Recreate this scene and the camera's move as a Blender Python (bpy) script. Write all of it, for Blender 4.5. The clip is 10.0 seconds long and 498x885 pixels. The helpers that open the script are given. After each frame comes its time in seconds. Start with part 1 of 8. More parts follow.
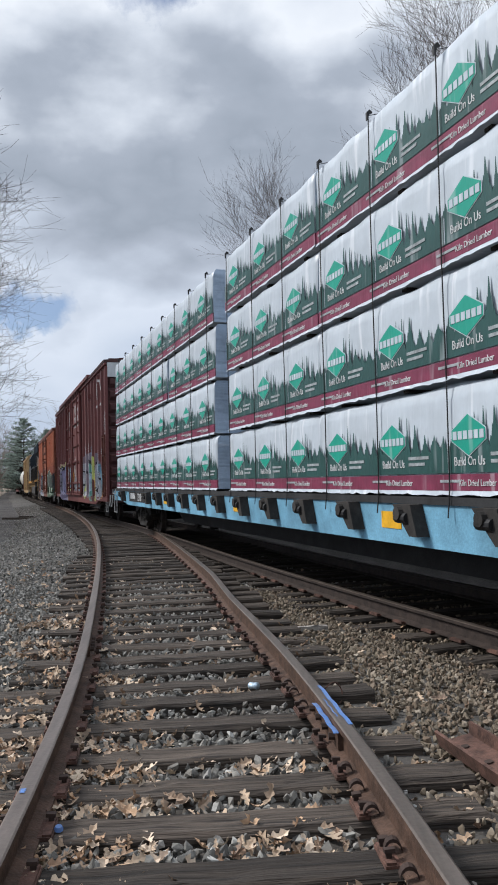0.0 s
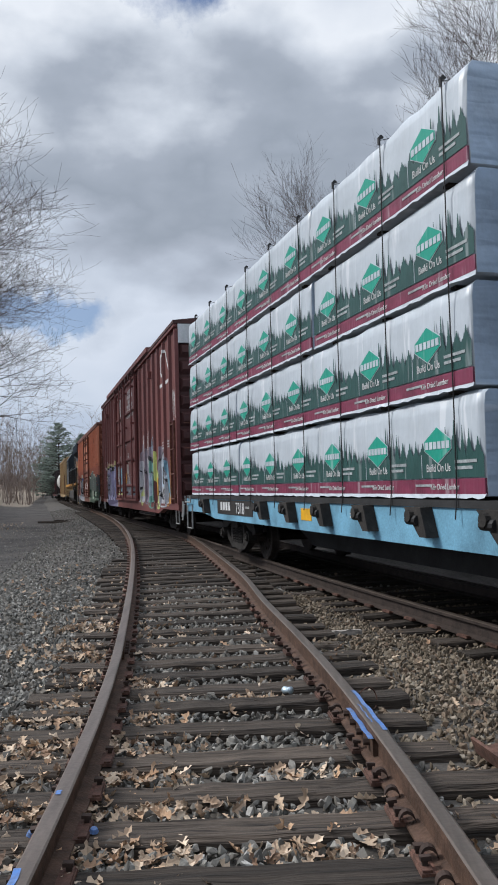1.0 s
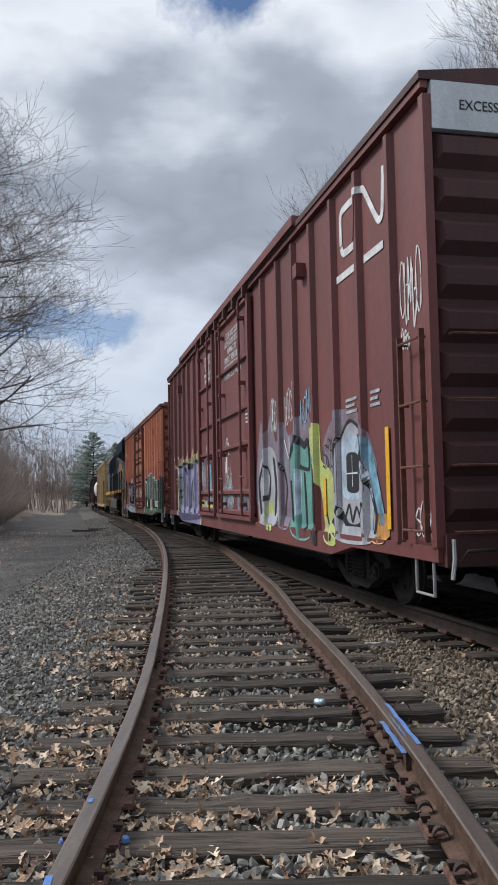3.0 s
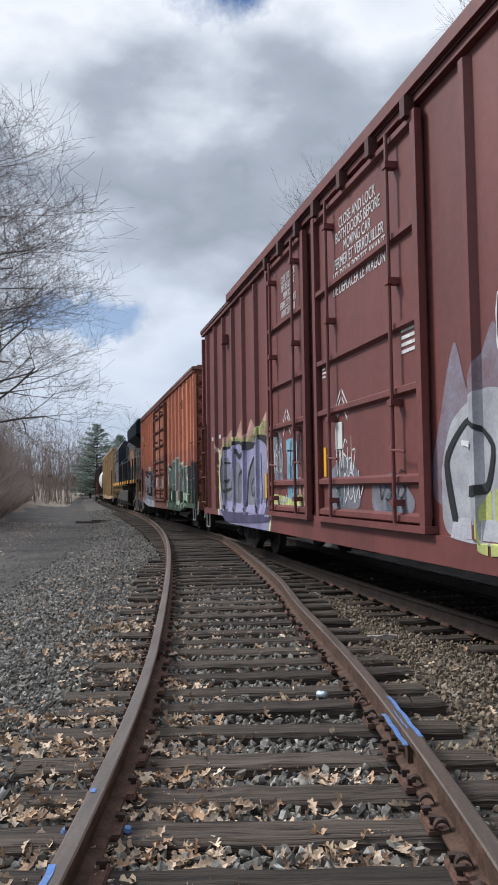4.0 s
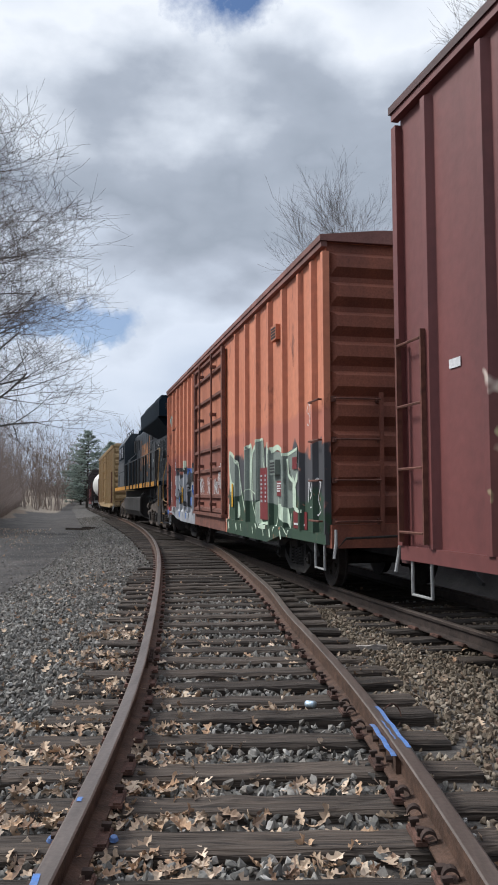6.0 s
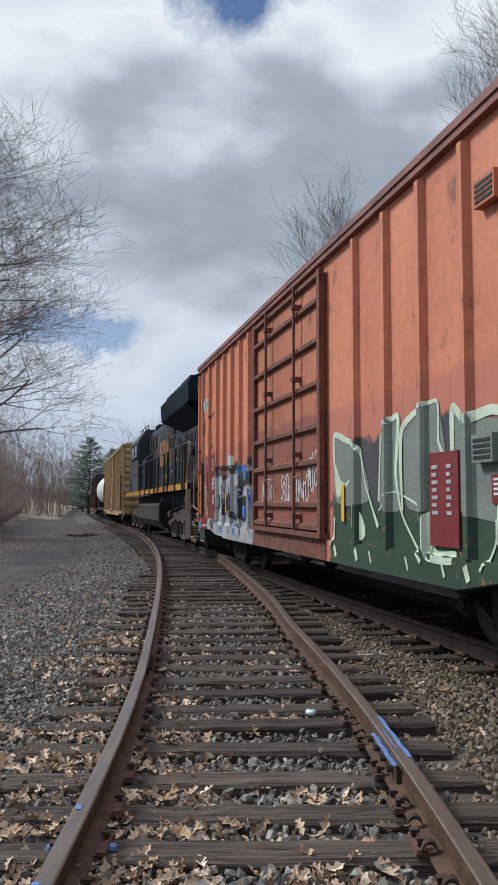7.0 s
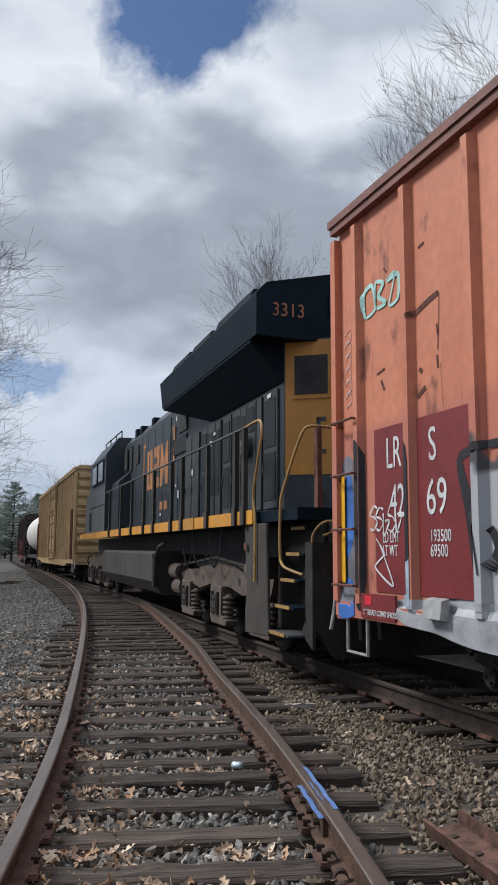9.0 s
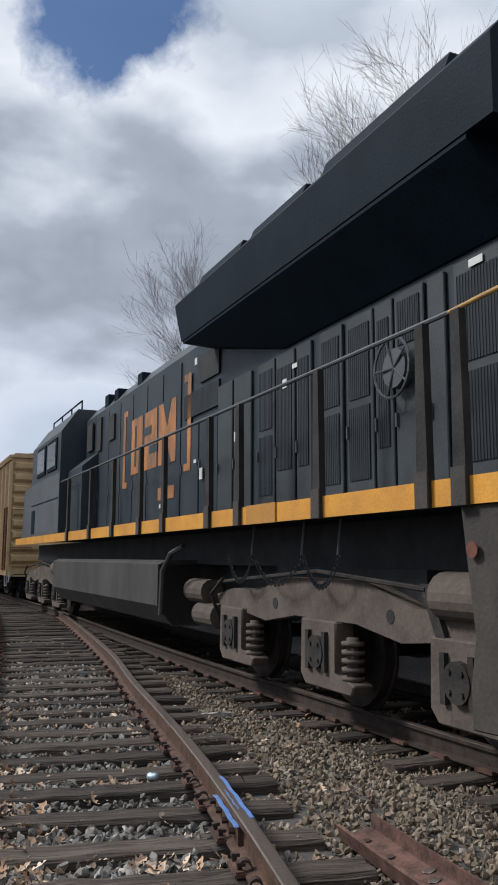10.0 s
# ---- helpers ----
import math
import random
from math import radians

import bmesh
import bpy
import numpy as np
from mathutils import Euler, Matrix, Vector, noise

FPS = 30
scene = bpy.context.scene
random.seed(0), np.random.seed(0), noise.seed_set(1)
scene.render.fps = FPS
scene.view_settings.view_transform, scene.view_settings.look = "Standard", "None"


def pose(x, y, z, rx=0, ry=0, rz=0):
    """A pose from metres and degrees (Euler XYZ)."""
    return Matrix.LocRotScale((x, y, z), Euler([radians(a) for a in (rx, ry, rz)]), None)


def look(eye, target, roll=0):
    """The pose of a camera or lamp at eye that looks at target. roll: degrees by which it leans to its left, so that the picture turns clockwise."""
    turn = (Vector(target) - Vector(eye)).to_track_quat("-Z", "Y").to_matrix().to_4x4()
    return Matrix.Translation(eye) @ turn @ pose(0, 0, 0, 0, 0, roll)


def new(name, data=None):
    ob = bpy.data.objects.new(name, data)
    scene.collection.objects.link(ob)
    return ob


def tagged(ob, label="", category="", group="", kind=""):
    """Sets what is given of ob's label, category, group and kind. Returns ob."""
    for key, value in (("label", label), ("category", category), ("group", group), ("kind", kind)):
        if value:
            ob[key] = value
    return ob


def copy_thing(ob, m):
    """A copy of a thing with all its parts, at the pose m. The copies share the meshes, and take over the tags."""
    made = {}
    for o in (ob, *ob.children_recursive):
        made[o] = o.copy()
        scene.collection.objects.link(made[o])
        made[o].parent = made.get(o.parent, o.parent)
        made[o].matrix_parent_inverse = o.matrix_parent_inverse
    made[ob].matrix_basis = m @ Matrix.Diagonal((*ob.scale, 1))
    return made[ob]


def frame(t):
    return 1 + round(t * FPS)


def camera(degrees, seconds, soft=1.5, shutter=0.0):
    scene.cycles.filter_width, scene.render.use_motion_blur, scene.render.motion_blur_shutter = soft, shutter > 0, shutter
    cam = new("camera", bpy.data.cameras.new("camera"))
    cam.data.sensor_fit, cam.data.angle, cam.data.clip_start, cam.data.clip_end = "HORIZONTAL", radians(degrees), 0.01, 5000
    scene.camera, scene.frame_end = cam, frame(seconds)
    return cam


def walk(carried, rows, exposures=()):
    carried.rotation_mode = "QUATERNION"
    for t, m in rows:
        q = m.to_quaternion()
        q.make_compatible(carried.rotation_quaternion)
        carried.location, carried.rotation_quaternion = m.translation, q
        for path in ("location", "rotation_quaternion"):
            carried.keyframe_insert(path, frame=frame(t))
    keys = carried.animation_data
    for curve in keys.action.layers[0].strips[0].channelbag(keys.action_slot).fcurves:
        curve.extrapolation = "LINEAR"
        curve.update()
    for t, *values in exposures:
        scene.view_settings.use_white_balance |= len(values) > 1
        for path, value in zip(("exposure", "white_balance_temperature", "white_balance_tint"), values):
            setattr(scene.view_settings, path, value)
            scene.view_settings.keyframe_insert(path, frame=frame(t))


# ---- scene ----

# ================= camera =================
EYE = 1.44
cam = camera(34.0, 10.0, soft=1.8)
TURNS = [  # seconds, yaw, pitch, roll in degrees
    (0, -0.34, 2.76, 1.53), (0.5, 1.65, 2.47, 1.97), (1, 1.98, 3.09, 1.62), (1.5, 2.31, 3.75, 1.38), (2, 2.81, 4.00, 1.06),
    (2.5, 3.49, 3.79, 0.98), (3, 4.29, 3.85, 1.20), (4.5, 4.48, 3.13, 0.81), (5, 3.89, 3.12, 0.43), (6.5, 3.98, 4.29, 0.14),
    (7, 4.00, 4.44, -0.06), (7.5, 3.42, 5.04, -0.23), (8, 2.27, 6.01, -0.31), (8.5, 0.73, 6.98, -0.24), (9, -1.01, 7.74, -0.26),
    (9.5, -3.00, 8.14, -0.06), (10, -6.69, 8.34, -0.10)]
LIGHT = [(0, 0.04, 6200, 10), (1, -0.06, 6200, 10), (2.5, -0.08, 6200, 10), (4.5, 0.1, 6200, 10), (6.4, 0.06, 6200, 10), (7, -0.06, 6200, 10), (8, -0.08, 6200, 10), (9, -0.1, 6200, 10), (10, -0.04, 6200, 10)]
walk(cam, [(t, pose(0, 0, EYE, 90 + p, r, y)) for t, y, p, r in TURNS], LIGHT)

# ================= light =================
SUN_EL, SUN_AZ = 43.0, 284.0     # degrees; azimuth from +Y towards +X
sun = new("sun", bpy.data.lights.new("sun", "SUN"))
sun.data.energy, sun.data.angle, sun.data.color = 3.6, radians(14), (1.0, 0.96, 0.9)
sd = Vector((math.sin(radians(SUN_AZ)) * math.cos(radians(SUN_EL)), math.cos(radians(SUN_AZ)) * math.cos(radians(SUN_EL)), math.sin(radians(SUN_EL))))
sun.matrix_world = look(sd * 50, (0, 0, 0))


def build_world():
    w = bpy.data.worlds.new("sky")
    scene.world = w
    w.use_nodes = True
    nt = w.node_tree
    nt.nodes.clear()
    N, Lk = nt.nodes.new, nt.links.new

    def math_node(op, a, b=None, c=None):
        n = N("ShaderNodeMath")
        n.operation = op
        for k, v in enumerate((a, b, c)):
            if v is None:
                continue
            if isinstance(v, (int, float)):
                n.inputs[k].default_value = v
            else:
                Lk(v, n.inputs[k])
        return n.outputs[0]

    sky = N("ShaderNodeTexSky")
    sky.sky_type, sky.sun_disc = "NISHITA", False
    sky.sun_elevation, sky.sun_rotation = radians(SUN_EL), radians(SUN_AZ)
    skyc = N("ShaderNodeMix")
    skyc.data_type, skyc.blend_type = "RGBA", "MULTIPLY"
    skyc.inputs[0].default_value = 1.0
    Lk(sky.outputs[0], skyc.inputs[6])
    skyc.inputs[7].default_value = (0.075, 0.085, 0.1, 1)
    tc = N("ShaderNodeTexCoord")
    sep = N("ShaderNodeSeparateXYZ")
    Lk(tc.outputs["Generated"], sep.inputs[0])
    def fbm(scale, detail, rough, off, squash, dist=0.0):
        mp = N("ShaderNodeMapping")
        mp.inputs[1].default_value, mp.inputs[3].default_value = off, (1, 1, squash)
        Lk(tc.outputs["Generated"], mp.inputs[0])
        n = N("ShaderNodeTexNoise")
        n.inputs["Scale"].default_value, n.inputs["Detail"].default_value = scale, detail
        n.inputs["Roughness"].default_value, n.inputs["Distortion"].default_value = rough, dist
        Lk(mp.outputs[0], n.inputs["Vector"])
        return n.outputs[0]

    big = fbm(3.2, 4, 0.45, (3.1, 1.7, 0.4), 2.0, 0.2)
    fine = fbm(8.0, 7, 0.5, (0.3, 5.1, 2.0), 1.7, 0.0)
    el = math_node("ARCSINE", sep.outputs[2])
    # brightness of the cloud deck: by height over the horizon, broken up by two noises
    lean = math_node("ADD", math_node("MULTIPLY_ADD", math_node("SUBTRACT", big, 0.5), 0.42, el), math_node("MULTIPLY", math_node("SUBTRACT", fine, 0.5), 0.24))
    ramp = N("ShaderNodeValToRGB")
    e = ramp.color_ramp.elements
    e[0].position, e[0].color = 0.0, (0.52, 0.59, 0.70, 1)
    e[1].position, e[1].color = 1.0, (0.66, 0.70, 0.77, 1)
    for p, c in ((0.08, (0.54, 0.61, 0.72)), (0.15, (0.64, 0.70, 0.79)), (0.215, (0.72, 0.77, 0.85)), (0.265, (0.58, 0.63, 0.71)), (0.31, (0.45, 0.49, 0.56)), (0.355, (0.355, 0.395, 0.455)),
                 (0.405, (0.42, 0.46, 0.525)), (0.46, (0.66, 0.70, 0.76)), (0.51, (0.88, 0.905, 0.94)), (0.57, (0.76, 0.795, 0.85)), (0.64, (0.52, 0.57, 0.64)), (0.78, (0.64, 0.69, 0.76))):
        q = e.new(p)
        q.color = (*c, 1)
    Lk(lean, ramp.inputs[0])
    # holes in the cloud that show the blue: one high, one low over the road
    warp = N("ShaderNodeTexNoise")
    warp.inputs["Scale"].default_value, warp.inputs["Detail"].default_value, warp.inputs["Roughness"].default_value = 9.0, 7, 0.62
    Lk(tc.outputs["Generated"], warp.inputs["Vector"])
    wv = N("ShaderNodeVectorMath")
    wv.operation = "MULTIPLY_ADD"
    Lk(warp.outputs["Color"], wv.inputs[0])
    wv.inputs[1].default_value = (0.17, 0.17, 0.17)
    Lk(tc.outputs["Generated"], wv.inputs[2])

    def gap(az, elev, size, stretch):
        c = Vector((math.sin(radians(az)) * math.cos(radians(elev)), math.cos(radians(az)) * math.cos(radians(elev)), math.sin(radians(elev)))) + Vector((0.085, 0.085, 0.085))
        d = N("ShaderNodeVectorMath")
        d.operation = "SUBTRACT"
        Lk(wv.outputs[0], d.inputs[0])
        d.inputs[1].default_value = c
        m = N("ShaderNodeVectorMath")
        m.operation = "MULTIPLY"
        Lk(d.outputs[0], m.inputs[0])
        m.inputs[1].default_value = stretch
        ln = N("ShaderNodeVectorMath")
        ln.operation = "LENGTH"
        Lk(m.outputs[0], ln.inputs[0])
        r = N("ShaderNodeMapRange")
        r.inputs[1].default_value, r.inputs[2].default_value = size, size * 0.62
        Lk(ln.outputs[1], r.inputs[0])
        return r.outputs[0]

    holes = math_node("MAXIMUM", gap(-4.2, 36.5, 0.115, (1, 1, 1.15)), math_node("MULTIPLY", gap(-17.0, 11.5, 0.075, (0.8, 1, 2.2)), 0.75))
    mix = N("ShaderNodeMix")
    mix.data_type = "RGBA"
    Lk(holes, mix.inputs[0])
    Lk(ramp.outputs[0], mix.inputs[6])
    Lk(skyc.outputs[2], mix.inputs[7])
    bg = N("ShaderNodeBackground")
    Lk(mix.outputs[2], bg.inputs[0])
    # an overcast sky is brightest overhead
    high = N("ShaderNodeMapRange")
    high.inputs[1].default_value, high.inputs[2].default_value, high.inputs[3].default_value, high.inputs[4].default_value = 0.62, 1.05, 1.0, 2.1
    Lk(el, high.inputs[0])
    Lk(high.outputs[0], bg.inputs[1])
    out = N("ShaderNodeOutputWorld")
    Lk(bg.outputs[0], out.inputs[0])


build_world()

# ================= materials =================
MATS = {}


def material(name, color, rough=0.7, metal=0.0, vary=0.25, scale=6.0, color2=None, bump=0.15, bump_scale=40.0, streak=(1, 1, 1), spec=0.4, rand=0.0, grain=False):
    """A procedural surface: two colours mixed by coarse and fine noise, with relief. streak squeezes the coarse noise; rand varies it from piece to piece."""
    m = bpy.data.materials.new(name)
    MATS[name] = m
    m.use_nodes = True
    nt = m.node_tree
    N, Lk = nt.nodes.new, nt.links.new
    b = nt.nodes["Principled BSDF"]
    b.inputs["Roughness"].default_value, b.inputs["Metallic"].default_value = rough, metal
    b.inputs["Specular IOR Level"].default_value = spec
    tc, mp = N("ShaderNodeTexCoord"), N("ShaderNodeMapping")
    Lk(tc.outputs["Object"], mp.inputs[0])
    mp.inputs[3].default_value = streak
    info = N("ShaderNodeObjectInfo")
    sh = N("ShaderNodeMath")
    sh.operation, sh.inputs[1].default_value = "MULTIPLY", 37.0
    Lk(info.outputs["Random"], sh.inputs[0])
    n1, n2 = N("ShaderNodeTexNoise"), N("ShaderNodeTexNoise")
    for n in (n1, n2):
        n.noise_dimensions = "4D"
        if rand:
            Lk(sh.outputs[0], n.inputs["W"])
    n1.inputs["Scale"].default_value, n1.inputs["Detail"].default_value, n1.inputs["Roughness"].default_value = scale, 5, 0.65
    n2.inputs["Scale"].default_value, n2.inputs["Detail"].default_value = bump_scale, 4
    Lk(mp.outputs[0], n1.inputs["Vector"])
    Lk(mp.outputs[0] if grain else tc.outputs["Object"], n2.inputs["Vector"])
    if color2 is None:
        color2 = tuple(c * (1 - vary * 1.6) for c in color)
        color = tuple(min(1.0, c * (1 + vary * 0.6)) for c in color)
    mr = N("ShaderNodeMapRange")
    mr.inputs[1].default_value, mr.inputs[2].default_value = 0.34, 0.66
    Lk(n1.outputs[0], mr.inputs[0])
    mx = N("ShaderNodeMix")
    mx.data_type = "RGBA"
    mx.inputs[6].default_value, mx.inputs[7].default_value = (*color, 1), (*color2, 1)
    Lk(mr.outputs[0], mx.inputs[0])
    m2 = N("ShaderNodeMix")
    m2.data_type, m2.blend_type = "RGBA", "MULTIPLY"
    m2.inputs[0].default_value = 1.0
    g = N("ShaderNodeMapRange")
    g.inputs[1].default_value, g.inputs[2].default_value, g.inputs[3].default_value, g.inputs[4].default_value = 0.3, 0.7, 1 - vary * 0.5, 1 + vary * 0.4
    Lk(n2.outputs[0], g.inputs[0])
    Lk(mx.outputs[2], m2.inputs[6]), Lk(g.outputs[0], m2.inputs[7])
    last = m2.outputs[2]
    if rand:
        r2 = N("ShaderNodeMapRange")
        r2.inputs[3].default_value, r2.inputs[4].default_value = 1 - rand, 1 + rand
        Lk(info.outputs["Random"], r2.inputs[0])
        m3 = N("ShaderNodeMix")
        m3.data_type, m3.blend_type = "RGBA", "MULTIPLY"
        m3.inputs[0].default_value = 1.0
        Lk(last, m3.inputs[6]), Lk(r2.outputs[0], m3.inputs[7])
        last = m3.outputs[2]
    Lk(last, b.inputs["Base Color"])
    bp = N("ShaderNodeBump")
    bp.inputs["Strength"].default_value, bp.inputs["Distance"].default_value = bump, 0.02
    Lk(n2.outputs[0], bp.inputs["Height"])
    Lk(bp.outputs[0], b.inputs["Normal"])
    return m


M_RAIL = material("rusty_rail", (0.10, 0.058, 0.04), 0.75, 0.3, 0.35, 9, bump=0.3, bump_scale=60)
M_RAILTOP = material("worn_railhead", (0.22, 0.18, 0.155), 0.42, 0.8, 0.2, 14, streak=(1, 0.1, 1), bump=0.1)
M_TIE = material("weathered_tie", (0.085, 0.066, 0.052), 0.95, vary=0.6, scale=3.2, color2=(0.013, 0.0105, 0.009), bump=1.0, bump_scale=7, streak=(0.45, 13.0, 13.0), rand=0.4, grain=True)
M_BLACK = material("grimy_black_steel", (0.022, 0.022, 0.023), 0.75, vary=0.4, scale=3)
M_WRAP = material("white_wrap", (0.46, 0.505, 0.55), 0.4, vary=0.08, scale=2.0, bump=0.25, bump_scale=6)
M_BLUE = material("light_blue_paint", (0.16, 0.36, 0.50), 0.6, vary=0.3, scale=1.2)


# ================= mesh helpers =================
def block(bm, x0, x1, y0, y1, z0, z1, mi=0):
    v = [bm.verts.new((x, y, z)) for x in (x0, x1) for y in (y0, y1) for z in (z0, z1)]
    for q in ((0, 1, 3, 2), (4, 6, 7, 5), (0, 4, 5, 1), (2, 3, 7, 6), (0, 2, 6, 4), (1, 5, 7, 3)):
        bm.faces.new([v[k] for k in q]).material_index = mi


def finish(name, bm, mats, parent=None, label="", smooth=False):
    bmesh.ops.recalc_face_normals(bm, faces=bm.faces)
    me = bpy.data.meshes.new(name)
    bm.to_mesh(me)
    bm.free()
    for m in mats if isinstance(mats, (list, tuple)) else (mats,):
        me.materials.append(m)
    if smooth:
        me.polygons.foreach_set("use_smooth", [True] * len(me.polygons))
    ob = new(name, me)
    ob.parent = parent
    if label:
        ob["label"] = label
    return ob


def part(name, bm, mats, parent, label="", smooth=False):
    return finish(name, bm, mats, parent, label, smooth)


# ================= the two tracks =================
def ease(a, b, v):
    u = min(1.0, max(0.0, (v - a) / (b - a)))
    return u * u * (3 - 2 * u)


def base_x(y):
    return -0.12 - 0.283 * (y - 17.14) - 0.0002 * (y - 17.14) ** 2 - 0.58 * ease(17, 58, y) + 0.9 * ease(72, 135, y)


def train_x(y):
    """Centre line of the main track, on which the train runs."""
    return base_x(y) + (0.72 - 0.072 * y if y < 0 else 0.0018 * (20 - y) ** 2 if y < 20 else 0.0)


def main_z(y):
    """The main track lies a little lower where the side track leaves it."""
    u = min(1.0, max(0.0, (26 - y) / 16))
    return -0.09 * u * u * (3 - 2 * u)


def near_x(y):
    """Centre line of the side track, which joins the main track at y = 60."""
    bend = 0.0078 * (7 - y) ** 2 if 2.5 < y < 7 else 0.158 + 0.07 * (2.5 - y) if y <= 2.5 else 0.0
    return base_x(y) - (0.00119 * (60 - y) ** 2 if y < 60 else 0.0) - bend


def lead_x(y):
    """Centre line of which the right-hand rail keeps its distance: it leads away towards the main track."""
    return near_x(y) + 0.09 * ease(8.5, 12.0, y)


def path_table(fx, y0, y1, step=0.05):
    ys = np.arange(y0, y1, step)
    xs = np.array([fx(v) for v in ys])
    ss = np.concatenate([[0], np.cumsum(np.hypot(np.diff(xs), np.diff(ys)))])
    return ys, xs, ss - np.interp(0.0, ys, ss)


TY, TX, TS = path_table(train_x, -90, 240)


def on_track(s):
    return float(np.interp(s, TS, TX)), float(np.interp(s, TS, TY))


# where the near end of the first boxcar is along the main track, second by second
RUN = [(0, 28.4), (0.5, 24.8), (1, 21.15), (1.5, 17.95), (2, 14.75), (2.5, 11.65), (3, 8.55), (4.5, -2.3), (5, -5.35), (6.5, -14.8), (7, -18.15),
       (7.5, -21.5), (8, -24.9), (8.5, -28.05), (9, -31.0), (9.5, -34.05), (10, -37.2)]


def run_at(t):
    k = max(i for i in range(len(RUN) - 1) if RUN[i][0] <= t)
    def slope(i):
        a, b = RUN[max(i - 1, 0)], RUN[min(i + 1, len(RUN) - 1)]
        return (b[1] - a[1]) / (b[0] - a[0])
    (t0, s0), (t1, s1) = RUN[k], RUN[k + 1]
    h = t1 - t0
    u = (t - t0) / h
    return (s0 * (1 + 2 * u) * (1 - u) ** 2 + h * slope(k) * u * (1 - u) ** 2 + s1 * u * u * (3 - 2 * u) + h * slope(k + 1) * u * u * (u - 1))


TIMES = [k * 0.25 for k in range(41)]
RAIL = 0.17


def car_pose(mid, reach, t):
    """Where a vehicle stands: its two trucks are on the main track's centre line."""
    s = run_at(t) + mid
    (x0, y0), (x1, y1) = on_track(s - reach), on_track(s + reach)
    z0, z1 = main_z(y0), main_z(y1)
    return pose((x0 + x1) / 2, (y0 + y1) / 2, RAIL + (z0 + z1) / 2, math.degrees(math.atan2(z1 - z0, 2 * reach)), 0, math.degrees(math.atan2(x0 - x1, y1 - y0)))


MOVERS = []     # thing, middle along the train, half the distance between trucks, offset in the vehicle's space


def rail_profile():
    w, hw, b = 0.008, 0.037, 0.07
    return [(-b, 0), (b, 0), (b, 0.012), (w, 0.03), (w, 0.125), (hw, 0.137), (hw, 0.165), (hw - 0.008, RAIL), (-hw + 0.008, RAIL), (-hw, 0.165), (-hw, 0.137), (-w, 0.125), (-w, 0.03), (-b, 0.012)]


def sweep_rail(name, fx, off, y0, y1, parent, fz=None, step=0.5, mats=None):
    bm = bmesh.new()
    prof = rail_profile()
    rings = []
    n = max(2, int((y1 - y0) / step))
    for i in range(n + 1):
        y = y0 + (y1 - y0) * i / n
        m = (fx(y + 0.05) - fx(y - 0.05)) / 0.1
        L = math.hypot(1, m)
        nx, ny = 1 / L, -m / L
        rings.append([bm.verts.new((fx(y) + nx * (off + a), y + ny * (off + a), z + (fz(y) if fz else 0.0))) for a, z in prof])
    k = len(prof)
    for r0, r1 in zip(rings, rings[1:]):
        for j in range(k):
            f = bm.faces.new((r0[j], r0[(j + 1) % k], r1[(j + 1) % k], r1[j]))
            f.material_index = 1 if j in (6, 7, 8) else 0
    return part(name, bm, mats or [M_RAIL, M_RAILTOP], parent)


# ================= ground =================
smooth01 = ease


def ground_z(x, y):
    u = x - near_x(y)
    z = -0.075
    z -= 0.17 * smooth01(1.9, 3.6, -u)                      # left ballast shoulder down to the dirt road
    w = x - train_x(y)
    z += (main_z(y) - 0.01) * smooth01(-2.4, -0.9, w)
    z += 4.0 * smooth01(118, 230, y)
    z += 2.3 * smooth01(1.6, 3.0, w)                        # bank added behind the train to close the bright gap below the cars
    z += 0.9 * smooth01(6.5, 12.0, -u) * smooth01(20, 60, y) * 0.6
    n = noise.noise((x * 0.7, y * 0.7, 0.0)) * 0.02 + noise.noise((x * 2.3, y * 2.3, 4.0)) * 0.012
    return z + n


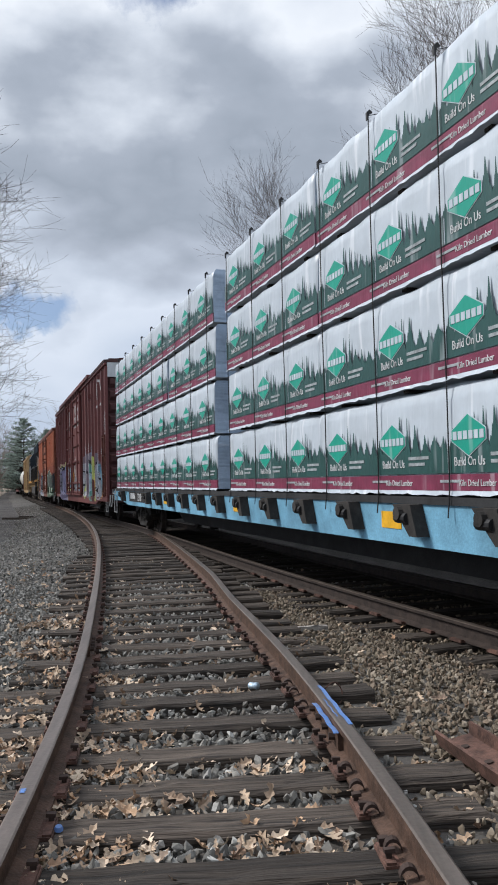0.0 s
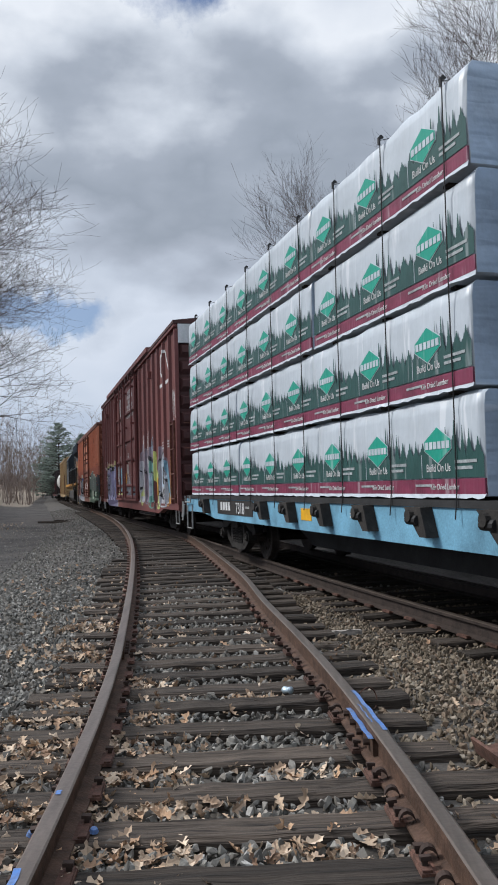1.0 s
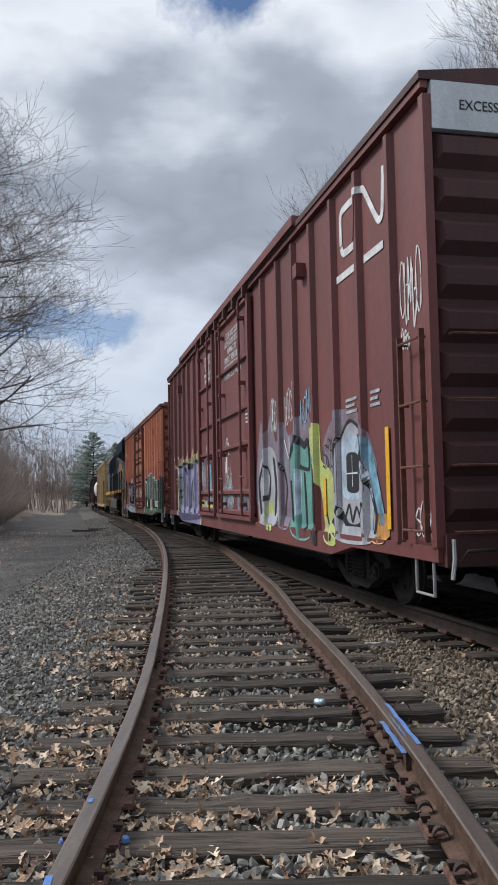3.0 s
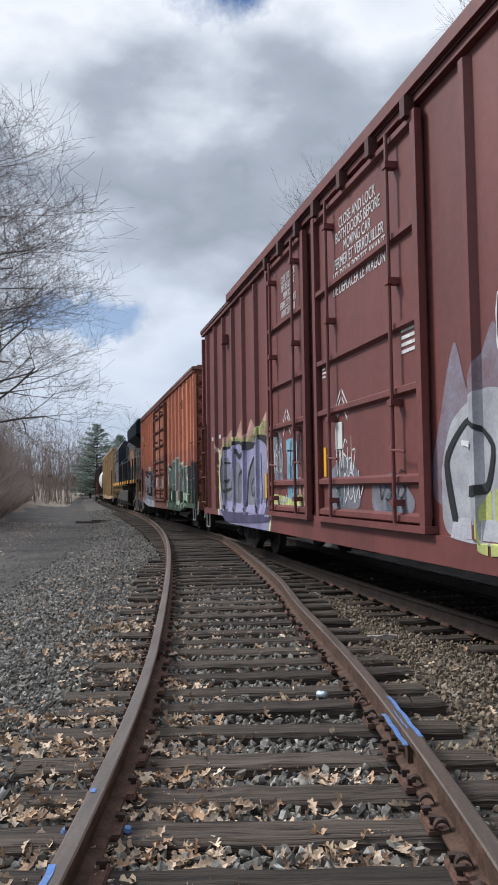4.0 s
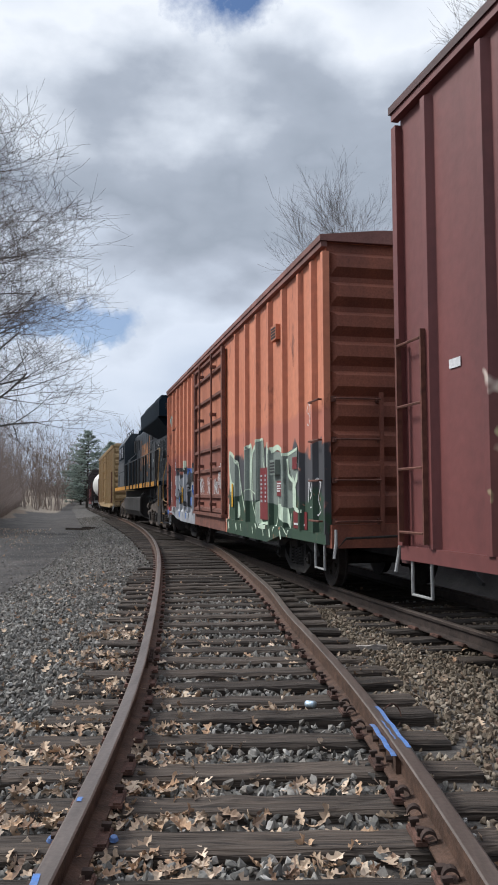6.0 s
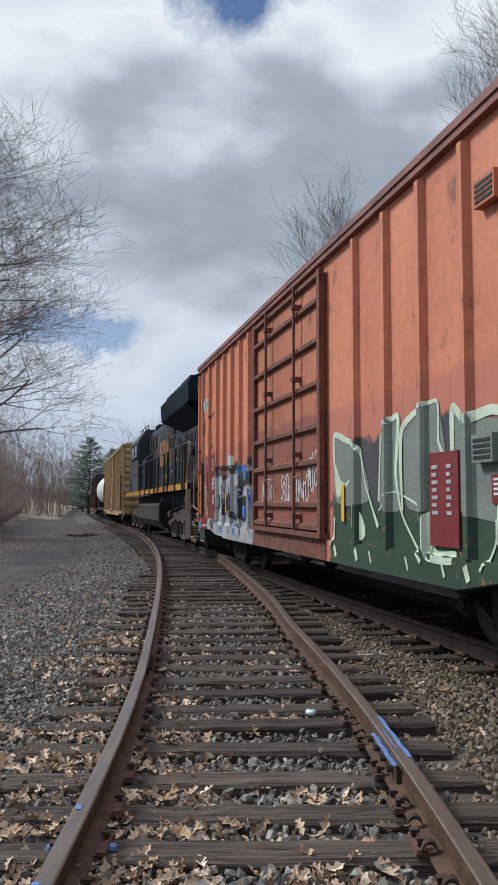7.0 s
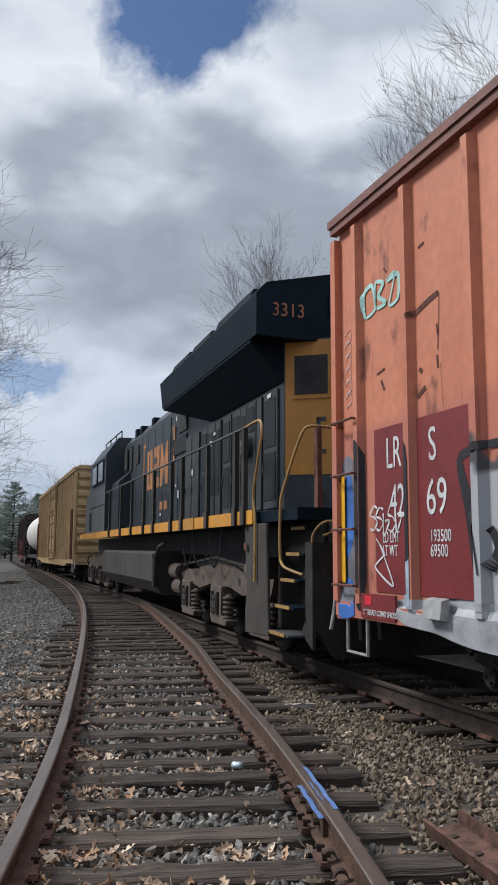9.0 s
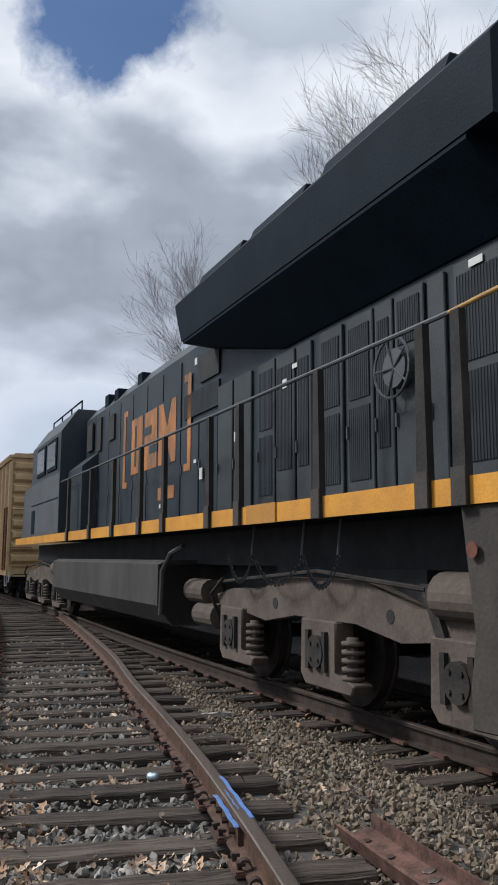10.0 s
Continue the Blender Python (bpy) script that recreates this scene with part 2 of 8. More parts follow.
def ground_material():
    m = material("ground_mix", (0.09, 0.081, 0.072), 0.95, vary=0.5, scale=1.1, color2=(0.05, 0.045, 0.04), bump=1.0, bump_scale=26)
    nt = m.node_tree
    N, Lk = nt.nodes.new, nt.links.new
    b = nt.nodes["Principled BSDF"]
    gravel = b.inputs["Base Color"].links[0].from_socket
    at = N("ShaderNodeAttribute")
    at.attribute_name = "cover"
    sep = N("ShaderNodeSeparateColor")
    Lk(at.outputs["Color"], sep.inputs[0])
    tc = N("ShaderNodeTexCoord")

    def tone(scale, c0, c1, lo=0.35, hi=0.65):
        n = N("ShaderNodeTexNoise")
        n.inputs["Scale"].default_value, n.inputs["Detail"].default_value = scale, 8
        n.inputs["Roughness"].default_value = 0.7
        Lk(tc.outputs["Object"], n.inputs["Vector"])
        r = N("ShaderNodeValToRGB")
        r.color_ramp.elements[0].position, r.color_ramp.elements[0].color = lo, (*c0, 1)
        r.color_ramp.elements[1].position, r.color_ramp.elements[1].color = hi, (*c1, 1)
        Lk(n.outputs[0], r.inputs[0])
        return r.outputs[0], n.outputs[0]

    dirt, dn = tone(0.7, (0.018, 0.0165, 0.016), (0.072, 0.063, 0.057), 0.38, 0.66)
    litter, _ = tone(9.0, (0.06, 0.042, 0.03), (0.19, 0.135, 0.095))
    grass, _ = tone(2.0, (0.14, 0.115, 0.085), (0.25, 0.205, 0.16))
    last = gravel
    for k, col in ((0, dirt), (1, litter), (2, grass)):
        mr = N("ShaderNodeMath")
        mr.operation = "MULTIPLY_ADD"
        Lk(dn, mr.inputs[0])
        mr.inputs[1].default_value = 0.9
        mr.inputs[2].default_value = -0.45
        ad = N("ShaderNodeMath")
        ad.operation = "ADD"
        Lk(mr.outputs[0], ad.inputs[0]), Lk(sep.outputs[k], ad.inputs[1])
        st = N("ShaderNodeMapRange")
        st.inputs[1].default_value, st.inputs[2].default_value = 0.4, 0.6
        Lk(ad.outputs[0], st.inputs[0])
        mx = N("ShaderNodeMix")
        mx.data_type = "RGBA"
        Lk(st.outputs[0], mx.inputs[0]), Lk(last, mx.inputs[6]), Lk(col, mx.inputs[7])
        last = mx.outputs[2]
    Lk(last, b.inputs["Base Color"])
    return m


def build_ground():
    us = [-900, -400, -200, -110, -70, -50, -38, -30, -24] + [-20 + 0.5 * k for k in range(28)] + [-6 + 0.25 * k for k in range(65)] + [11, 12.5, 14, 17, 22, 30, 45, 70, 120, 220, 450, 900]
    ys = [-300, -120, -60, -30, -15, -8, -4] + [-2 + 0.25 * k for k in range(105)] + [24.5 + 0.6 * k for k in range(70)] + [68, 72, 77, 83, 90, 100, 112, 126, 145, 170, 210, 280, 420, 700, 1500, 3000]
    verts, cover = [], []
    for y in ys:
        for u in us:
            x = near_x(min(y, 140)) + u
            verts.append((x, y, ground_z(x, y)))
            edge = 3.2 + 0.5 * noise.noise((y * 0.35, 1.0, 0.0))
            dirt = smooth01(edge, edge + 0.6, -u)
            lit = smooth01(8.2, 10.0, -u + 1.2 * noise.noise((y * 0.1, 7.0, 0.0))) * smooth01(14, 26, y)
            w = x - train_x(min(y, 140))
            lit = max(lit, smooth01(6.0, 8.0, w))
            # dark soil on the added bank stands in for the blackness below the cars
            dirt = max(dirt, smooth01(1.4, 2.2, w))
            cover.append((dirt * (1 - lit), lit * 0.9, smooth01(75, 110, y) * smooth01(4.0, 6.0, -u) * 0.7, 1.0))
    nu = len(us)
    faces = [(j * nu + i, j * nu + i + 1, (j + 1) * nu + i + 1, (j + 1) * nu + i) for j in range(len(ys) - 1) for i in range(nu - 1)]
    me = bpy.data.meshes.new("ground")
    me.from_pydata(verts, [], faces)
    ca = me.color_attributes.new("cover", "FLOAT_COLOR", "POINT")
    ca.data.foreach_set("color", np.array(cover, dtype=np.float32).ravel())
    me.materials.append(ground_material())
    me.polygons.foreach_set("use_smooth", [True] * len(me.polygons))
    tagged(new("ground", me), "grey ballast, packed dirt road and leaf litter beside the tracks", "ground", kind="structure")


build_ground()


# ================= rails =================
M_PLATE = material("rusty_plate", (0.12, 0.062, 0.046), 0.85, 0.1, 0.4, 12, bump=0.3, bump_scale=70, rand=0.25)
M_SPIKE = material("dark_rust", (0.055, 0.035, 0.028), 0.85, 0.2, 0.3, 20)
M_PAINT = material("blue_marking_paint", (0.06, 0.16, 0.42), 0.65, vary=0.5, scale=26, color2=(0.12, 0.17, 0.30))
# rusty rail again, darkened for the shade below the train
M_RAIL_DARK = material("train_shaded_rail", (0.05, 0.036, 0.03), 0.7, 0.3, 0.35, 9, bump=0.3, bump_scale=60)

track = tagged(new("railway_track"), "rusty railway side track on weathered wooden ties", "railway track", kind="structure")
main = tagged(new("main_track"), "railway main track with shade-darkened rails and worn bright railheads", "railway track", kind="structure")
HG = 0.755
for off in (-HG, HG):
    sweep_rail("rail", near_x if off < 0 else lead_x, off, -4, 58 if off < 0 else 24.0, track)
    sweep_rail("rail", train_x, off, -60, 135, main, fz=main_z, mats=[M_RAIL_DARK, M_RAILTOP])


def heading(fx, y):
    return math.degrees(-math.atan((fx(y + 0.05) - fx(y - 0.05)) / 0.1))


def beside(fx, y, off):
    """The point off metres right of the centre line, square to it."""
    a = radians(heading(fx, y))
    return fx(y) + off * math.cos(a), y + off * math.sin(a)


def tie_mesh(seed, half=1.28, name="tie"):
    """A split and rounded old wooden tie, sawn uneven along its edges."""
    rng = random.Random(seed)
    bm = bmesh.new()
    n = 16
    rings = []
    for i in range(n + 1):
        x = -half + 2 * half * i / n
        w = 0.112 + rng.uniform(-0.006, 0.006)
        top = rng.uniform(-0.008, 0.004)
        c = 0.018 + rng.uniform(-0.006, 0.012)
        e = rng.uniform(-0.025, 0.025) if i in (0, n) else 0.0
        rings.append([bm.verts.new((x + e, yy + rng.uniform(-0.004, 0.004), zz)) for yy, zz in
                      ((-w, -0.17), (-w, top - c), (-w + c, top), (-0.03, top + rng.uniform(-0.012, 0.002)), (0.03, top - rng.uniform(-0.002, 0.014)), (w - c, top), (w, top - c), (w, -0.17))])
    for a, b in zip(rings, rings[1:]):
        for j in range(8):
            bm.faces.new((a[j], a[(j + 1) % 8], b[(j + 1) % 8], b[j]))
    bm.faces.new(rings[0]), bm.faces.new(rings[-1][::-1])
    bmesh.ops.recalc_face_normals(bm, faces=bm.faces)
    me = bpy.data.meshes.new(name)
    bm.to_mesh(me)
    bm.free()
    me.materials.append(M_TIE)
    return me


TIE_Y = [1.95, 2.5, 3.1, 3.545, 4.0, 4.47, 5.03, 5.515, 5.97, 6.475, 6.98, 7.47, 7.91, 8.41, 8.975, 9.5, 10.08, 10.62]
while TIE_Y[-1] < 56.5:
    TIE_Y.append(TIE_Y[-1] + 0.54 + random.uniform(-0.035, 0.035))


def build_ties():
    rng = random.Random(4)
    plain = [tie_mesh(k) for k in range(8)]
    long_ = [tie_mesh(20 + k, 1.95) for k in range(4)]
    bm = bmesh.new()
    block(bm, -0.12, 0.12, -0.095, 0.095, 0.0, 0.016)
    block(bm, -0.115, -0.078, -0.09, 0.09, 0.016, 0.026)
    block(bm, 0.078, 0.115, -0.09, 0.09, 0.016, 0.026)
    plate = bpy.data.meshes.new("tie_plate")
    bm.to_mesh(plate), bm.free()
    plate.materials.append(M_PLATE)
    bm = bmesh.new()
    block(bm, -0.011, 0.011, -0.008, 0.008, 0.0, 0.045)
    block(bm, -0.017, 0.024, -0.015, 0.015, 0.045, 0.06)
    spike = bpy.data.meshes.new("spike")
    bm.to_mesh(spike), bm.free()
    spike.materials.append(M_SPIKE)
    for k, y in enumerate(TIE_Y):
        joined = y > 17.5
        h = heading(near_x, y)
        if joined:
            gap = train_x(y) - near_x(y)
            ob = new("tie", long_[k % 4])
            ob.matrix_basis = pose(near_x(y) + gap / 2, y, rng.uniform(-0.01, 0.008), 0, 0, h + rng.uniform(-0.5, 0.5))
        else:
            ob = new("tie", plain[k % 8])
            ob.matrix_basis = pose(near_x(y) + rng.uniform(-0.06, 0.06), y, rng.uniform(-0.012, 0.006), 0, rng.uniform(-0.3, 0.3), h + rng.uniform(-1.2, 1.2))
        ob.parent = track
        if y < 24:
            for off in (-HG, HG):
                px, py = beside(near_x if off < 0 else lead_x, y, off)
                p = new("tie_plate", plate)
                p.parent, p.matrix_basis = track, pose(px, py, 0.0, 0, 0, h)
                if y < 11:
                    for sx, sy in ((-0.095, 0.055), (-0.095, -0.05), (0.095, 0.05)):
                        q = new("spike", spike)
                        a = radians(h)
                        q.parent = track
                        q.matrix_basis = pose(px + sx * math.cos(a) - sy * math.sin(a), py + sx * math.sin(a) + sy * math.cos(a), 0.0, rng.uniform(-8, 8), rng.uniform(-8, 8), h + (0 if sx < 0 else 180))
    y = 0.9
    k = 0
    while y < 120:
        if y < 17.5 or y > 57:
            ob = new("tie", plain[(k * 3) % 8])
            h = heading(train_x, y)
            ob.matrix_basis = pose(train_x(y) + rng.uniform(-0.12, 0.12), y, main_z(y) + rng.uniform(-0.02, 0.0), 0, 0, h + rng.uniform(-1.5, 1.5))
            ob.parent = main
            if y < 14:
                px, py = beside(train_x, y, -HG)
                p = new("tie_plate", plate)
                p.parent, p.matrix_basis = main, pose(px, py, main_z(y), 0, 0, h)
        y += 0.53 + rng.uniform(-0.04, 0.04)
        k += 1


build_ties()


def build_track_hardware():
    # joint bars with bolts on the right-hand rail, and the blue paint marks
    def bar(y0, y1, off, side, name="joint_bar"):
        bm = bmesh.new()
        n = 6
        for i in range(n):
            a, b = y0 + (y1 - y0) * i / n, y0 + (y1 - y0) * (i + 1) / n
            xa, ya = beside(near_x, a, off + side * 0.022)
            xb, yb = beside(near_x, b, off + side * 0.022)
            v = []
            for (x, y) in ((xa, ya), (xb, yb)):
                for dx, z in ((-0.014, 0.03), (0.014, 0.03), (0.016, 0.125), (-0.014, 0.125)):
                    v.append(bm.verts.new((x + dx, y, z)))
            for q in ((0, 1, 5, 4), (1, 2, 6, 5), (2, 3, 7, 6), (3, 0, 4, 7), (0, 3, 2, 1), (4, 5, 6, 7)):
                bm.faces.new([v[k] for k in q])
        ob = part(name, bm, M_RAIL, track, "rusty joint bar bolted to the rail")
        for i in range(4):
            y = y0 + (y1 - y0) * (i + 0.5) / 4
            x, yy = beside(near_x, y, off + side * 0.05)
            b2 = bmesh.new()
            bmesh.ops.create_cone(b2, cap_ends=True, segments=6, radius1=0.02, radius2=0.02, depth=0.035, matrix=pose(x, yy, 0.078, 0, 90, 0))
            part("bolt", b2, M_SPIKE, ob)
    bar(4.24, 4.95, HG, -1), bar(4.24, 4.95, HG, 1)
    bar(6.95, 7.5, -HG, -1), bar(6.95, 7.5, -HG, 1)

    def paint(y0, y1, off, w, z, name="paint_mark"):
        bm = bmesh.new()
        rows = []
        for i in range(9):
            y = y0 + (y1 - y0) * i / 8
            e = 0.004 * math.sin(i * 2.1)
            a, b = beside(near_x, y, off - w / 2 + e), beside(near_x, y, off + w / 2 + e)
            rows.append((bm.verts.new((*a, z)), bm.verts.new((*b, z))))
        for p, q in zip(rows, rows[1:]):
            bm.faces.new((p[0], p[1], q[1], q[0]))
        part(name, bm, M_PAINT, track, "bright blue spray paint on the rail")
    paint(4.2, 4.78, HG - 0.052, 0.028, 0.131)
    paint(4.2, 5.0, HG + 0.024, 0.024, RAIL + 0.003)
    paint(4.35, 4.7, HG - 0.012, 0.008, RAIL + 0.002)
    paint(2.3, 2.86, -HG - 0.022, 0.026, RAIL + 0.003)
    paint(3.53, 3.58, -HG - 0.014, 0.022, RAIL + 0.003)
    for yy in (3.53,):
        for off in (-HG - 0.125, -HG + 0.135):
            x, y = beside(near_x, yy, off)
            bm = bmesh.new()
            bmesh.ops.create_cone(bm, cap_ends=True, segments=10, radius1=0.021, radius2=0.014, depth=0.016, matrix=pose(x, y, 0.02, 14, 8, 0))
            part("painted_spike_head", bm, M_PAINT, track, "spike head sprayed blue")
    # rail anchors: clips hooked under the near right rail
    for y in (2.35, 2.62, 2.9, 3.12, 3.45, 3.72, 3.95, 5.1, 5.4, 5.62):
        x, yy = beside(near_x, y, HG - 0.085)
        bm = bmesh.new()
        for k in range(7):
            a = math.pi * (0.1 + 0.8 * k / 6)
            b = math.pi * (0.1 + 0.8 * (k + 1) / 6)
            p0, p1 = (x - 0.035 * math.cos(a) + 0.02, 0.02 + 0.045 * math.sin(a)), (x - 0.035 * math.cos(b) + 0.02, 0.02 + 0.045 * math.sin(b))
            v = [bm.verts.new((p[0], yy + d, p[1] + e)) for p in (p0, p1) for d in (-0.018, 0.018) for e in (-0.007, 0.007)]
            for q in ((0, 1, 3, 2), (4, 6, 7, 5), (0, 4, 5, 1), (2, 3, 7, 6), (0, 2, 6, 4), (1, 5, 7, 3)):
                bm.faces.new([v[i] for i in q])
        part("rail_anchor", bm, M_SPIKE, track)


build_track_hardware()


# ================= ballast stones and leaves =================
def scatter(name, spots, shapes, mat, label, category):
    """Many small solid pieces in one mesh. spots: x, y, z, size, three angles, shape."""
    V, F, off = [], [], 0
    for x, y, z, s, a, b, c, k in spots:
        v, f = shapes[k]
        m = np.array(Euler((a, b, c)).to_matrix())
        V.append(v @ m.T * s + (x, y, z))
        F.append(f + off)
        off += len(v)
    V, F = np.concatenate(V), np.concatenate(F)
    me = bpy.data.meshes.new(name)
    me.vertices.add(len(V)), me.loops.add(F.size), me.polygons.add(len(F))
    me.vertices.foreach_set("co", V.astype(np.float32).ravel())
    me.loops.foreach_set("vertex_index", F.astype(np.int32).ravel())
    me.polygons.foreach_set("loop_start", np.arange(0, F.size, F.shape[1], dtype=np.int32))
    me.update(calc_edges=True)
    me.polygons.foreach_set("use_smooth", [False] * len(F))
    me.materials.append(mat)
    return tagged(new(name, me), label, category, kind="stuff")


def island_material(name, colors, rough, bump=0.3, bump_scale=80, spec=0.3, translucent=False):
    m = bpy.data.materials.new(name)
    m.use_nodes = True
    nt = m.node_tree
    N, Lk = nt.nodes.new, nt.links.new
    b = nt.nodes["Principled BSDF"]
    b.inputs["Roughness"].default_value, b.inputs["Specular IOR Level"].default_value = rough, spec
    g = N("ShaderNodeNewGeometry")
    r = N("ShaderNodeValToRGB")
    e = r.color_ramp.elements
    e[0].color, e[1].color = (*colors[0], 1), (*colors[-1], 1)
    for i, c in enumerate(colors[1:-1], 1):
        e.new(i / (len(colors) - 1)).color = (*c, 1)
    Lk(g.outputs["Random Per Island"], r.inputs[0])
    tc, n = N("ShaderNodeTexCoord"), N("ShaderNodeTexNoise")
    n.inputs["Scale"].default_value, n.inputs["Detail"].default_value = bump_scale, 3
    Lk(tc.outputs["Object"], n.inputs["Vector"])
    mr = N("ShaderNodeMapRange")
    mr.inputs[3].default_value, mr.inputs[4].default_value = 0.7, 1.25
    Lk(n.outputs[0], mr.inputs[0])
    mx = N("ShaderNodeMix")
    mx.data_type, mx.blend_type = "RGBA", "MULTIPLY"
    mx.inputs[0].default_value = 1.0
    Lk(r.outputs[0], mx.inputs[6]), Lk(mr.outputs[0], mx.inputs[7])
    Lk(mx.outputs[2], b.inputs["Base Color"])
    bp = N("ShaderNodeBump")
    bp.inputs["Strength"].default_value, bp.inputs["Distance"].default_value = bump, 0.01
    Lk(n.outputs[0], bp.inputs["Height"]), Lk(bp.outputs[0], b.inputs["Normal"])
    return m


M_STONE = island_material("ballast_stone", [(0.05, 0.048, 0.045), (0.17, 0.164, 0.15), (0.10, 0.094, 0.083), (0.255, 0.245, 0.222), (0.14, 0.122, 0.102), (0.39, 0.378, 0.35)], 0.9)
M_STONE_B = island_material("brown_ballast_stone", [(0.072, 0.057, 0.043), (0.185, 0.15, 0.109), (0.125, 0.096, 0.068), (0.24, 0.20, 0.15), (0.165, 0.115, 0.08), (0.31, 0.27, 0.215)], 0.95)
M_LEAF = island_material("dry_oak_leaf", [(0.26, 0.18, 0.125), (0.54, 0.41, 0.29), (0.38, 0.27, 0.185), (0.62, 0.50, 0.38), (0.16, 0.10, 0.07), (0.48, 0.31, 0.19), (0.30, 0.22, 0.155), (0.57, 0.45, 0.33)], 0.75, 0.2, 60)


def stone_shapes(n, seed, points):
    """Broken stones: the hull of a few random points, squashed."""
    rng = np.random.RandomState(seed)
    out = []
    for _ in range(n):
        bm = bmesh.new()
        for p in rng.normal(size=(points, 3)):
            p = p / np.linalg.norm(p) * rng.uniform(0.38, 0.56)
            bm.verts.new(p * (1.15, 0.85, 0.62))
        bmesh.ops.convex_hull(bm, input=bm.verts)
        bmesh.ops.delete(bm, geom=[v for v in bm.verts if not v.link_faces], context="VERTS")
        bmesh.ops.triangulate(bm, faces=bm.faces)
        bm.verts.index_update()
        out.append((np.array([v.co for v in bm.verts]), np.array([[v.index for v in f.verts] for f in bm.faces])))
        bm.free()
    return out


def build_stones():
    rng = np.random.RandomState(3)
    rich, plain = stone_shapes(14, 1, 11), stone_shapes(10, 2, 7)
    near, brown, far = [], [], []

    def add(lst, x, y, s, nsh, lift=0.0):
        lst.append((x, y, ground_z(x, y) + 0.012 + lift, s, *rng.uniform(0, 6.28, 3), rng.randint(nsh)))

    # in front: densest at the camera
    while len(near) + len(brown) < 47000:
        y = 2.0 + 10.5 * rng.uniform() ** 1.25
        u = rng.uniform(-3.6, 3.9)
        x = near_x(y) + u
        w = x - train_x(y)
        if w > 0.7:
            continue
        s = rng.uniform(0.03, 0.075) if u > -1.5 else rng.uniform(0.03, 0.072)
        if abs(abs(u) - HG) < 0.09:
            continue
        if abs(u) < 1.25 and min(abs(y - q) for q in TIE_Y[:24]) < 0.105 and rng.uniform() < 0.9:
            continue
        if u > 1.0:
            add(brown, x, y, s * 0.9, 14, rng.uniform(-0.02, 0.022))
        elif abs(u) < 0.68:
            add(near, x, y, s, 14, rng.uniform(-0.015, 0.035))
        else:
            add(near, x, y, s, 14, rng.uniform(-0.02, 0.02))
    while len(far) < 34000:
        y = 12 + 58 * rng.uniform() ** 1.8
        u = rng.uniform(-3.6, 4.0)
        x = near_x(y) + u
        if x - train_x(y) > 0.6:
            continue
        add(far, x, y, rng.uniform(0.035, 0.085), 10, rng.uniform(-0.02, 0.012))
    # loose gravel on the dirt road
    for _ in range(24000):
        y = 5 + 38 * rng.uniform() ** 1.4
        u = -3.2 - 7.5 * rng.uniform() ** 2.2
        add(far, near_x(y) + u, y, rng.uniform(0.012, 0.055) * (1.5 if rng.uniform() < 0.06 else 1.0), 10, -0.012)
    scatter("ballast_stones", near, rich, M_STONE, "loose grey crushed stone ballast between the ties", "ballast")
    scatter("ballast_stones", brown, rich, M_STONE_B, "brown-grey crushed stone ballast between the two tracks", "ballast")
    scatter("ballast_stones", far, plain, M_STONE, "grey crushed stone ballast along the track", "ballast")


build_stones()


def leaf_shapes(n, seed):
    """Dry oak leaves: a midrib with lobed halves, folded along it, curled and twisted."""
    rng = np.random.RandomState(seed)
    out = []
    for _ in range(n):
        k, lobes, phase = 11, rng.uniform(2.2, 3.4), rng.uniform(0, 6.28)
        wide, fold, curl, twist = rng.uniform(0.26, 0.38), rng.uniform(0.1, 0.7), rng.uniform(-0.5, 1.1), rng.uniform(-1.2, 1.2)
        v = []
        for i in range(k):
            t = i / (k - 1)
            env = math.sin(math.pi * min(1.0, 0.08 + 0.92 * t) ** 0.85) ** 0.7 if i < k - 1 else 0.02
            y0 = 0.06 * math.sin(3 * t + phase)
            for side in (0, 1, -1):
                lobe = 0.62 + 0.38 * math.sin(2 * math.pi * lobes * t + phase + 0.5 * side)
                w = side * wide * env * lobe * rng.uniform(0.85, 1.12)
                x = t - 0.5 + (0.05 * abs(side) * rng.uniform(0, 1))
                a = twist * (t - 0.5)
                v.append((x, y0 + w * math.cos(a), fold * abs(w) + w * math.sin(a) + curl * (t - 0.5) ** 2 + rng.uniform(-0.02, 0.02)))
        f = []
        for i in range(k - 1):
            m, l, r = 3 * i, 3 * i + 1, 3 * i + 2
            f += [(m, m + 3, l), (m + 3, l + 3, l), (m, r, m + 3), (m + 3, r, r + 3)]
        out.append((np.array(v), np.array(f)))
    return out


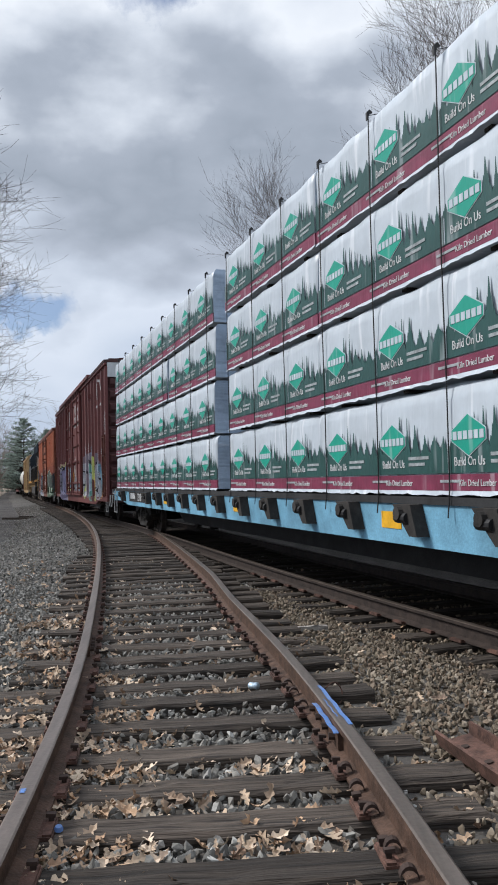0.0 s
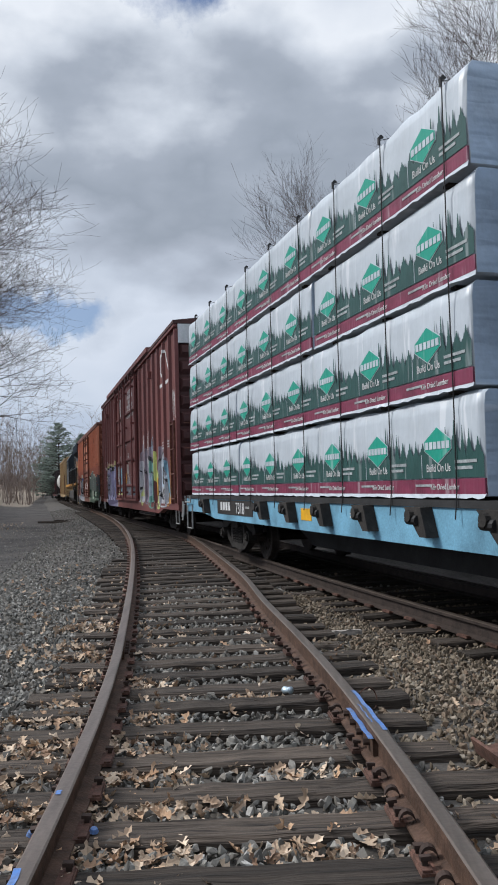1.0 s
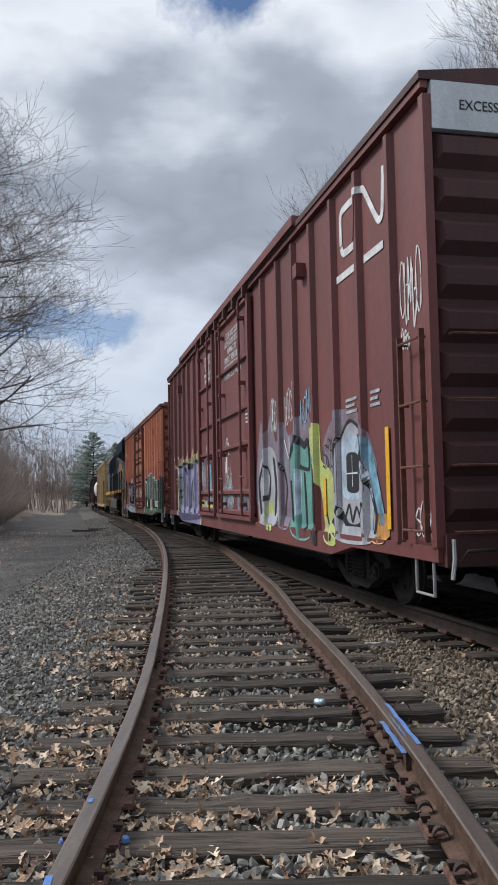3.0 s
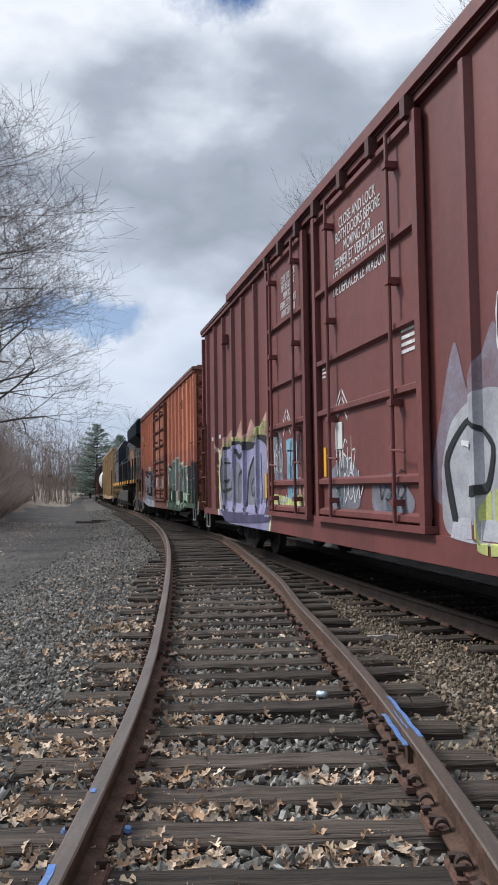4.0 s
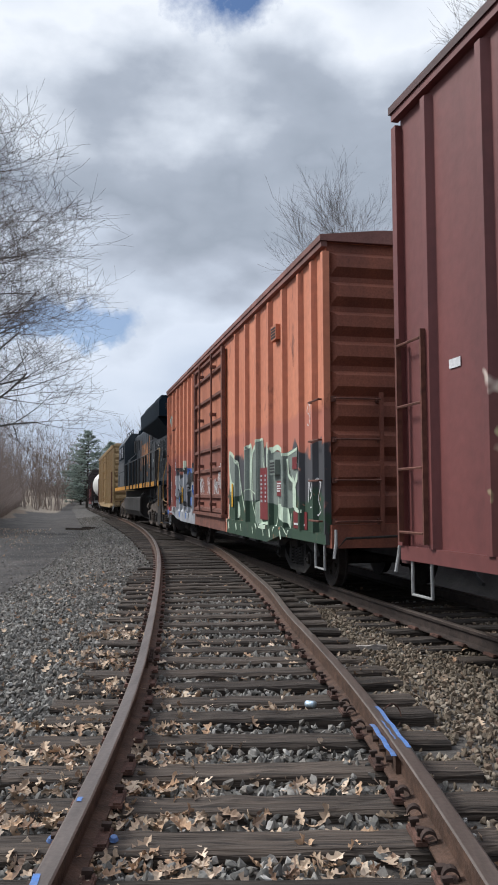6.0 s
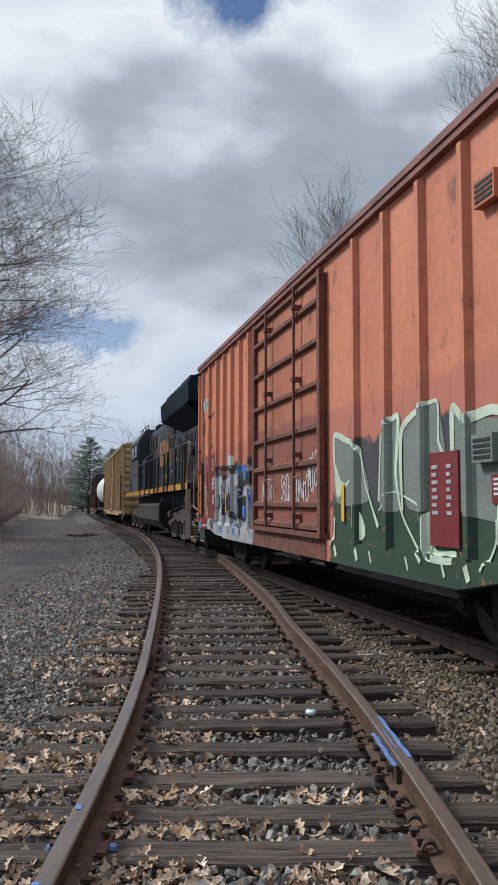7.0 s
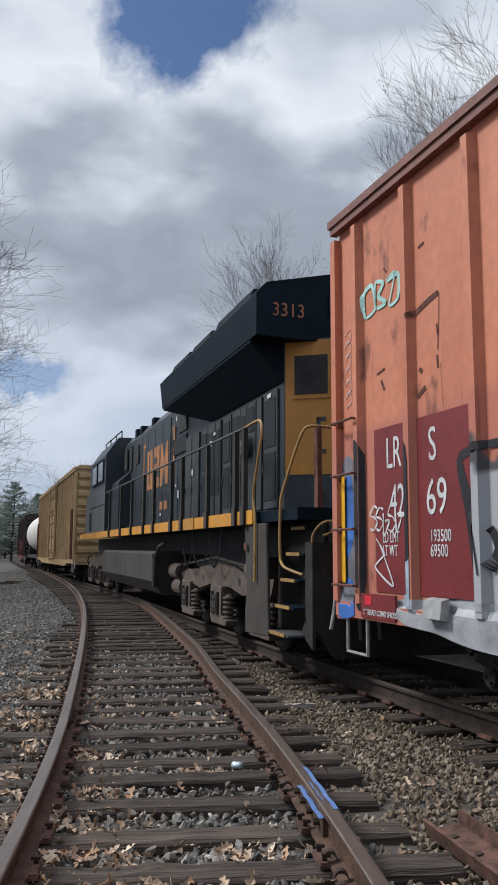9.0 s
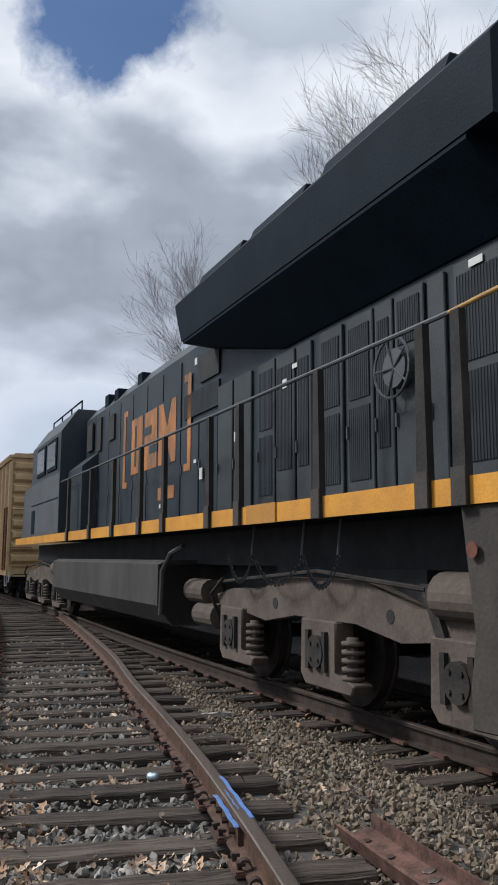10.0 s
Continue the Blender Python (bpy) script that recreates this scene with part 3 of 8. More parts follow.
def build_leaves():
    rng = np.random.RandomState(8)
    shapes = leaf_shapes(16, 5)
    spots = []

    def add(x, y, s, lift=0.0):
        spots.append((x, y, ground_z(x, y) + 0.03 + lift, s, rng.normal() * 0.55, rng.normal() * 0.55, rng.uniform(0, 6.28), rng.randint(16)))

    heaps = [(-0.55, 2.75, 0.32, 46), (-0.1, 2.75, 0.3, 24), (0.5, 2.85, 0.25, 40), (-0.5, 3.35, 0.3, 50), (0.35, 3.35, 0.25, 26), (-0.5, 3.95, 0.28, 54), (-0.55, 4.5, 0.25, 40),
             (-0.5, 5.1, 0.25, 32), (0.15, 5.65, 0.14, 20), (-0.55, 6.1, 0.2, 22), (-1.1, 3.1, 0.3, 40), (-1.05, 3.8, 0.28, 46), (-1.1, 4.6, 0.28, 40), (-1.05, 5.5, 0.25, 34), (-1.05, 6.4, 0.25, 28),
             (-1.0, 7.3, 0.25, 26), (-1.6, 3.2, 0.35, 20), (0.45, 4.4, 0.2, 10), (-0.9, 8.6, 0.3, 22), (0.6, 8.4, 0.2, 10), (1.1, 3.6, 0.3, 8), (-0.3, 8.0, 0.4, 14), (-1.0, 10.5, 0.4, 24), (0.3, 3.8, 0.5, 12), (-1.55, 4.3, 0.35, 26), (-1.45, 5.2, 0.3, 22), (-1.3, 7.6, 0.35, 26), (-1.25, 8.8, 0.35, 22)]
    for u, y, r, n in heaps:
        for _ in range(int(n * 4.2)):
            yy = y + rng.normal() * r * 0.6
            # they lie in the hollows between ties
            if min(abs(yy - q) for q in TIE_Y[:24]) < 0.12 and rng.uniform() < 0.86:
                continue
            add(near_x(yy) + u + rng.normal() * r * 0.75, yy, rng.uniform(0.045, 0.11), rng.uniform(-0.01, 0.04))
    for _ in range(900):
        y = 2.3 + 14 * rng.uniform() ** 1.3
        u = rng.normal() * 1.2 - 0.5
        if u < -3 or u > 3 or abs(abs(u) - HG) < 0.08:
            continue
        add(near_x(y) + u, y, rng.uniform(0.05, 0.11), 0.012)
    for _ in range(2600):
        y = 9 + 36 * rng.uniform()
        u = -4.8 - 6.5 * rng.uniform() ** 0.55
        add(near_x(y) + u, y, rng.uniform(0.06, 0.11), -0.015)
    scatter("fallen_leaves", spots, shapes, M_LEAF, "dry tan and brown fallen oak leaves", "leaves")


build_leaves()


# ================= trees =================
M_BARK = material("grey_bark", (0.075, 0.066, 0.058), 0.95, vary=0.4, scale=3, color2=(0.04, 0.035, 0.03), bump=0.6, bump_scale=20, streak=(3, 3, 0.6))
M_TWIG = material("brown_twigs", (0.095, 0.075, 0.064), 0.95, vary=0.3, scale=2)
M_BRUSH = island_material("dry_brush", [(0.16, 0.125, 0.105), (0.24, 0.195, 0.17), (0.20, 0.15, 0.125), (0.30, 0.255, 0.23)], 0.95)
# needle green with the pallor of distant haze mixed in
M_PINE = island_material("hazy_pine_needles", [(0.19, 0.225, 0.20), (0.235, 0.285, 0.235), (0.21, 0.255, 0.215), (0.27, 0.315, 0.265)], 0.8)


def limb(V, F, p0, p1, r0, r1, sides):
    d = (p1 - p0)
    if d.length < 1e-5:
        return
    q = d.to_track_quat("Z", "X")
    base = len(V)
    for p, r in ((p0, r0), (p1, r1)):
        for k in range(sides):
            a = 2 * math.pi * k / sides
            V.append(p + q @ Vector((math.cos(a) * r, math.sin(a) * r, 0)))
    for k in range(sides):
        F.append((base + k, base + (k + 1) % sides, base + sides + (k + 1) % sides, base + sides + k))


def grow(rng, wood, twig, p, d, length, r, depth, spread, droop, sides=6, thin=0.006):
    """A limb in bent pieces, with side limbs along it; thin ones go to the twigs."""
    n = 4 if depth > 1 else 3
    V, F = wood if r > 0.022 else twig
    for i in range(n):
        bend = Vector((rng.uniform(-1, 1), rng.uniform(-1, 1), rng.uniform(-0.6, 0.8) - droop)) * 0.17
        d = (d + bend).normalized()
        q = p + d * (length / n)
        r = max(r, thin)
        r1 = max(r * (0.84 if depth else 0.6), thin * 0.7)
        limb(V, F, p, q, r, r1, sides if r > 0.05 else 4 if r > 0.02 else 3)
        if depth > 0 and (i > 0 or depth < 3):
            for _ in range(2 if depth < 3 else 1 + (i > 1)):
                side = Vector((rng.uniform(-1, 1), rng.uniform(-1, 1), rng.uniform(-0.4, 0.7)))
                dd = (d * (1 - spread) + side.normalized() * spread).normalized()
                grow(rng, wood, twig, q, dd, length * rng.uniform(0.5, 0.72), r1 * rng.uniform(0.45, 0.62), depth - 1, spread, droop, sides, thin)
        p, r = q, r1


def mesh_of(name, VF, mat, parent):
    V, F = VF
    me = bpy.data.meshes.new(name)
    me.from_pydata([tuple(v) for v in V], [], F)
    me.materials.append(mat)
    ob = new(name, me)
    ob.parent = parent
    return ob


def bare_tree(seed, height, lean=(0, 0), label="tall leafless tree with fine grey twigs", spread=0.5, depth=4, r=None, low=0.4, reach=1.0):
    rng = random.Random(seed)
    root = tagged(new("bare_tree"), label, "tree", "bare trees")
    wood, twig = ([], []), ([], [])
    p, d = Vector((0, 0, -0.3)), Vector((lean[0], lean[1], 1)).normalized()
    n, r = 7, r or height * 0.014
    for i in range(n):
        d = (d + Vector((rng.uniform(-1, 1), rng.uniform(-1, 1), 0)) * 0.06).normalized()
        q = p + d * height * 0.78 / n
        r1 = r * 0.84
        limb(*wood, p, q, r, r1, 8)
        if i / n >= low:
            for _ in range(2 if i < 4 else 3):
                a = rng.uniform(0, 6.28)
                dd = (Vector((math.cos(a), math.sin(a), rng.uniform(0.5, 1.5)))).normalized()
                grow(rng, wood, twig, q, dd, height * reach * rng.uniform(0.22, 0.34), r1 * 0.42, depth - 1, spread, -0.05, thin=0.0052)
        p, r = q, r1
    grow(rng, wood, twig, p, d, height * 0.2, r * 0.6, depth - 1, spread, 0.0, thin=0.0052)
    mesh_of("trunk", wood, M_BARK, root)
    mesh_of("crown", twig, M_TWIG, root)
    return root


def reaching_tree(seed):
    """The oak at the road's edge, whose long limbs reach over the road."""
    rng = random.Random(seed)
    root = tagged(new("bare_tree"), "large leafless oak with long limbs over the dirt road", "tree", "bare trees")
    wood, twig = ([], []), ([], [])
    p, r = Vector((0, 0, -0.3)), 0.32
    for i in range(8):
        q = p + Vector((rng.uniform(-0.15, 0.15), rng.uniform(-0.15, 0.15), 1.75))
        limb(*wood, p, q, r, r * 0.9, 9)
        r *= 0.9
        if i >= 2:
            for k in range(2):
                dd = Vector((rng.uniform(0.6, 1.0), rng.uniform(-0.6, 0.6), rng.uniform(-0.05, 0.4))).normalized()
                grow(rng, wood, twig, q, dd, rng.uniform(4.0, 5.6) * (1.12 - i * 0.045), r * 0.36, 3, 0.58, -0.03)
            dd = Vector((rng.uniform(-1, 0.2), rng.uniform(-1, 1), 0.4)).normalized()
            grow(rng, wood, twig, q, dd, 4.0, r * 0.4, 2, 0.5, 0.0)
        p = q
    grow(rng, wood, twig, p, Vector((0.2, 0, 1)), 2.6, r * 0.7, 3, 0.5, 0.0)
    mesh_of("trunk", wood, M_BARK, root)
    mesh_of("crown", twig, M_TWIG, root)
    return root


def build_trees():
    rng = random.Random(12)
    oak = reaching_tree(5)
    oak.matrix_basis = pose(-16.6, 30.0, ground_z(-16.6, 30.0))
    copy_thing(oak, pose(-18.5, 40.0, ground_z(-18.5, 40.0), 0, 0, 25))
    t1, t2, t3 = bare_tree(21, 16.0, reach=0.85, r=0.14, spread=0.36), bare_tree(33, 18.0, (0.02, 0.0), reach=0.8, r=0.16, spread=0.36), bare_tree(45, 17.0, (0.0, 0.02), reach=0.8, r=0.16, spread=0.36)
    spots = [(t1, 3.6, 49, 0, 17), (t2, 11.2, 28.5, 40, 20), (t3, 7.4, 36.5, 90, 20)]
    for ob, x, y, a, h in spots:
        ob.matrix_basis = pose(x, y, ground_z(x, y), 0, 0, a)
    more = [(t2, 19.5, 33, 160), (t1, 22, 44, 75), (t1, 27, 38, 300), 
            (t2, -46, 92, 200), (t1, -52, 78, 10), (t2, -66, 120, 90)]
    for ob, x, y, a in more:
        copy_thing(ob, pose(x, y, ground_z(x, y) - 0.2, 0, 0, a))
    # the wood behind: thin saplings and brush, too many to count
    V, F = [], []
    for _ in range(3600):
        k = rng.random()
        y = 38 + 90 * rng.random() ** 1.1
        x = near_x(min(y, 140)) - 9.5 - (y - 38) * 0.03 - 26 * rng.random() ** 1.4
        h = rng.uniform(1.2, 4.5) if k < 0.7 else rng.uniform(5, 9.5)
        p = Vector((x, y, ground_z(x, y) - 0.1))
        d = Vector((rng.uniform(-0.2, 0.2), rng.uniform(-0.2, 0.2), 1)).normalized()
        r = 0.01 + 0.0028 * h
        for i in range(3):
            d = (d + Vector((rng.uniform(-1, 1), rng.uniform(-1, 1), 0)) * 0.12).normalized()
            q = p + d * h / 3
            limb(V, F, p, q, r, r * 0.65, 3)
            for _k in range(4):
                dd = (d + Vector((rng.uniform(-1, 1), rng.uniform(-1, 1), rng.uniform(-0.2, 0.6))) * 0.9).normalized()
                e = q + dd * h * rng.uniform(0.12, 0.3)
                limb(V, F, q, e, r * 0.45, r * 0.15, 3)
                for _j in range(2):
                    d3 = (dd + Vector((rng.uniform(-1, 1), rng.uniform(-1, 1), rng.uniform(-0.4, 0.8))) * 0.8).normalized()
                    m = q + (e - q) * rng.uniform(0.4, 1.0)
                    limb(V, F, m, m + d3 * h * 0.14, r * 0.25, r * 0.12, 3)
            p, r = q, r * 0.65
    # low shrubs: fans of thin arching twigs
    for _ in range(4200):
        y = 36 + 95 * rng.random() ** 1.25
        x = near_x(min(y, 140)) - 9.0 - (y - 38) * 0.035 - 22 * rng.random() ** 1.8
        z, h = ground_z(x, y) - 0.1, rng.uniform(0.8, 2.6) * (1.0 + 0.6 * (rng.random() < 0.25))
        for _k in range(9):
            a = rng.uniform(0, 6.28)
            d = Vector((math.cos(a) * 0.5, math.sin(a) * 0.5, 1)).normalized()
            p = Vector((x + rng.uniform(-0.3, 0.3), y + rng.uniform(-0.3, 0.3), z))
            q = p + d * h * rng.uniform(0.4, 0.7)
            d2 = (d + Vector((math.cos(a), math.sin(a), rng.uniform(-0.6, 0.3))) * 0.6).normalized()
            limb(V, F, p, q, 0.013, 0.010, 3)
            limb(V, F, q, q + d2 * h * rng.uniform(0.25, 0.5), 0.010, 0.004, 3)
            d3 = (d + Vector((rng.uniform(-1, 1), rng.uniform(-1, 1), 0.2))).normalized()
            limb(V, F, q, q + d3 * h * rng.uniform(0.2, 0.4), 0.008, 0.004, 3)
    me = bpy.data.meshes.new("brushwood")
    me.from_pydata([tuple(v) for v in V], [], F)
    me.materials.append(M_BRUSH)
    tagged(new("brushwood", me), "dense dry leafless brush and saplings", "brush", kind="stuff")
    # distant wood that closes the place, left, ahead and right
    V, F = [], []
    for _ in range(4200):
        a = rng.random()
        if a < 0.55:
            y = rng.uniform(105, 190)
            x = -0.29 * y + rng.uniform(-75, 30)
            if abs(x - train_x(min(y, 135))) < 5:
                continue
        else:
            y = rng.uniform(-20, 150)
            x = train_x(min(y, 130)) + rng.uniform(16, 60)
        h = rng.uniform(6, 13) if a < 0.55 else rng.uniform(3, 8)
        p = Vector((x, y, -0.4))
        d = Vector((rng.uniform(-0.15, 0.15), rng.uniform(-0.15, 0.15), 1)).normalized()
        r = 0.02 + 0.0045 * h
        for i in range(3):
            d = (d + Vector((rng.uniform(-1, 1), rng.uniform(-1, 1), 0)) * 0.1).normalized()
            q = p + d * h / 3
            limb(V, F, p, q, r, r * 0.6, 3)
            for _k in range(9):
                dd = (d + Vector((rng.uniform(-1, 1), rng.uniform(-1, 1), rng.uniform(-0.2, 0.6)))).normalized()
                limb(V, F, q, q + dd * h * rng.uniform(0.1, 0.26), r * 0.5, r * 0.12, 3)
            p, r = q, r * 0.6
    me = bpy.data.meshes.new("far_wood")
    me.from_pydata([tuple(v) for v in V], [], F)
    me.materials.append(M_BRUSH)
    tagged(new("far_wood", me), "far leafless wood along the railway line", "wood", kind="stuff")


def pine(seed, height):
    rng = random.Random(seed)
    root = tagged(new("pine_tree"), "haze-paled green pine with ragged tiers of branches", "tree", "pines")
    wood = ([], [])
    limb(*wood, Vector((0, 0, -0.4)), Vector((0.2, 0.1, height * 0.97)), height * 0.02, 0.03, 7)
    V, F = [], []
    z = height * 0.12
    while z < height:
        k = 1 - z / height
        for _ in range(6):
            a = rng.uniform(0, 6.28)
            L = (0.45 + height * 0.31 * min(1.0, 2.4 * k) * min(1.0, 0.55 + 2 * (1 - k))) * rng.uniform(0.6, 1.15)
            d = Vector((math.cos(a), math.sin(a), rng.uniform(0.0, 0.35)))
            p0 = Vector((0.2 * z / height, 0.1 * z / height, z))
            limb(*wood, p0, p0 + d * L, 0.04 + 0.03 * k, 0.01, 4)
            for j in range(int(14 + 14 * k)):
                f = rng.uniform(0.25, 1.05)
                c = p0 + d * L * f + Vector((rng.uniform(-1, 1), rng.uniform(-1, 1), rng.uniform(-0.5, 0.7))) * 0.22
                for _q in range(3):
                    e = Vector((rng.uniform(-1, 1), rng.uniform(-1, 1), rng.uniform(-0.3, 0.9))).normalized() * rng.uniform(0.2, 0.42)
                    limb(V, F, c, c + e, 0.05, 0.01, 3)
        z += height * 0.035
    mesh_of("trunk", wood, M_BARK, root)
    mesh_of("crown", (V, F), M_PINE, root)
    return root


build_trees()
for px_, py_, h_, a_ in ((-34.6, 128, 12.4, 0), (-32.6, 135, 11.0, 1), (-39.5, 142, 10.0, 2), (-19.5, 44.5, 2.6, 3)):
    pt = pine(60 + a_, h_)
    pt.matrix_basis = pose(px_, py_, -0.3)


# ================= small things on the ground =================
def build_loose():
    # a rusty steel channel lying open side up between the tracks
    root = tagged(new("steel_channel"), "rusty drilled steel channel lying open on the ballast", "channel")
    single_ = bmesh.new()
    prism_pts = [(-0.10, 0.0), (0.10, 0.0), (0.113, 0.085), (0.097, 0.09), (0.084, 0.022), (-0.084, 0.022), (-0.097, 0.09), (-0.113, 0.085)]
    k = len(prism_pts)
    rings = [[single_.verts.new((x, y, z + 0.004 * math.sin(y * 3))) for x, z in prism_pts] for y in (0.0, -0.6, -1.3, -2.0, -2.6)]
    for r0, r1 in zip(rings, rings[1:]):
        for j in range(k):
            single_.faces.new((r0[j], r0[(j + 1) % k], r1[(j + 1) % k], r1[j]))
    single_.faces.new(rings[0]), single_.faces.new(rings[-1][::-1])
    part("channel_web", single_, M_PLATE, root)
    for yy in (-0.16, -0.42, -0.9):
        bm = bmesh.new()
        bmesh.ops.create_cone(bm, cap_ends=True, segments=12, radius1=0.024, radius2=0.024, depth=0.008, matrix=pose(-0.02, yy, 0.024))
        part("bolt_hole", bm, M_SPIKE, root, "dark bolt hole")
    for yy, sx in ((-0.68, 0.05), (-0.78, 0.02)):
        bm = bmesh.new()
        bmesh.ops.create_icosphere(bm, subdivisions=1, radius=0.03, matrix=pose(sx, yy, 0.024) @ Matrix.Diagonal((1.3, 0.9, 0.15, 1)))
        part("white_splash", bm, M_RAILTOP, root, "pale splash on the rust")
    root.matrix_basis = pose(1.13, 4.56, -0.02, -1, -10, 11)
    # crumpled drink can
    bm = bmesh.new()
    bmesh.ops.create_cone(bm, cap_ends=True, segments=12, radius1=0.033, radius2=0.033, depth=0.11)
    bmesh.ops.subdivide_edges(bm, edges=[e for e in bm.edges if abs(e.verts[0].co.z - e.verts[1].co.z) > 0.05], cuts=4)
    for v in bm.verts:
        f = 1 - 0.35 * math.exp(-(v.co.z / 0.025) ** 2) * (0.6 + 0.4 * math.sin(3 * math.atan2(v.co.y, v.co.x)))
        v.co.x, v.co.y = v.co.x * f, v.co.y * f
    bmesh.ops.scale(bm, vec=(0.75, 0.75, 0.75), verts=bm.verts)
    can = finish("drink_can", bm, material("pale_blue_can", (0.55, 0.68, 0.78), 0.35, 0.5, 0.3, 18), smooth=True)
    tagged(can, "crushed pale blue drink can lying on the ballast", "can")
    can.matrix_basis = pose(0.03, 5.83, 0.0, 80, 20, 30)
    # grey weathered board by the main track
    bm = bmesh.new()
    rng = random.Random(2)
    n = 10
    rows = []
    for i in range(n + 1):
        x = -0.22 + 0.44 * i / n
        w = 0.045 * (1 - 0.5 * abs(i / n - 0.45)) + rng.uniform(-0.008, 0.008)
        rows.append([bm.verts.new((x, -w, 0)), bm.verts.new((x, w, 0)), bm.verts.new((x, w * 0.8, 0.045)), bm.verts.new((x, -w * 0.8, 0.05 + rng.uniform(-0.01, 0.01)))])
    for a, b in zip(rows, rows[1:]):
        for j in range(4):
            bm.faces.new((a[j], a[(j + 1) % 4], b[(j + 1) % 4], b[j]))
    bm.faces.new(rows[0]), bm.faces.new(rows[-1][::-1])
    wood = finish("wood_scrap", bm, material("silver_wood", (0.30, 0.27, 0.24), 0.9, vary=0.4, scale=10, streak=(0.3, 4, 4)))
    tagged(wood, "splintered grey scrap of tie wood on the stones", "wood scrap")
    wood.matrix_basis = pose(0.58, 8.2, -0.06, 0, 0, 12)
    # wire ring beside the painted joint
    bm = bmesh.new()
    prev = None
    for k in range(21):
        a = 2 * math.pi * k / 20 * 0.92
        c = Vector((0.075 * math.cos(a), 0.02 * math.sin(a * 2), 0.075 + 0.075 * math.sin(a)))
        ring = [bm.verts.new(c + Vector((0.005 * math.cos(b) * math.cos(a), 0.005 * math.sin(b), 0.005 * math.cos(b) * math.sin(a)))) for b in (0, 1.57, 3.14, 4.71)]
        if prev:
            for j in range(4):
                bm.faces.new((prev[j], prev[(j + 1) % 4], ring[(j + 1) % 4], ring[j]))
        prev = ring
    wire = finish("wire_loop", bm, M_PLATE)
    tagged(wire, "loop of rusty wire standing beside the rail", "wire")
    wire.matrix_basis = pose(0.54, 5.5, -0.06, 0, 10, 20)
    # dark clod and boards by the road
    rng = random.Random(6)
    bm = bmesh.new()
    bmesh.ops.create_icosphere(bm, subdivisions=2, radius=0.12)
    for v in bm.verts:
        v.co *= 1 + 0.6 * noise.noise(v.co * 9)
        v.co.z *= 0.6
    clod = finish("dirt_clod", bm, material("dark_clod", (0.035, 0.032, 0.03), 0.95, vary=0.3, scale=12))
    tagged(clod, "dark lump of broken wood on the gravel", "debris")
    clod.matrix_basis = pose(-3.14, 9.65, -0.17, 0, 0, 30)
    boards = tagged(new("switch_timber"), "dark switch timbers and rods lying beside the track", "timber")
    for k, (x0, y0, a, L) in enumerate(((0, 0, 70, 1.5), (0.5, 1.2, 78, 1.3), (1.1, 2.0, 100, 0.7))):
        bm = bmesh.new()
        block(bm, -0.09, 0.09, -L, L, 0.0, 0.14)
        bmesh.ops.transform(bm, matrix=pose(x0, y0, 0.02 * k, 0, 0, a), verts=bm.verts)
        part("timber", bm, M_TIE, boards)
    boards.matrix_basis = pose(-11.6, 43.5, -0.27)


build_loose()


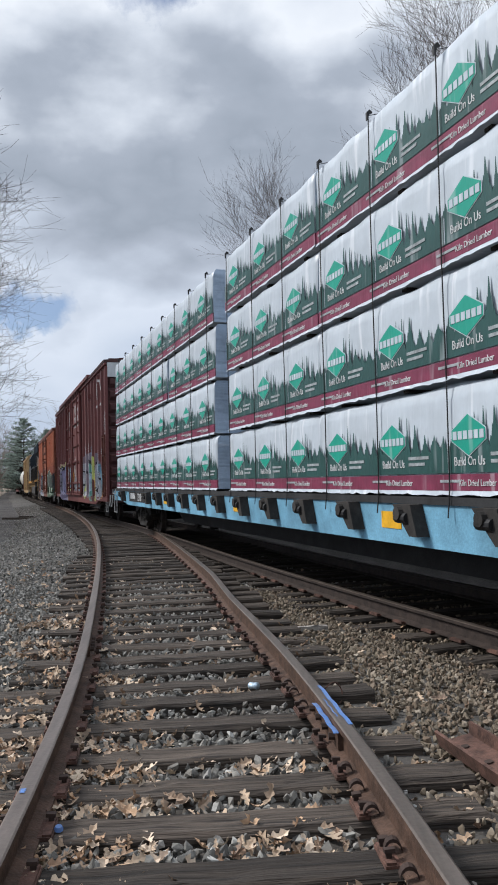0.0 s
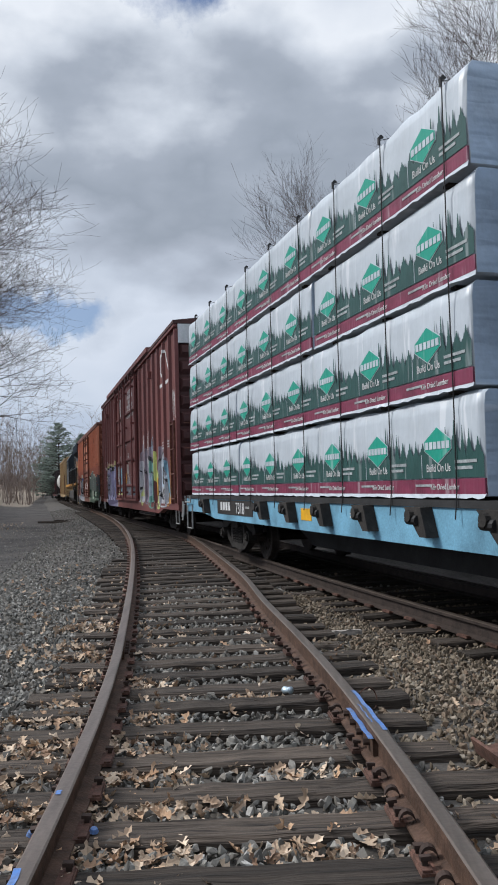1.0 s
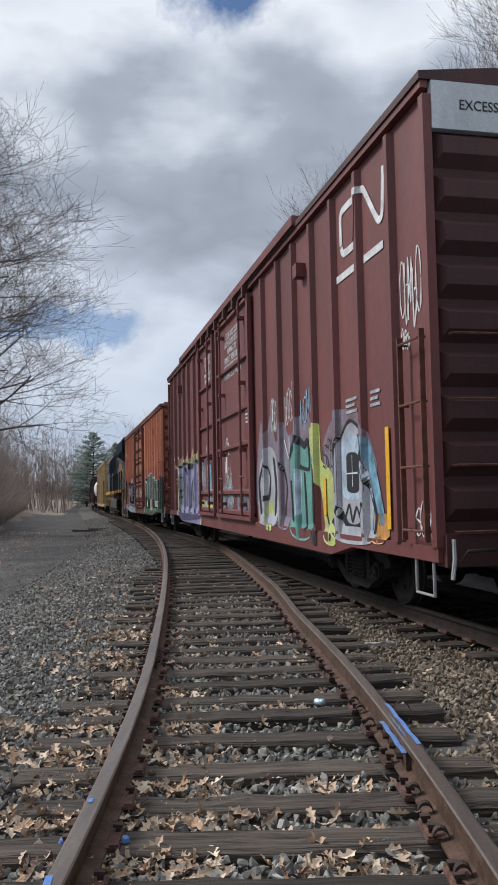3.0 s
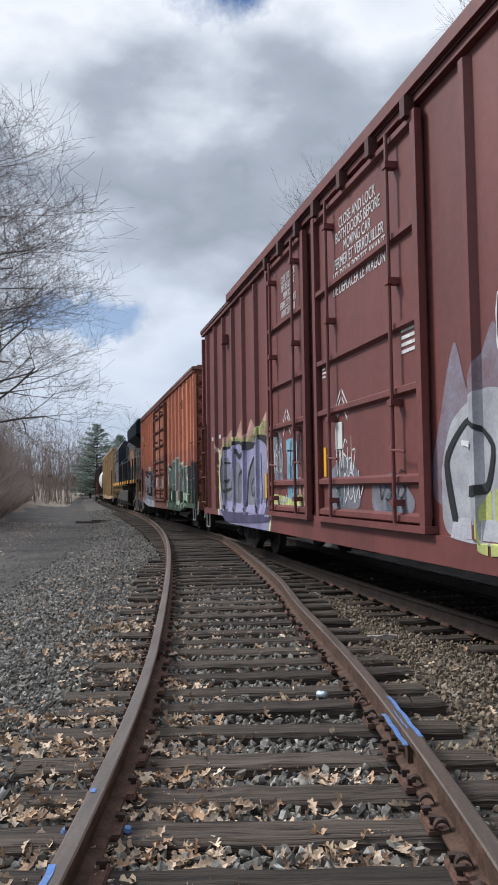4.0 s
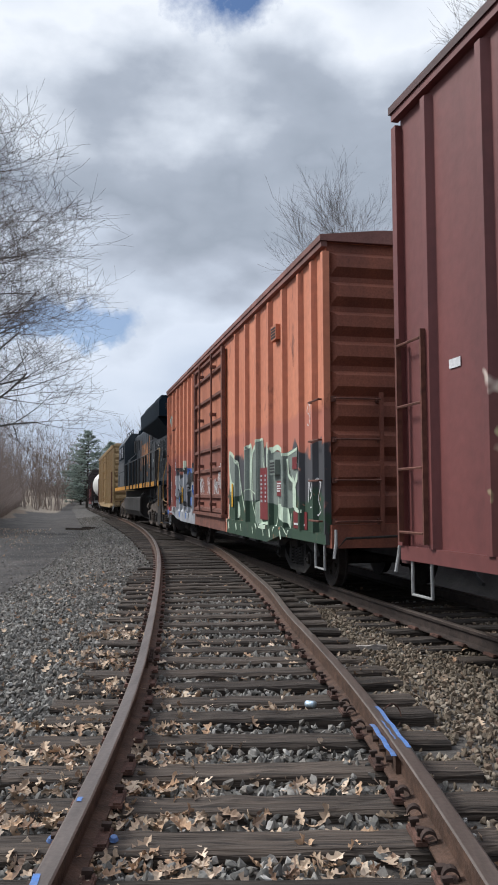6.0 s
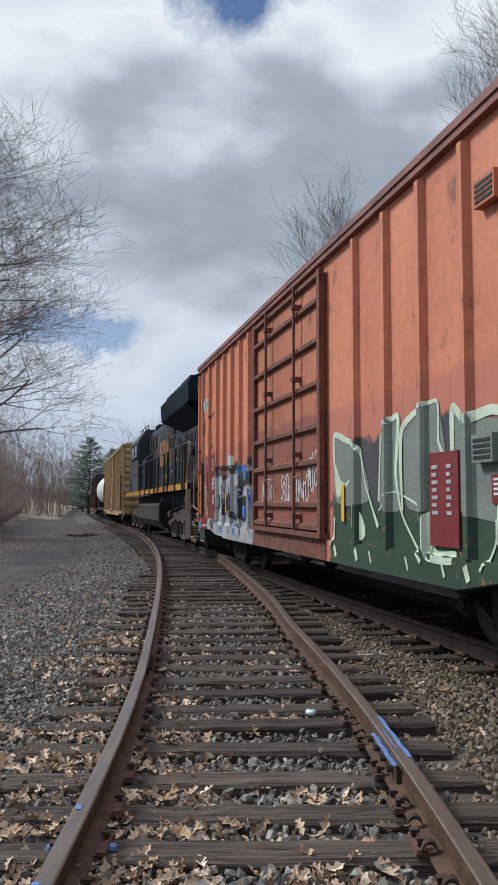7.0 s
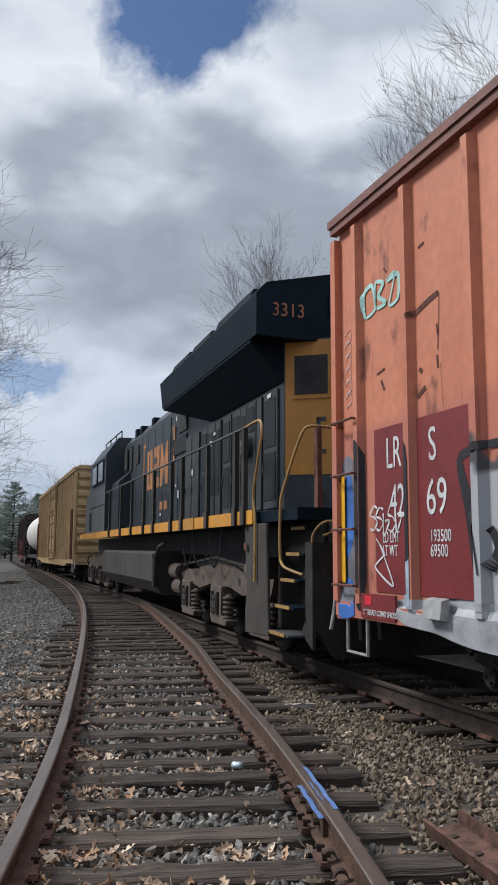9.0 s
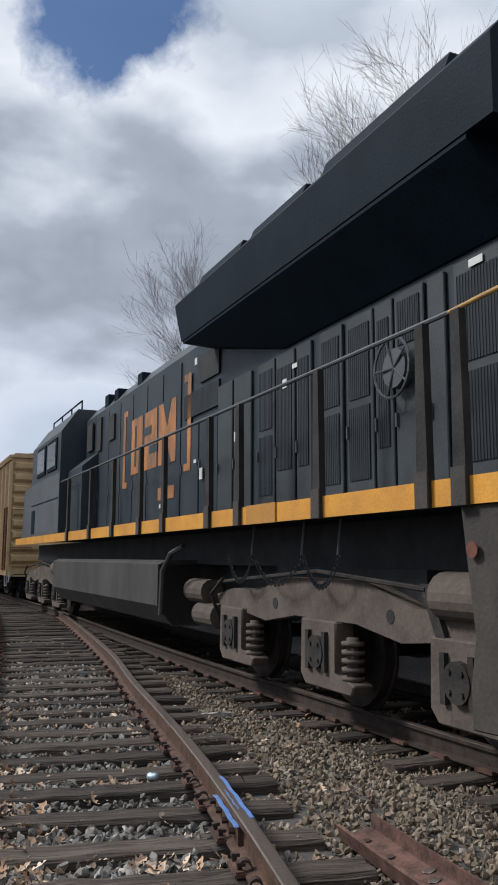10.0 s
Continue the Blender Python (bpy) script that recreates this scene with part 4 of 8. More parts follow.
# ================= materials of the train =================
def graffiti_paint(name, color, color2, zones, rough=0.55, rust=None, band=None):
    """Weathered car paint, with spray-painted zones: (y0, y1, top, palette, outline, letters a metre) in the car's own space."""
    m = material(name, color, rough, vary=0.22, scale=0.9, color2=color2, streak=(1, 1, 0.22), bump=0.12, bump_scale=9)
    nt = m.node_tree
    N, Lk = nt.nodes.new, nt.links.new
    b = nt.nodes["Principled BSDF"]
    last = b.inputs["Base Color"].links[0].from_socket
    tc, sep = N("ShaderNodeTexCoord"), N("ShaderNodeSeparateXYZ")
    Lk(tc.outputs["Object"], sep.inputs[0])

    def mnode(op, a, c, d=None):
        n = N("ShaderNodeMath")
        n.operation = op
        for k, v in enumerate((a, c, d)):
            if v is None:
                continue
            if isinstance(v, (int, float)):
                n.inputs[k].default_value = v
            else:
                Lk(v, n.inputs[k])
        return n.outputs[0]

    def step(v, lo, hi):
        n = N("ShaderNodeMapRange")
        n.inputs[1].default_value, n.inputs[2].default_value = lo, hi
        Lk(v, n.inputs[0])
        return n.outputs[0]

    def over(fac, col):
        nonlocal last
        mx = N("ShaderNodeMix")
        mx.data_type = "RGBA"
        Lk(fac, mx.inputs[0]), Lk(last, mx.inputs[6])
        if isinstance(col, tuple):
            mx.inputs[7].default_value = (*col, 1)
        else:
            Lk(col, mx.inputs[7])
        last = mx.outputs[2]

    def noise_of(scale, detail=4, squeeze=(1, 1, 1)):
        mp, n = N("ShaderNodeMapping"), N("ShaderNodeTexNoise")
        mp.inputs[3].default_value = squeeze
        Lk(tc.outputs["Object"], mp.inputs[0]), Lk(mp.outputs[0], n.inputs["Vector"])
        n.inputs["Scale"].default_value, n.inputs["Detail"].default_value, n.inputs["Roughness"].default_value = scale, detail, 0.62
        return n

    yz = N("ShaderNodeCombineXYZ")
    Lk(sep.outputs[1], yz.inputs[1]), Lk(sep.outputs[2], yz.inputs[2])
    warp = noise_of(1.7, 3)
    wide = noise_of(0.9, 3)
    if band:
        over(step(mnode("MULTIPLY_ADD", wide.outputs[0], -0.25, sep.outputs[2]), band[0] + 0.05, band[0] - 0.05), band[1])
    if rust:
        over(mnode("MULTIPLY", step(noise_of(2.6, 9, (1, 1, 0.5)).outputs[0], 0.60, 0.68), 0.75), rust)
        over(mnode("MULTIPLY", step(noise_of(7.0, 6, (1, 2.0, 0.12)).outputs[0], 0.60, 0.72), 0.5), rust)
    for y0, y1, top, palette, outline, per_m in zones:
        edge = mnode("MULTIPLY_ADD", warp.outputs[0], 0.9, -0.45)
        yy = mnode("ADD", sep.outputs[1], edge)
        zz = mnode("MULTIPLY_ADD", mnode("SUBTRACT", wide.outputs[0], 0.5), -1.0, sep.outputs[2])
        zz = mnode("ADD", zz, mnode("MULTIPLY", edge, 0.5))
        side = mnode("MULTIPLY", sep.outputs[0], -1.0)
        mask = mnode("MULTIPLY", mnode("MULTIPLY", step(yy, y0 - 0.03, y0 + 0.03), step(yy, y1 + 0.03, y1 - 0.03)), mnode("MULTIPLY", step(zz, top + 0.03, top - 0.03), step(side, 1.0, 1.1)))
        # letters: tall warped cells, filled from the palette and outlined
        mp = N("ShaderNodeMapping")
        mp.inputs[1].default_value = (0, y0 * 1.7, y0 * 0.37)
        mp.inputs[3].default_value = (0, per_m, per_m * 0.72)
        Lk(yz.outputs[0], mp.inputs[0])
        ws = N("ShaderNodeVectorMath")
        ws.operation = "MULTIPLY_ADD"
        Lk(warp.outputs["Color"], ws.inputs[0])
        ws.inputs[1].default_value = (0, 0.9, 0.9)
        Lk(mp.outputs[0], ws.inputs[2])
        v1, v2 = N("ShaderNodeTexVoronoi"), N("ShaderNodeTexVoronoi")
        v2.feature = "DISTANCE_TO_EDGE"
        for v in (v1, v2):
            v.inputs["Scale"].default_value = 1.0
            Lk(ws.outputs[0], v.inputs["Vector"])
        sc = N("ShaderNodeSeparateColor")
        Lk(v1.outputs["Color"], sc.inputs[0])
        ramp = N("ShaderNodeValToRGB")
        ramp.color_ramp.interpolation = "CONSTANT"
        e = ramp.color_ramp.elements
        e[0].color, e[1].color, e[1].position = (*palette[0], 1), (*palette[1], 1), 1.0 / len(palette)
        for i, c in enumerate(palette[2:], 2):
            e.new(i / len(palette)).color = (*c, 1)
        Lk(sc.outputs[0], ramp.inputs[0])
        over(mask, ramp.outputs[0])
        inner = mnode("MULTIPLY", mask, step(v2.outputs[0], 0.13, 0.10))
        line = mnode("MULTIPLY", mask, step(v2.outputs[0], 0.07, 0.055))
        over(mnode("MULTIPLY", inner, 0.3), palette[-1])
        over(line, outline)
        worn = mnode("MULTIPLY", mask, step(noise_of(6.0, 8).outputs[0], 0.62, 0.7))
        over(mnode("MULTIPLY", worn, 0.6), color)
    Lk(last, b.inputs["Base Color"])
    return m


LILAC = [(0.19, 0.18, 0.30), (0.22, 0.21, 0.33), (0.16, 0.155, 0.25), (0.25, 0.245, 0.35)]
SMOKE = [(0.05, 0.05, 0.055), (0.06, 0.06, 0.065), (0.045, 0.046, 0.052)]
BOTTLE = [(0.026, 0.055, 0.032), (0.03, 0.062, 0.038), (0.022, 0.048, 0.03)]
STEEL = [(0.31, 0.32, 0.34), (0.33, 0.34, 0.36), (0.29, 0.30, 0.32)]
INK = (0.012, 0.012, 0.016)
M_CAR1 = graffiti_paint("maroon_car_paint", (0.162, 0.049, 0.044), (0.105, 0.034, 0.032),
                        [(3.6, 8.7, 2.3, [(0.5, 0.52, 0.25), (0.45, 0.36, 0.25), (0.55, 0.6, 0.3), (0.5, 0.42, 0.36)], (0.5, 0.52, 0.24), 1.2), (3.7, 8.5, 2.02, LILAC, (0.20, 0.19, 0.31), 0.8)])
M_CAR2 = graffiti_paint("faded_orange_car_paint", (0.56, 0.212, 0.12), (0.44, 0.15, 0.083),
                        [(-8.5, -1.9, 2.1, SMOKE, (0.05, 0.05, 0.055), 0.9), (-8.4, -1.75, 1.42, BOTTLE, (0.026, 0.055, 0.032), 0.9), (2.2, 6.7, 2.12, SMOKE, (0.05, 0.05, 0.055), 0.9), (2.55, 6.5, 1.98, STEEL, (0.31, 0.32, 0.34), 0.8)], rough=0.6, rust=(0.13, 0.045, 0.03), band=(2.45, (0.42, 0.15, 0.10)))
M_DOOR2 = graffiti_paint("rusty_orange_door_paint", (0.46, 0.165, 0.088), (0.27, 0.09, 0.05), [], rough=0.7, rust=(0.075, 0.032, 0.025), band=(2.5, (0.21, 0.072, 0.048)))
M_DOORTRIM = material("rusty_door_ironwork", (0.19, 0.072, 0.048), 0.75, 0.1, 0.45, 5, color2=(0.085, 0.036, 0.028), bump=0.25, bump_scale=30)
M_CAR4 = graffiti_paint("ochre_car_paint", (0.42, 0.30, 0.155), (0.30, 0.195, 0.095), [], rust=(0.17, 0.09, 0.05))
M_DARKCAR = graffiti_paint("dark_red_car_paint", (0.035, 0.022, 0.022), (0.02, 0.015, 0.016), [(-6, 5, 2.4, [(0.25, 0.03, 0.03), (0.1, 0.02, 0.02), (0.3, 0.12, 0.1), (0.05, 0.03, 0.05)], INK, 1.0)])
# maroon darkened to put the unlit end's shade into it; also the dark roof
M_ENDDARK = material("end_shade_and_roof_maroon", (0.075, 0.024, 0.022), 0.65, vary=0.35, scale=1.2, color2=(0.04, 0.016, 0.015), streak=(1, 1, 0.3))
# rust-brown, darker than the orange sides: the end's shade is in the colour
M_END2 = material("rust_brown_end_shade_paint", (0.27, 0.088, 0.05), 0.7, vary=0.4, scale=1.1, color2=(0.12, 0.042, 0.03), streak=(1, 1, 0.4))
M_CHORD = material("dark_brown_top_rail", (0.24, 0.105, 0.085), 0.7, vary=0.35, scale=2, color2=(0.13, 0.058, 0.048))
M_ENDGREY = material("pale_grey_end_paint", (0.55, 0.57, 0.58), 0.55, vary=0.2, scale=1.5, streak=(1, 1, 0.3))
M_LETTER = material("white_lettering", (0.62, 0.62, 0.62), 0.6, vary=0.2, scale=8)
M_REFLECT = material("yellow_reflective_tape", (0.75, 0.40, 0.02), 0.4, vary=0.12, scale=9)
M_TRUCK = material("grimy_truck_steel", (0.032, 0.028, 0.025), 0.85, 0.1, 0.4, 4, bump=0.3, bump_scale=30)
M_WHEEL = material("worn_wheel_steel", (0.06, 0.05, 0.045), 0.6, 0.6, 0.3, 6)
M_HANDLE = material("pale_grab_iron", (0.36, 0.36, 0.35), 0.5, 0.2, 0.2, 10)
M_RUSTIRON = material("rusty_grab_iron", (0.14, 0.055, 0.038), 0.8, 0.1, 0.3, 10)
M_PANEL = material("maroon_data_panel", (0.17, 0.022, 0.024), 0.5, vary=0.15, scale=3)
M_GREYWRAP = material("grey_wrap", (0.38, 0.46, 0.56), 0.42, vary=0.2, scale=1.6, bump=0.9, bump_scale=4.5)
M_GREENPRINT = material("dark_green_print", (0.022, 0.075, 0.068), 0.42, vary=0.18, scale=3, bump=0.25, bump_scale=6)
M_GREENLOGO = material("bright_green_print", (0.015, 0.30, 0.215), 0.4, vary=0.1, scale=3, bump=0.2, bump_scale=6)
M_BURGUNDY = material("burgundy_print", (0.19, 0.032, 0.068), 0.42, vary=0.2, scale=3, bump=0.3, bump_scale=7)
M_DIMPRINT = material("faint_white_print", (0.36, 0.39, 0.40), 0.5, vary=0.3, scale=14)
M_STRAP = material("black_strap", (0.012, 0.012, 0.013), 0.6, vary=0.2, scale=8)
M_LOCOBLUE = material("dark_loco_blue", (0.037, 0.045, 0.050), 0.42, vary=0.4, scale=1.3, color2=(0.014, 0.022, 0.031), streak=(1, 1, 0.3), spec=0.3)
# deeper tone of the loco blue, for wing, walkway and fittings
M_LOCODARK = material("darker_loco_blue", (0.008, 0.0155, 0.024), 0.6, vary=0.35, scale=1.4, color2=(0.005, 0.010, 0.016), spec=0.06)
M_LOCOGREY = material("dusty_loco_grey", (0.085, 0.09, 0.095), 0.55, vary=0.25, scale=1.2, color2=(0.05, 0.055, 0.06))
M_LOCOYEL = material("loco_yellow", (0.62, 0.29, 0.035), 0.5, vary=0.22, scale=2.2, color2=(0.42, 0.19, 0.035))
M_LOCOYEL_D = material("sooty_loco_yellow", (0.42, 0.20, 0.035), 0.6, vary=0.25, scale=1.4, color2=(0.30, 0.14, 0.03))
M_LOCOTRUCK = material("dusty_truck_frame", (0.115, 0.09, 0.072), 0.9, vary=0.35, scale=2.5, color2=(0.06, 0.047, 0.04), bump=0.3, bump_scale=25)
M_TANKGREY = material("dusty_fuel_tank", (0.055, 0.050, 0.046), 0.7, vary=0.35, scale=1.5, color2=(0.026, 0.024, 0.023), streak=(1, 1, 0.4))
M_SOOT = material("sooty_black_plate", (0.024, 0.021, 0.019), 0.85, vary=0.4, scale=3, bump=0.25, bump_scale=30)
M_DOORFRAME = material("dark_door_frame", (0.036, 0.042, 0.045), 0.5, vary=0.25, scale=1.6)
M_GLASS = material("dark_window_glass", (0.012, 0.014, 0.017), 0.1, vary=0.1, scale=2, spec=0.35, bump=0.0)
M_WHITELABEL = material("white_label", (0.6, 0.6, 0.57), 0.6, vary=0.1, scale=5)
M_LAMP = material("headlight_lens", (0.7, 0.72, 0.72), 0.15, 0.3, 0.1, 6)
M_TANKSHELL = material("white_tank_shell", (0.72, 0.71, 0.67), 0.45, vary=0.15, scale=0.9, color2=(0.55, 0.53, 0.49), streak=(1, 1, 0.3))


def louvre_material():
    m = material("louvred_door", (0.016, 0.022, 0.028), 0.6, vary=0.25, scale=2)
    nt = m.node_tree
    N, Lk = nt.nodes.new, nt.links.new
    w, tc = N("ShaderNodeTexWave"), N("ShaderNodeTexCoord")
    w.bands_direction = "Y"
    w.inputs["Scale"].default_value = 9.0
    Lk(tc.outputs["Object"], w.inputs["Vector"])
    bp = N("ShaderNodeBump")
    bp.inputs["Strength"].default_value, bp.inputs["Distance"].default_value = 1.0, 0.02
    Lk(w.outputs[0], bp.inputs["Height"])
    Lk(bp.outputs[0], nt.nodes["Principled BSDF"].inputs["Normal"])
    return m


M_LOUVRE = louvre_material()


# ================= more mesh helpers =================
def prism(bm, pts, axis, lo, hi, mi=0):
    """A flat outline pushed out along an axis: pts are (y, z) for axis x, (x, z) for y."""
    def at(p, k):
        return (k, p[0], p[1]) if axis == "x" else (p[0], k, p[1]) if axis == "y" else (p[0], p[1], k)
    a, b = [bm.verts.new(at(p, lo)) for p in pts], [bm.verts.new(at(p, hi)) for p in pts]
    n = len(pts)
    for i in range(n):
        bm.faces.new((a[i], a[(i + 1) % n], b[(i + 1) % n], b[i])).material_index = mi
    bm.faces.new(a[::-1]).material_index = mi
    bm.faces.new(b).material_index = mi


def tube(bm, points, r, sides=6):
    """A round bar along a line of points."""
    rings = []
    pts = [Vector(p) for p in points]
    for i, p in enumerate(pts):
        d = (pts[min(i + 1, len(pts) - 1)] - pts[max(i - 1, 0)]).normalized()
        q = d.to_track_quat("Z", "X")
        rings.append([bm.verts.new(p + q @ Vector((math.cos(2 * math.pi * k / sides) * r, math.sin(2 * math.pi * k / sides) * r, 0))) for k in range(sides)])
    # keep neighbouring rings in step
    for i in range(1, len(rings)):
        best = min(range(sides), key=lambda s: sum((rings[i][(k + s) % sides].co - rings[i - 1][k].co).length for k in range(sides)))
        rings[i] = rings[i][best:] + rings[i][:best]
    for a, b in zip(rings, rings[1:]):
        for k in range(sides):
            bm.faces.new((a[k], a[(k + 1) % sides], b[(k + 1) % sides], b[k]))
    bm.faces.new(rings[0][::-1]), bm.faces.new(rings[-1])


def drum(bm, centre, r, depth, axis="x", sides=20, mi=0):
    turn = {"x": pose(0, 0, 0, 0, 90, 0), "y": pose(0, 0, 0, 90, 0, 0), "z": Matrix()}[axis]
    made = bmesh.ops.create_cone(bm, cap_ends=True, segments=sides, radius1=r, radius2=r, depth=depth, matrix=Matrix.Translation(centre) @ turn)
    return made


def single(name, make, mats, parent, label="", smooth=False):
    bm = bmesh.new()
    make(bm)
    return part(name, bm, mats, parent, label, smooth)


def bevelled(bm, w=0.012):
    bmesh.ops.bevel(bm, geom=list(bm.edges), offset=w, segments=1, affect="EDGES")


SIDE = Matrix(((0, 0, -1, 0), (-1, 0, 0, 0), (0, 1, 0, 0), (0, 0, 0, 1)))      # writing on the side that faces the side track
END = Matrix(((1, 0, 0, 0), (0, 0, -1, 0), (0, 1, 0, 0), (0, 0, 0, 1)))        # writing on the near end


def letter_mesh(text, size, mat, squeeze=1.0, align="LEFT", spacing=1.0, bold=0.0):
    cu = bpy.data.curves.new("lettering", "FONT")
    cu.body, cu.size, cu.align_x, cu.extrude, cu.space_line, cu.space_character, cu.offset = text, size, align, 0.002, 0.85, spacing, bold
    cu.resolution_u = 3
    ob = new("lettering", cu)
    bpy.context.view_layer.update()
    me = bpy.data.meshes.new_from_object(ob.evaluated_get(bpy.context.evaluated_depsgraph_get()))
    bpy.data.objects.remove(ob)
    bpy.data.curves.remove(cu)
    me.transform(Matrix.Diagonal((squeeze, 1, 1, 1)))
    me.materials.clear()
    me.materials.append(mat)
    me.name = "lettering"
    return me


def lettering(parent, text, size, at, mat=None, face=SIDE, squeeze=1.0, align="LEFT", label="", bold=0.0):
    ob = new("lettering", letter_mesh(text, size, mat or M_LETTER, squeeze, align, bold=bold))
    ob.parent = parent
    ob.matrix_basis = Matrix.Translation(at) @ face
    if label:
        ob["label"] = label
    return ob


def bars(parent, at, width, height, rows, mat=None, face=SIDE):
    """Writing too small to read: plain bars, one a line."""
    h = height / rows
    for i in range(rows):
        bm = bmesh.new()
        block(bm, 0, width * (1.0 if i % 2 == 0 else 0.8), -(i + 1) * h + h * 0.5, -i * h, 0, 0.003)
        bmesh.ops.transform(bm, matrix=Matrix.Translation(at) @ face, verts=bm.verts)
        part("print_line", bm, mat or M_LETTER, parent)


# ================= running gear =================
WHEELS = []     # wheelset, place along its vehicle, radius


def wheelset_mesh(r):
    bm = bmesh.new()
    for sx in (-1, 1):
        prof = [(0.66, 0.06), (0.66, r - 0.07), (0.665, r + 0.026), (0.69, r + 0.026), (0.70, r), (0.795, r - 0.006), (0.80, r - 0.07), (0.765, r * 0.6), (0.785, 0.14), (0.79, 0.06)]
        n = 28
        rings = [[bm.verts.new((sx * x, math.cos(2 * math.pi * k / n) * q, math.sin(2 * math.pi * k / n) * q)) for x, q in prof] for k in range(n)]
        for k in range(n):
            a, b = rings[k], rings[(k + 1) % n]
            for j in range(len(prof) - 1):
                bm.faces.new((a[j], a[j + 1], b[j + 1], b[j]))
        for k in range(5):
            t = 2 * math.pi * k / 5
            drum(bm, (sx * 0.79, math.cos(t) * r * 0.5, math.sin(t) * r * 0.5), 0.03, 0.03, "x", 8)
    drum(bm, (0, 0, 0), 0.085, 2.1, "x", 12)
    bmesh.ops.recalc_face_normals(bm, faces=bm.faces)
    me = bpy.data.meshes.new("wheelset")
    bm.to_mesh(me), bm.free()
    me.materials.append(M_WHEEL)
    return me


WHEEL_S, WHEEL_L = wheelset_mesh(0.42), wheelset_mesh(0.53)


def add_wheelset(car, y, r=0.42):
    ob = new("wheelset", WHEEL_S if r < 0.5 else WHEEL_L)
    ob.parent = car
    ob.matrix_basis = pose(0, y, r)
    WHEELS.append((ob, y, r))


def freight_truck(car, y):
    """A three-piece truck: two cast side frames, bolster, coil springs and two wheelsets."""
    for sx in (-1, 1):
        bm = bmesh.new()
        x0, x1 = sorted((sx * 0.93, sx * 1.07))
        prism(bm, [(-1.22, 0.50), (-1.10, 0.64), (-0.55, 0.80), (0.55, 0.80), (1.10, 0.64), (1.22, 0.50), (1.05, 0.46), (0.55, 0.62), (-0.55, 0.62), (-1.05, 0.46)], "x", x0, x1)
        prism(bm, [(-1.06, 0.47), (-0.42, 0.16), (0.42, 0.16), (1.06, 0.47), (0.90, 0.53), (0.38, 0.27), (-0.38, 0.27), (-0.90, 0.53)], "x", x0, x1)
        for k in (-1, 1):
            block(bm, x0, x1, k * 0.42 - 0.06, k * 0.42 + 0.06, 0.22, 0.7)
        frame_ = part("side_frame", bm, M_TRUCK, car)
        for k in (-0.89, 0.89):
            b2 = bmesh.new()
            drum(b2, (sx * 1.06, y + k, 0.42), 0.11, 0.16, "x", 14)
            drum(b2, (sx * 1.15, y + k, 0.42), 0.075, 0.05, "x", 14)
            for q in range(3):
                a = q * 2.1
                drum(b2, (sx * 1.18, y + k + 0.045 * math.cos(a), 0.42 + 0.045 * math.sin(a)), 0.014, 0.03, "x", 6)
            part("journal_cap", b2, M_TRUCK, car)
        frame_.matrix_basis = pose(0, y, 0)
        for k in (-0.2, 0.0, 0.2):
            bm = bmesh.new()
            for i in range(6):
                bmesh.ops.create_cone(bm, cap_ends=True, segments=12, radius1=0.085, radius2=0.085, depth=0.024, matrix=Matrix.Translation((sx * 1.02, y + k, 0.30 + i * 0.05)))
            drum(bm, (sx * 1.02, y + k, 0.43), 0.05, 0.3, "z", 8)
            part("coil_spring", bm, M_TRUCK, car)
    single("bolster", lambda bm: block(bm, -1.12, 1.12, y - 0.17, y + 0.17, 0.56, 0.80), M_TRUCK, car)
    for k in (-0.89, 0.89):
        add_wheelset(car, y + k)


def coupler(car, y, sgn, lever=True):
    """Knuckle coupler, uncoupling lever and air hose on one end."""
    def head(bm):
        block(bm, -0.07, 0.07, y, y + sgn * 0.55, 0.80, 0.95)
        prism(bm, [(-0.16, 0.74), (0.15, 0.74), (0.17, 1.0), (-0.16, 1.0)], "y", *sorted((y + sgn * 0.5, y + sgn * 0.78)))
        prism(bm, [(0.05, 0.74), (0.18, 0.74), (0.18, 1.0), (0.05, 1.0)], "y", *sorted((y + sgn * 0.78, y + sgn * 1.0)))
    single("coupler", head, M_TRUCK, car)
    single("air_hose", lambda bm: tube(bm, [(0.35, y, 0.7), (0.36, y + sgn * 0.25, 0.55), (0.32, y + sgn * 0.5, 0.36), (0.25, y + sgn * 0.8, 0.3)], 0.025), M_STRAP, car)
    if not lever:
        return
    single("uncoupling_lever", lambda bm: tube(bm, [(-1.42, y + sgn * 0.12, 0.95), (-1.42, y + sgn * 0.16, 0.72), (-1.3, y + sgn * 0.16, 0.85), (-0.3, y + sgn * 0.2, 0.88), (0.0, y + sgn * 0.3, 1.0)], 0.016), M_TRUCK, car)
    single("lever_handle", lambda bm: tube(bm, [(-1.43, y + sgn * 0.14, 0.96), (-1.44, y + sgn * 0.17, 0.78), (-1.47, y + sgn * 0.18, 0.6)], 0.02), M_HANDLE, car, "pale uncoupling lever handle")


def stirrup(car, y, w=0.38, drop=0.42, z=0.75, x=-1.46, mat=None):
    single("sill_step", lambda bm: tube(bm, [(x, y - w / 2, z), (x, y - w / 2, z - drop), (x, y + w / 2, z - drop), (x, y + w / 2, z)], 0.018), mat or M_HANDLE, car)


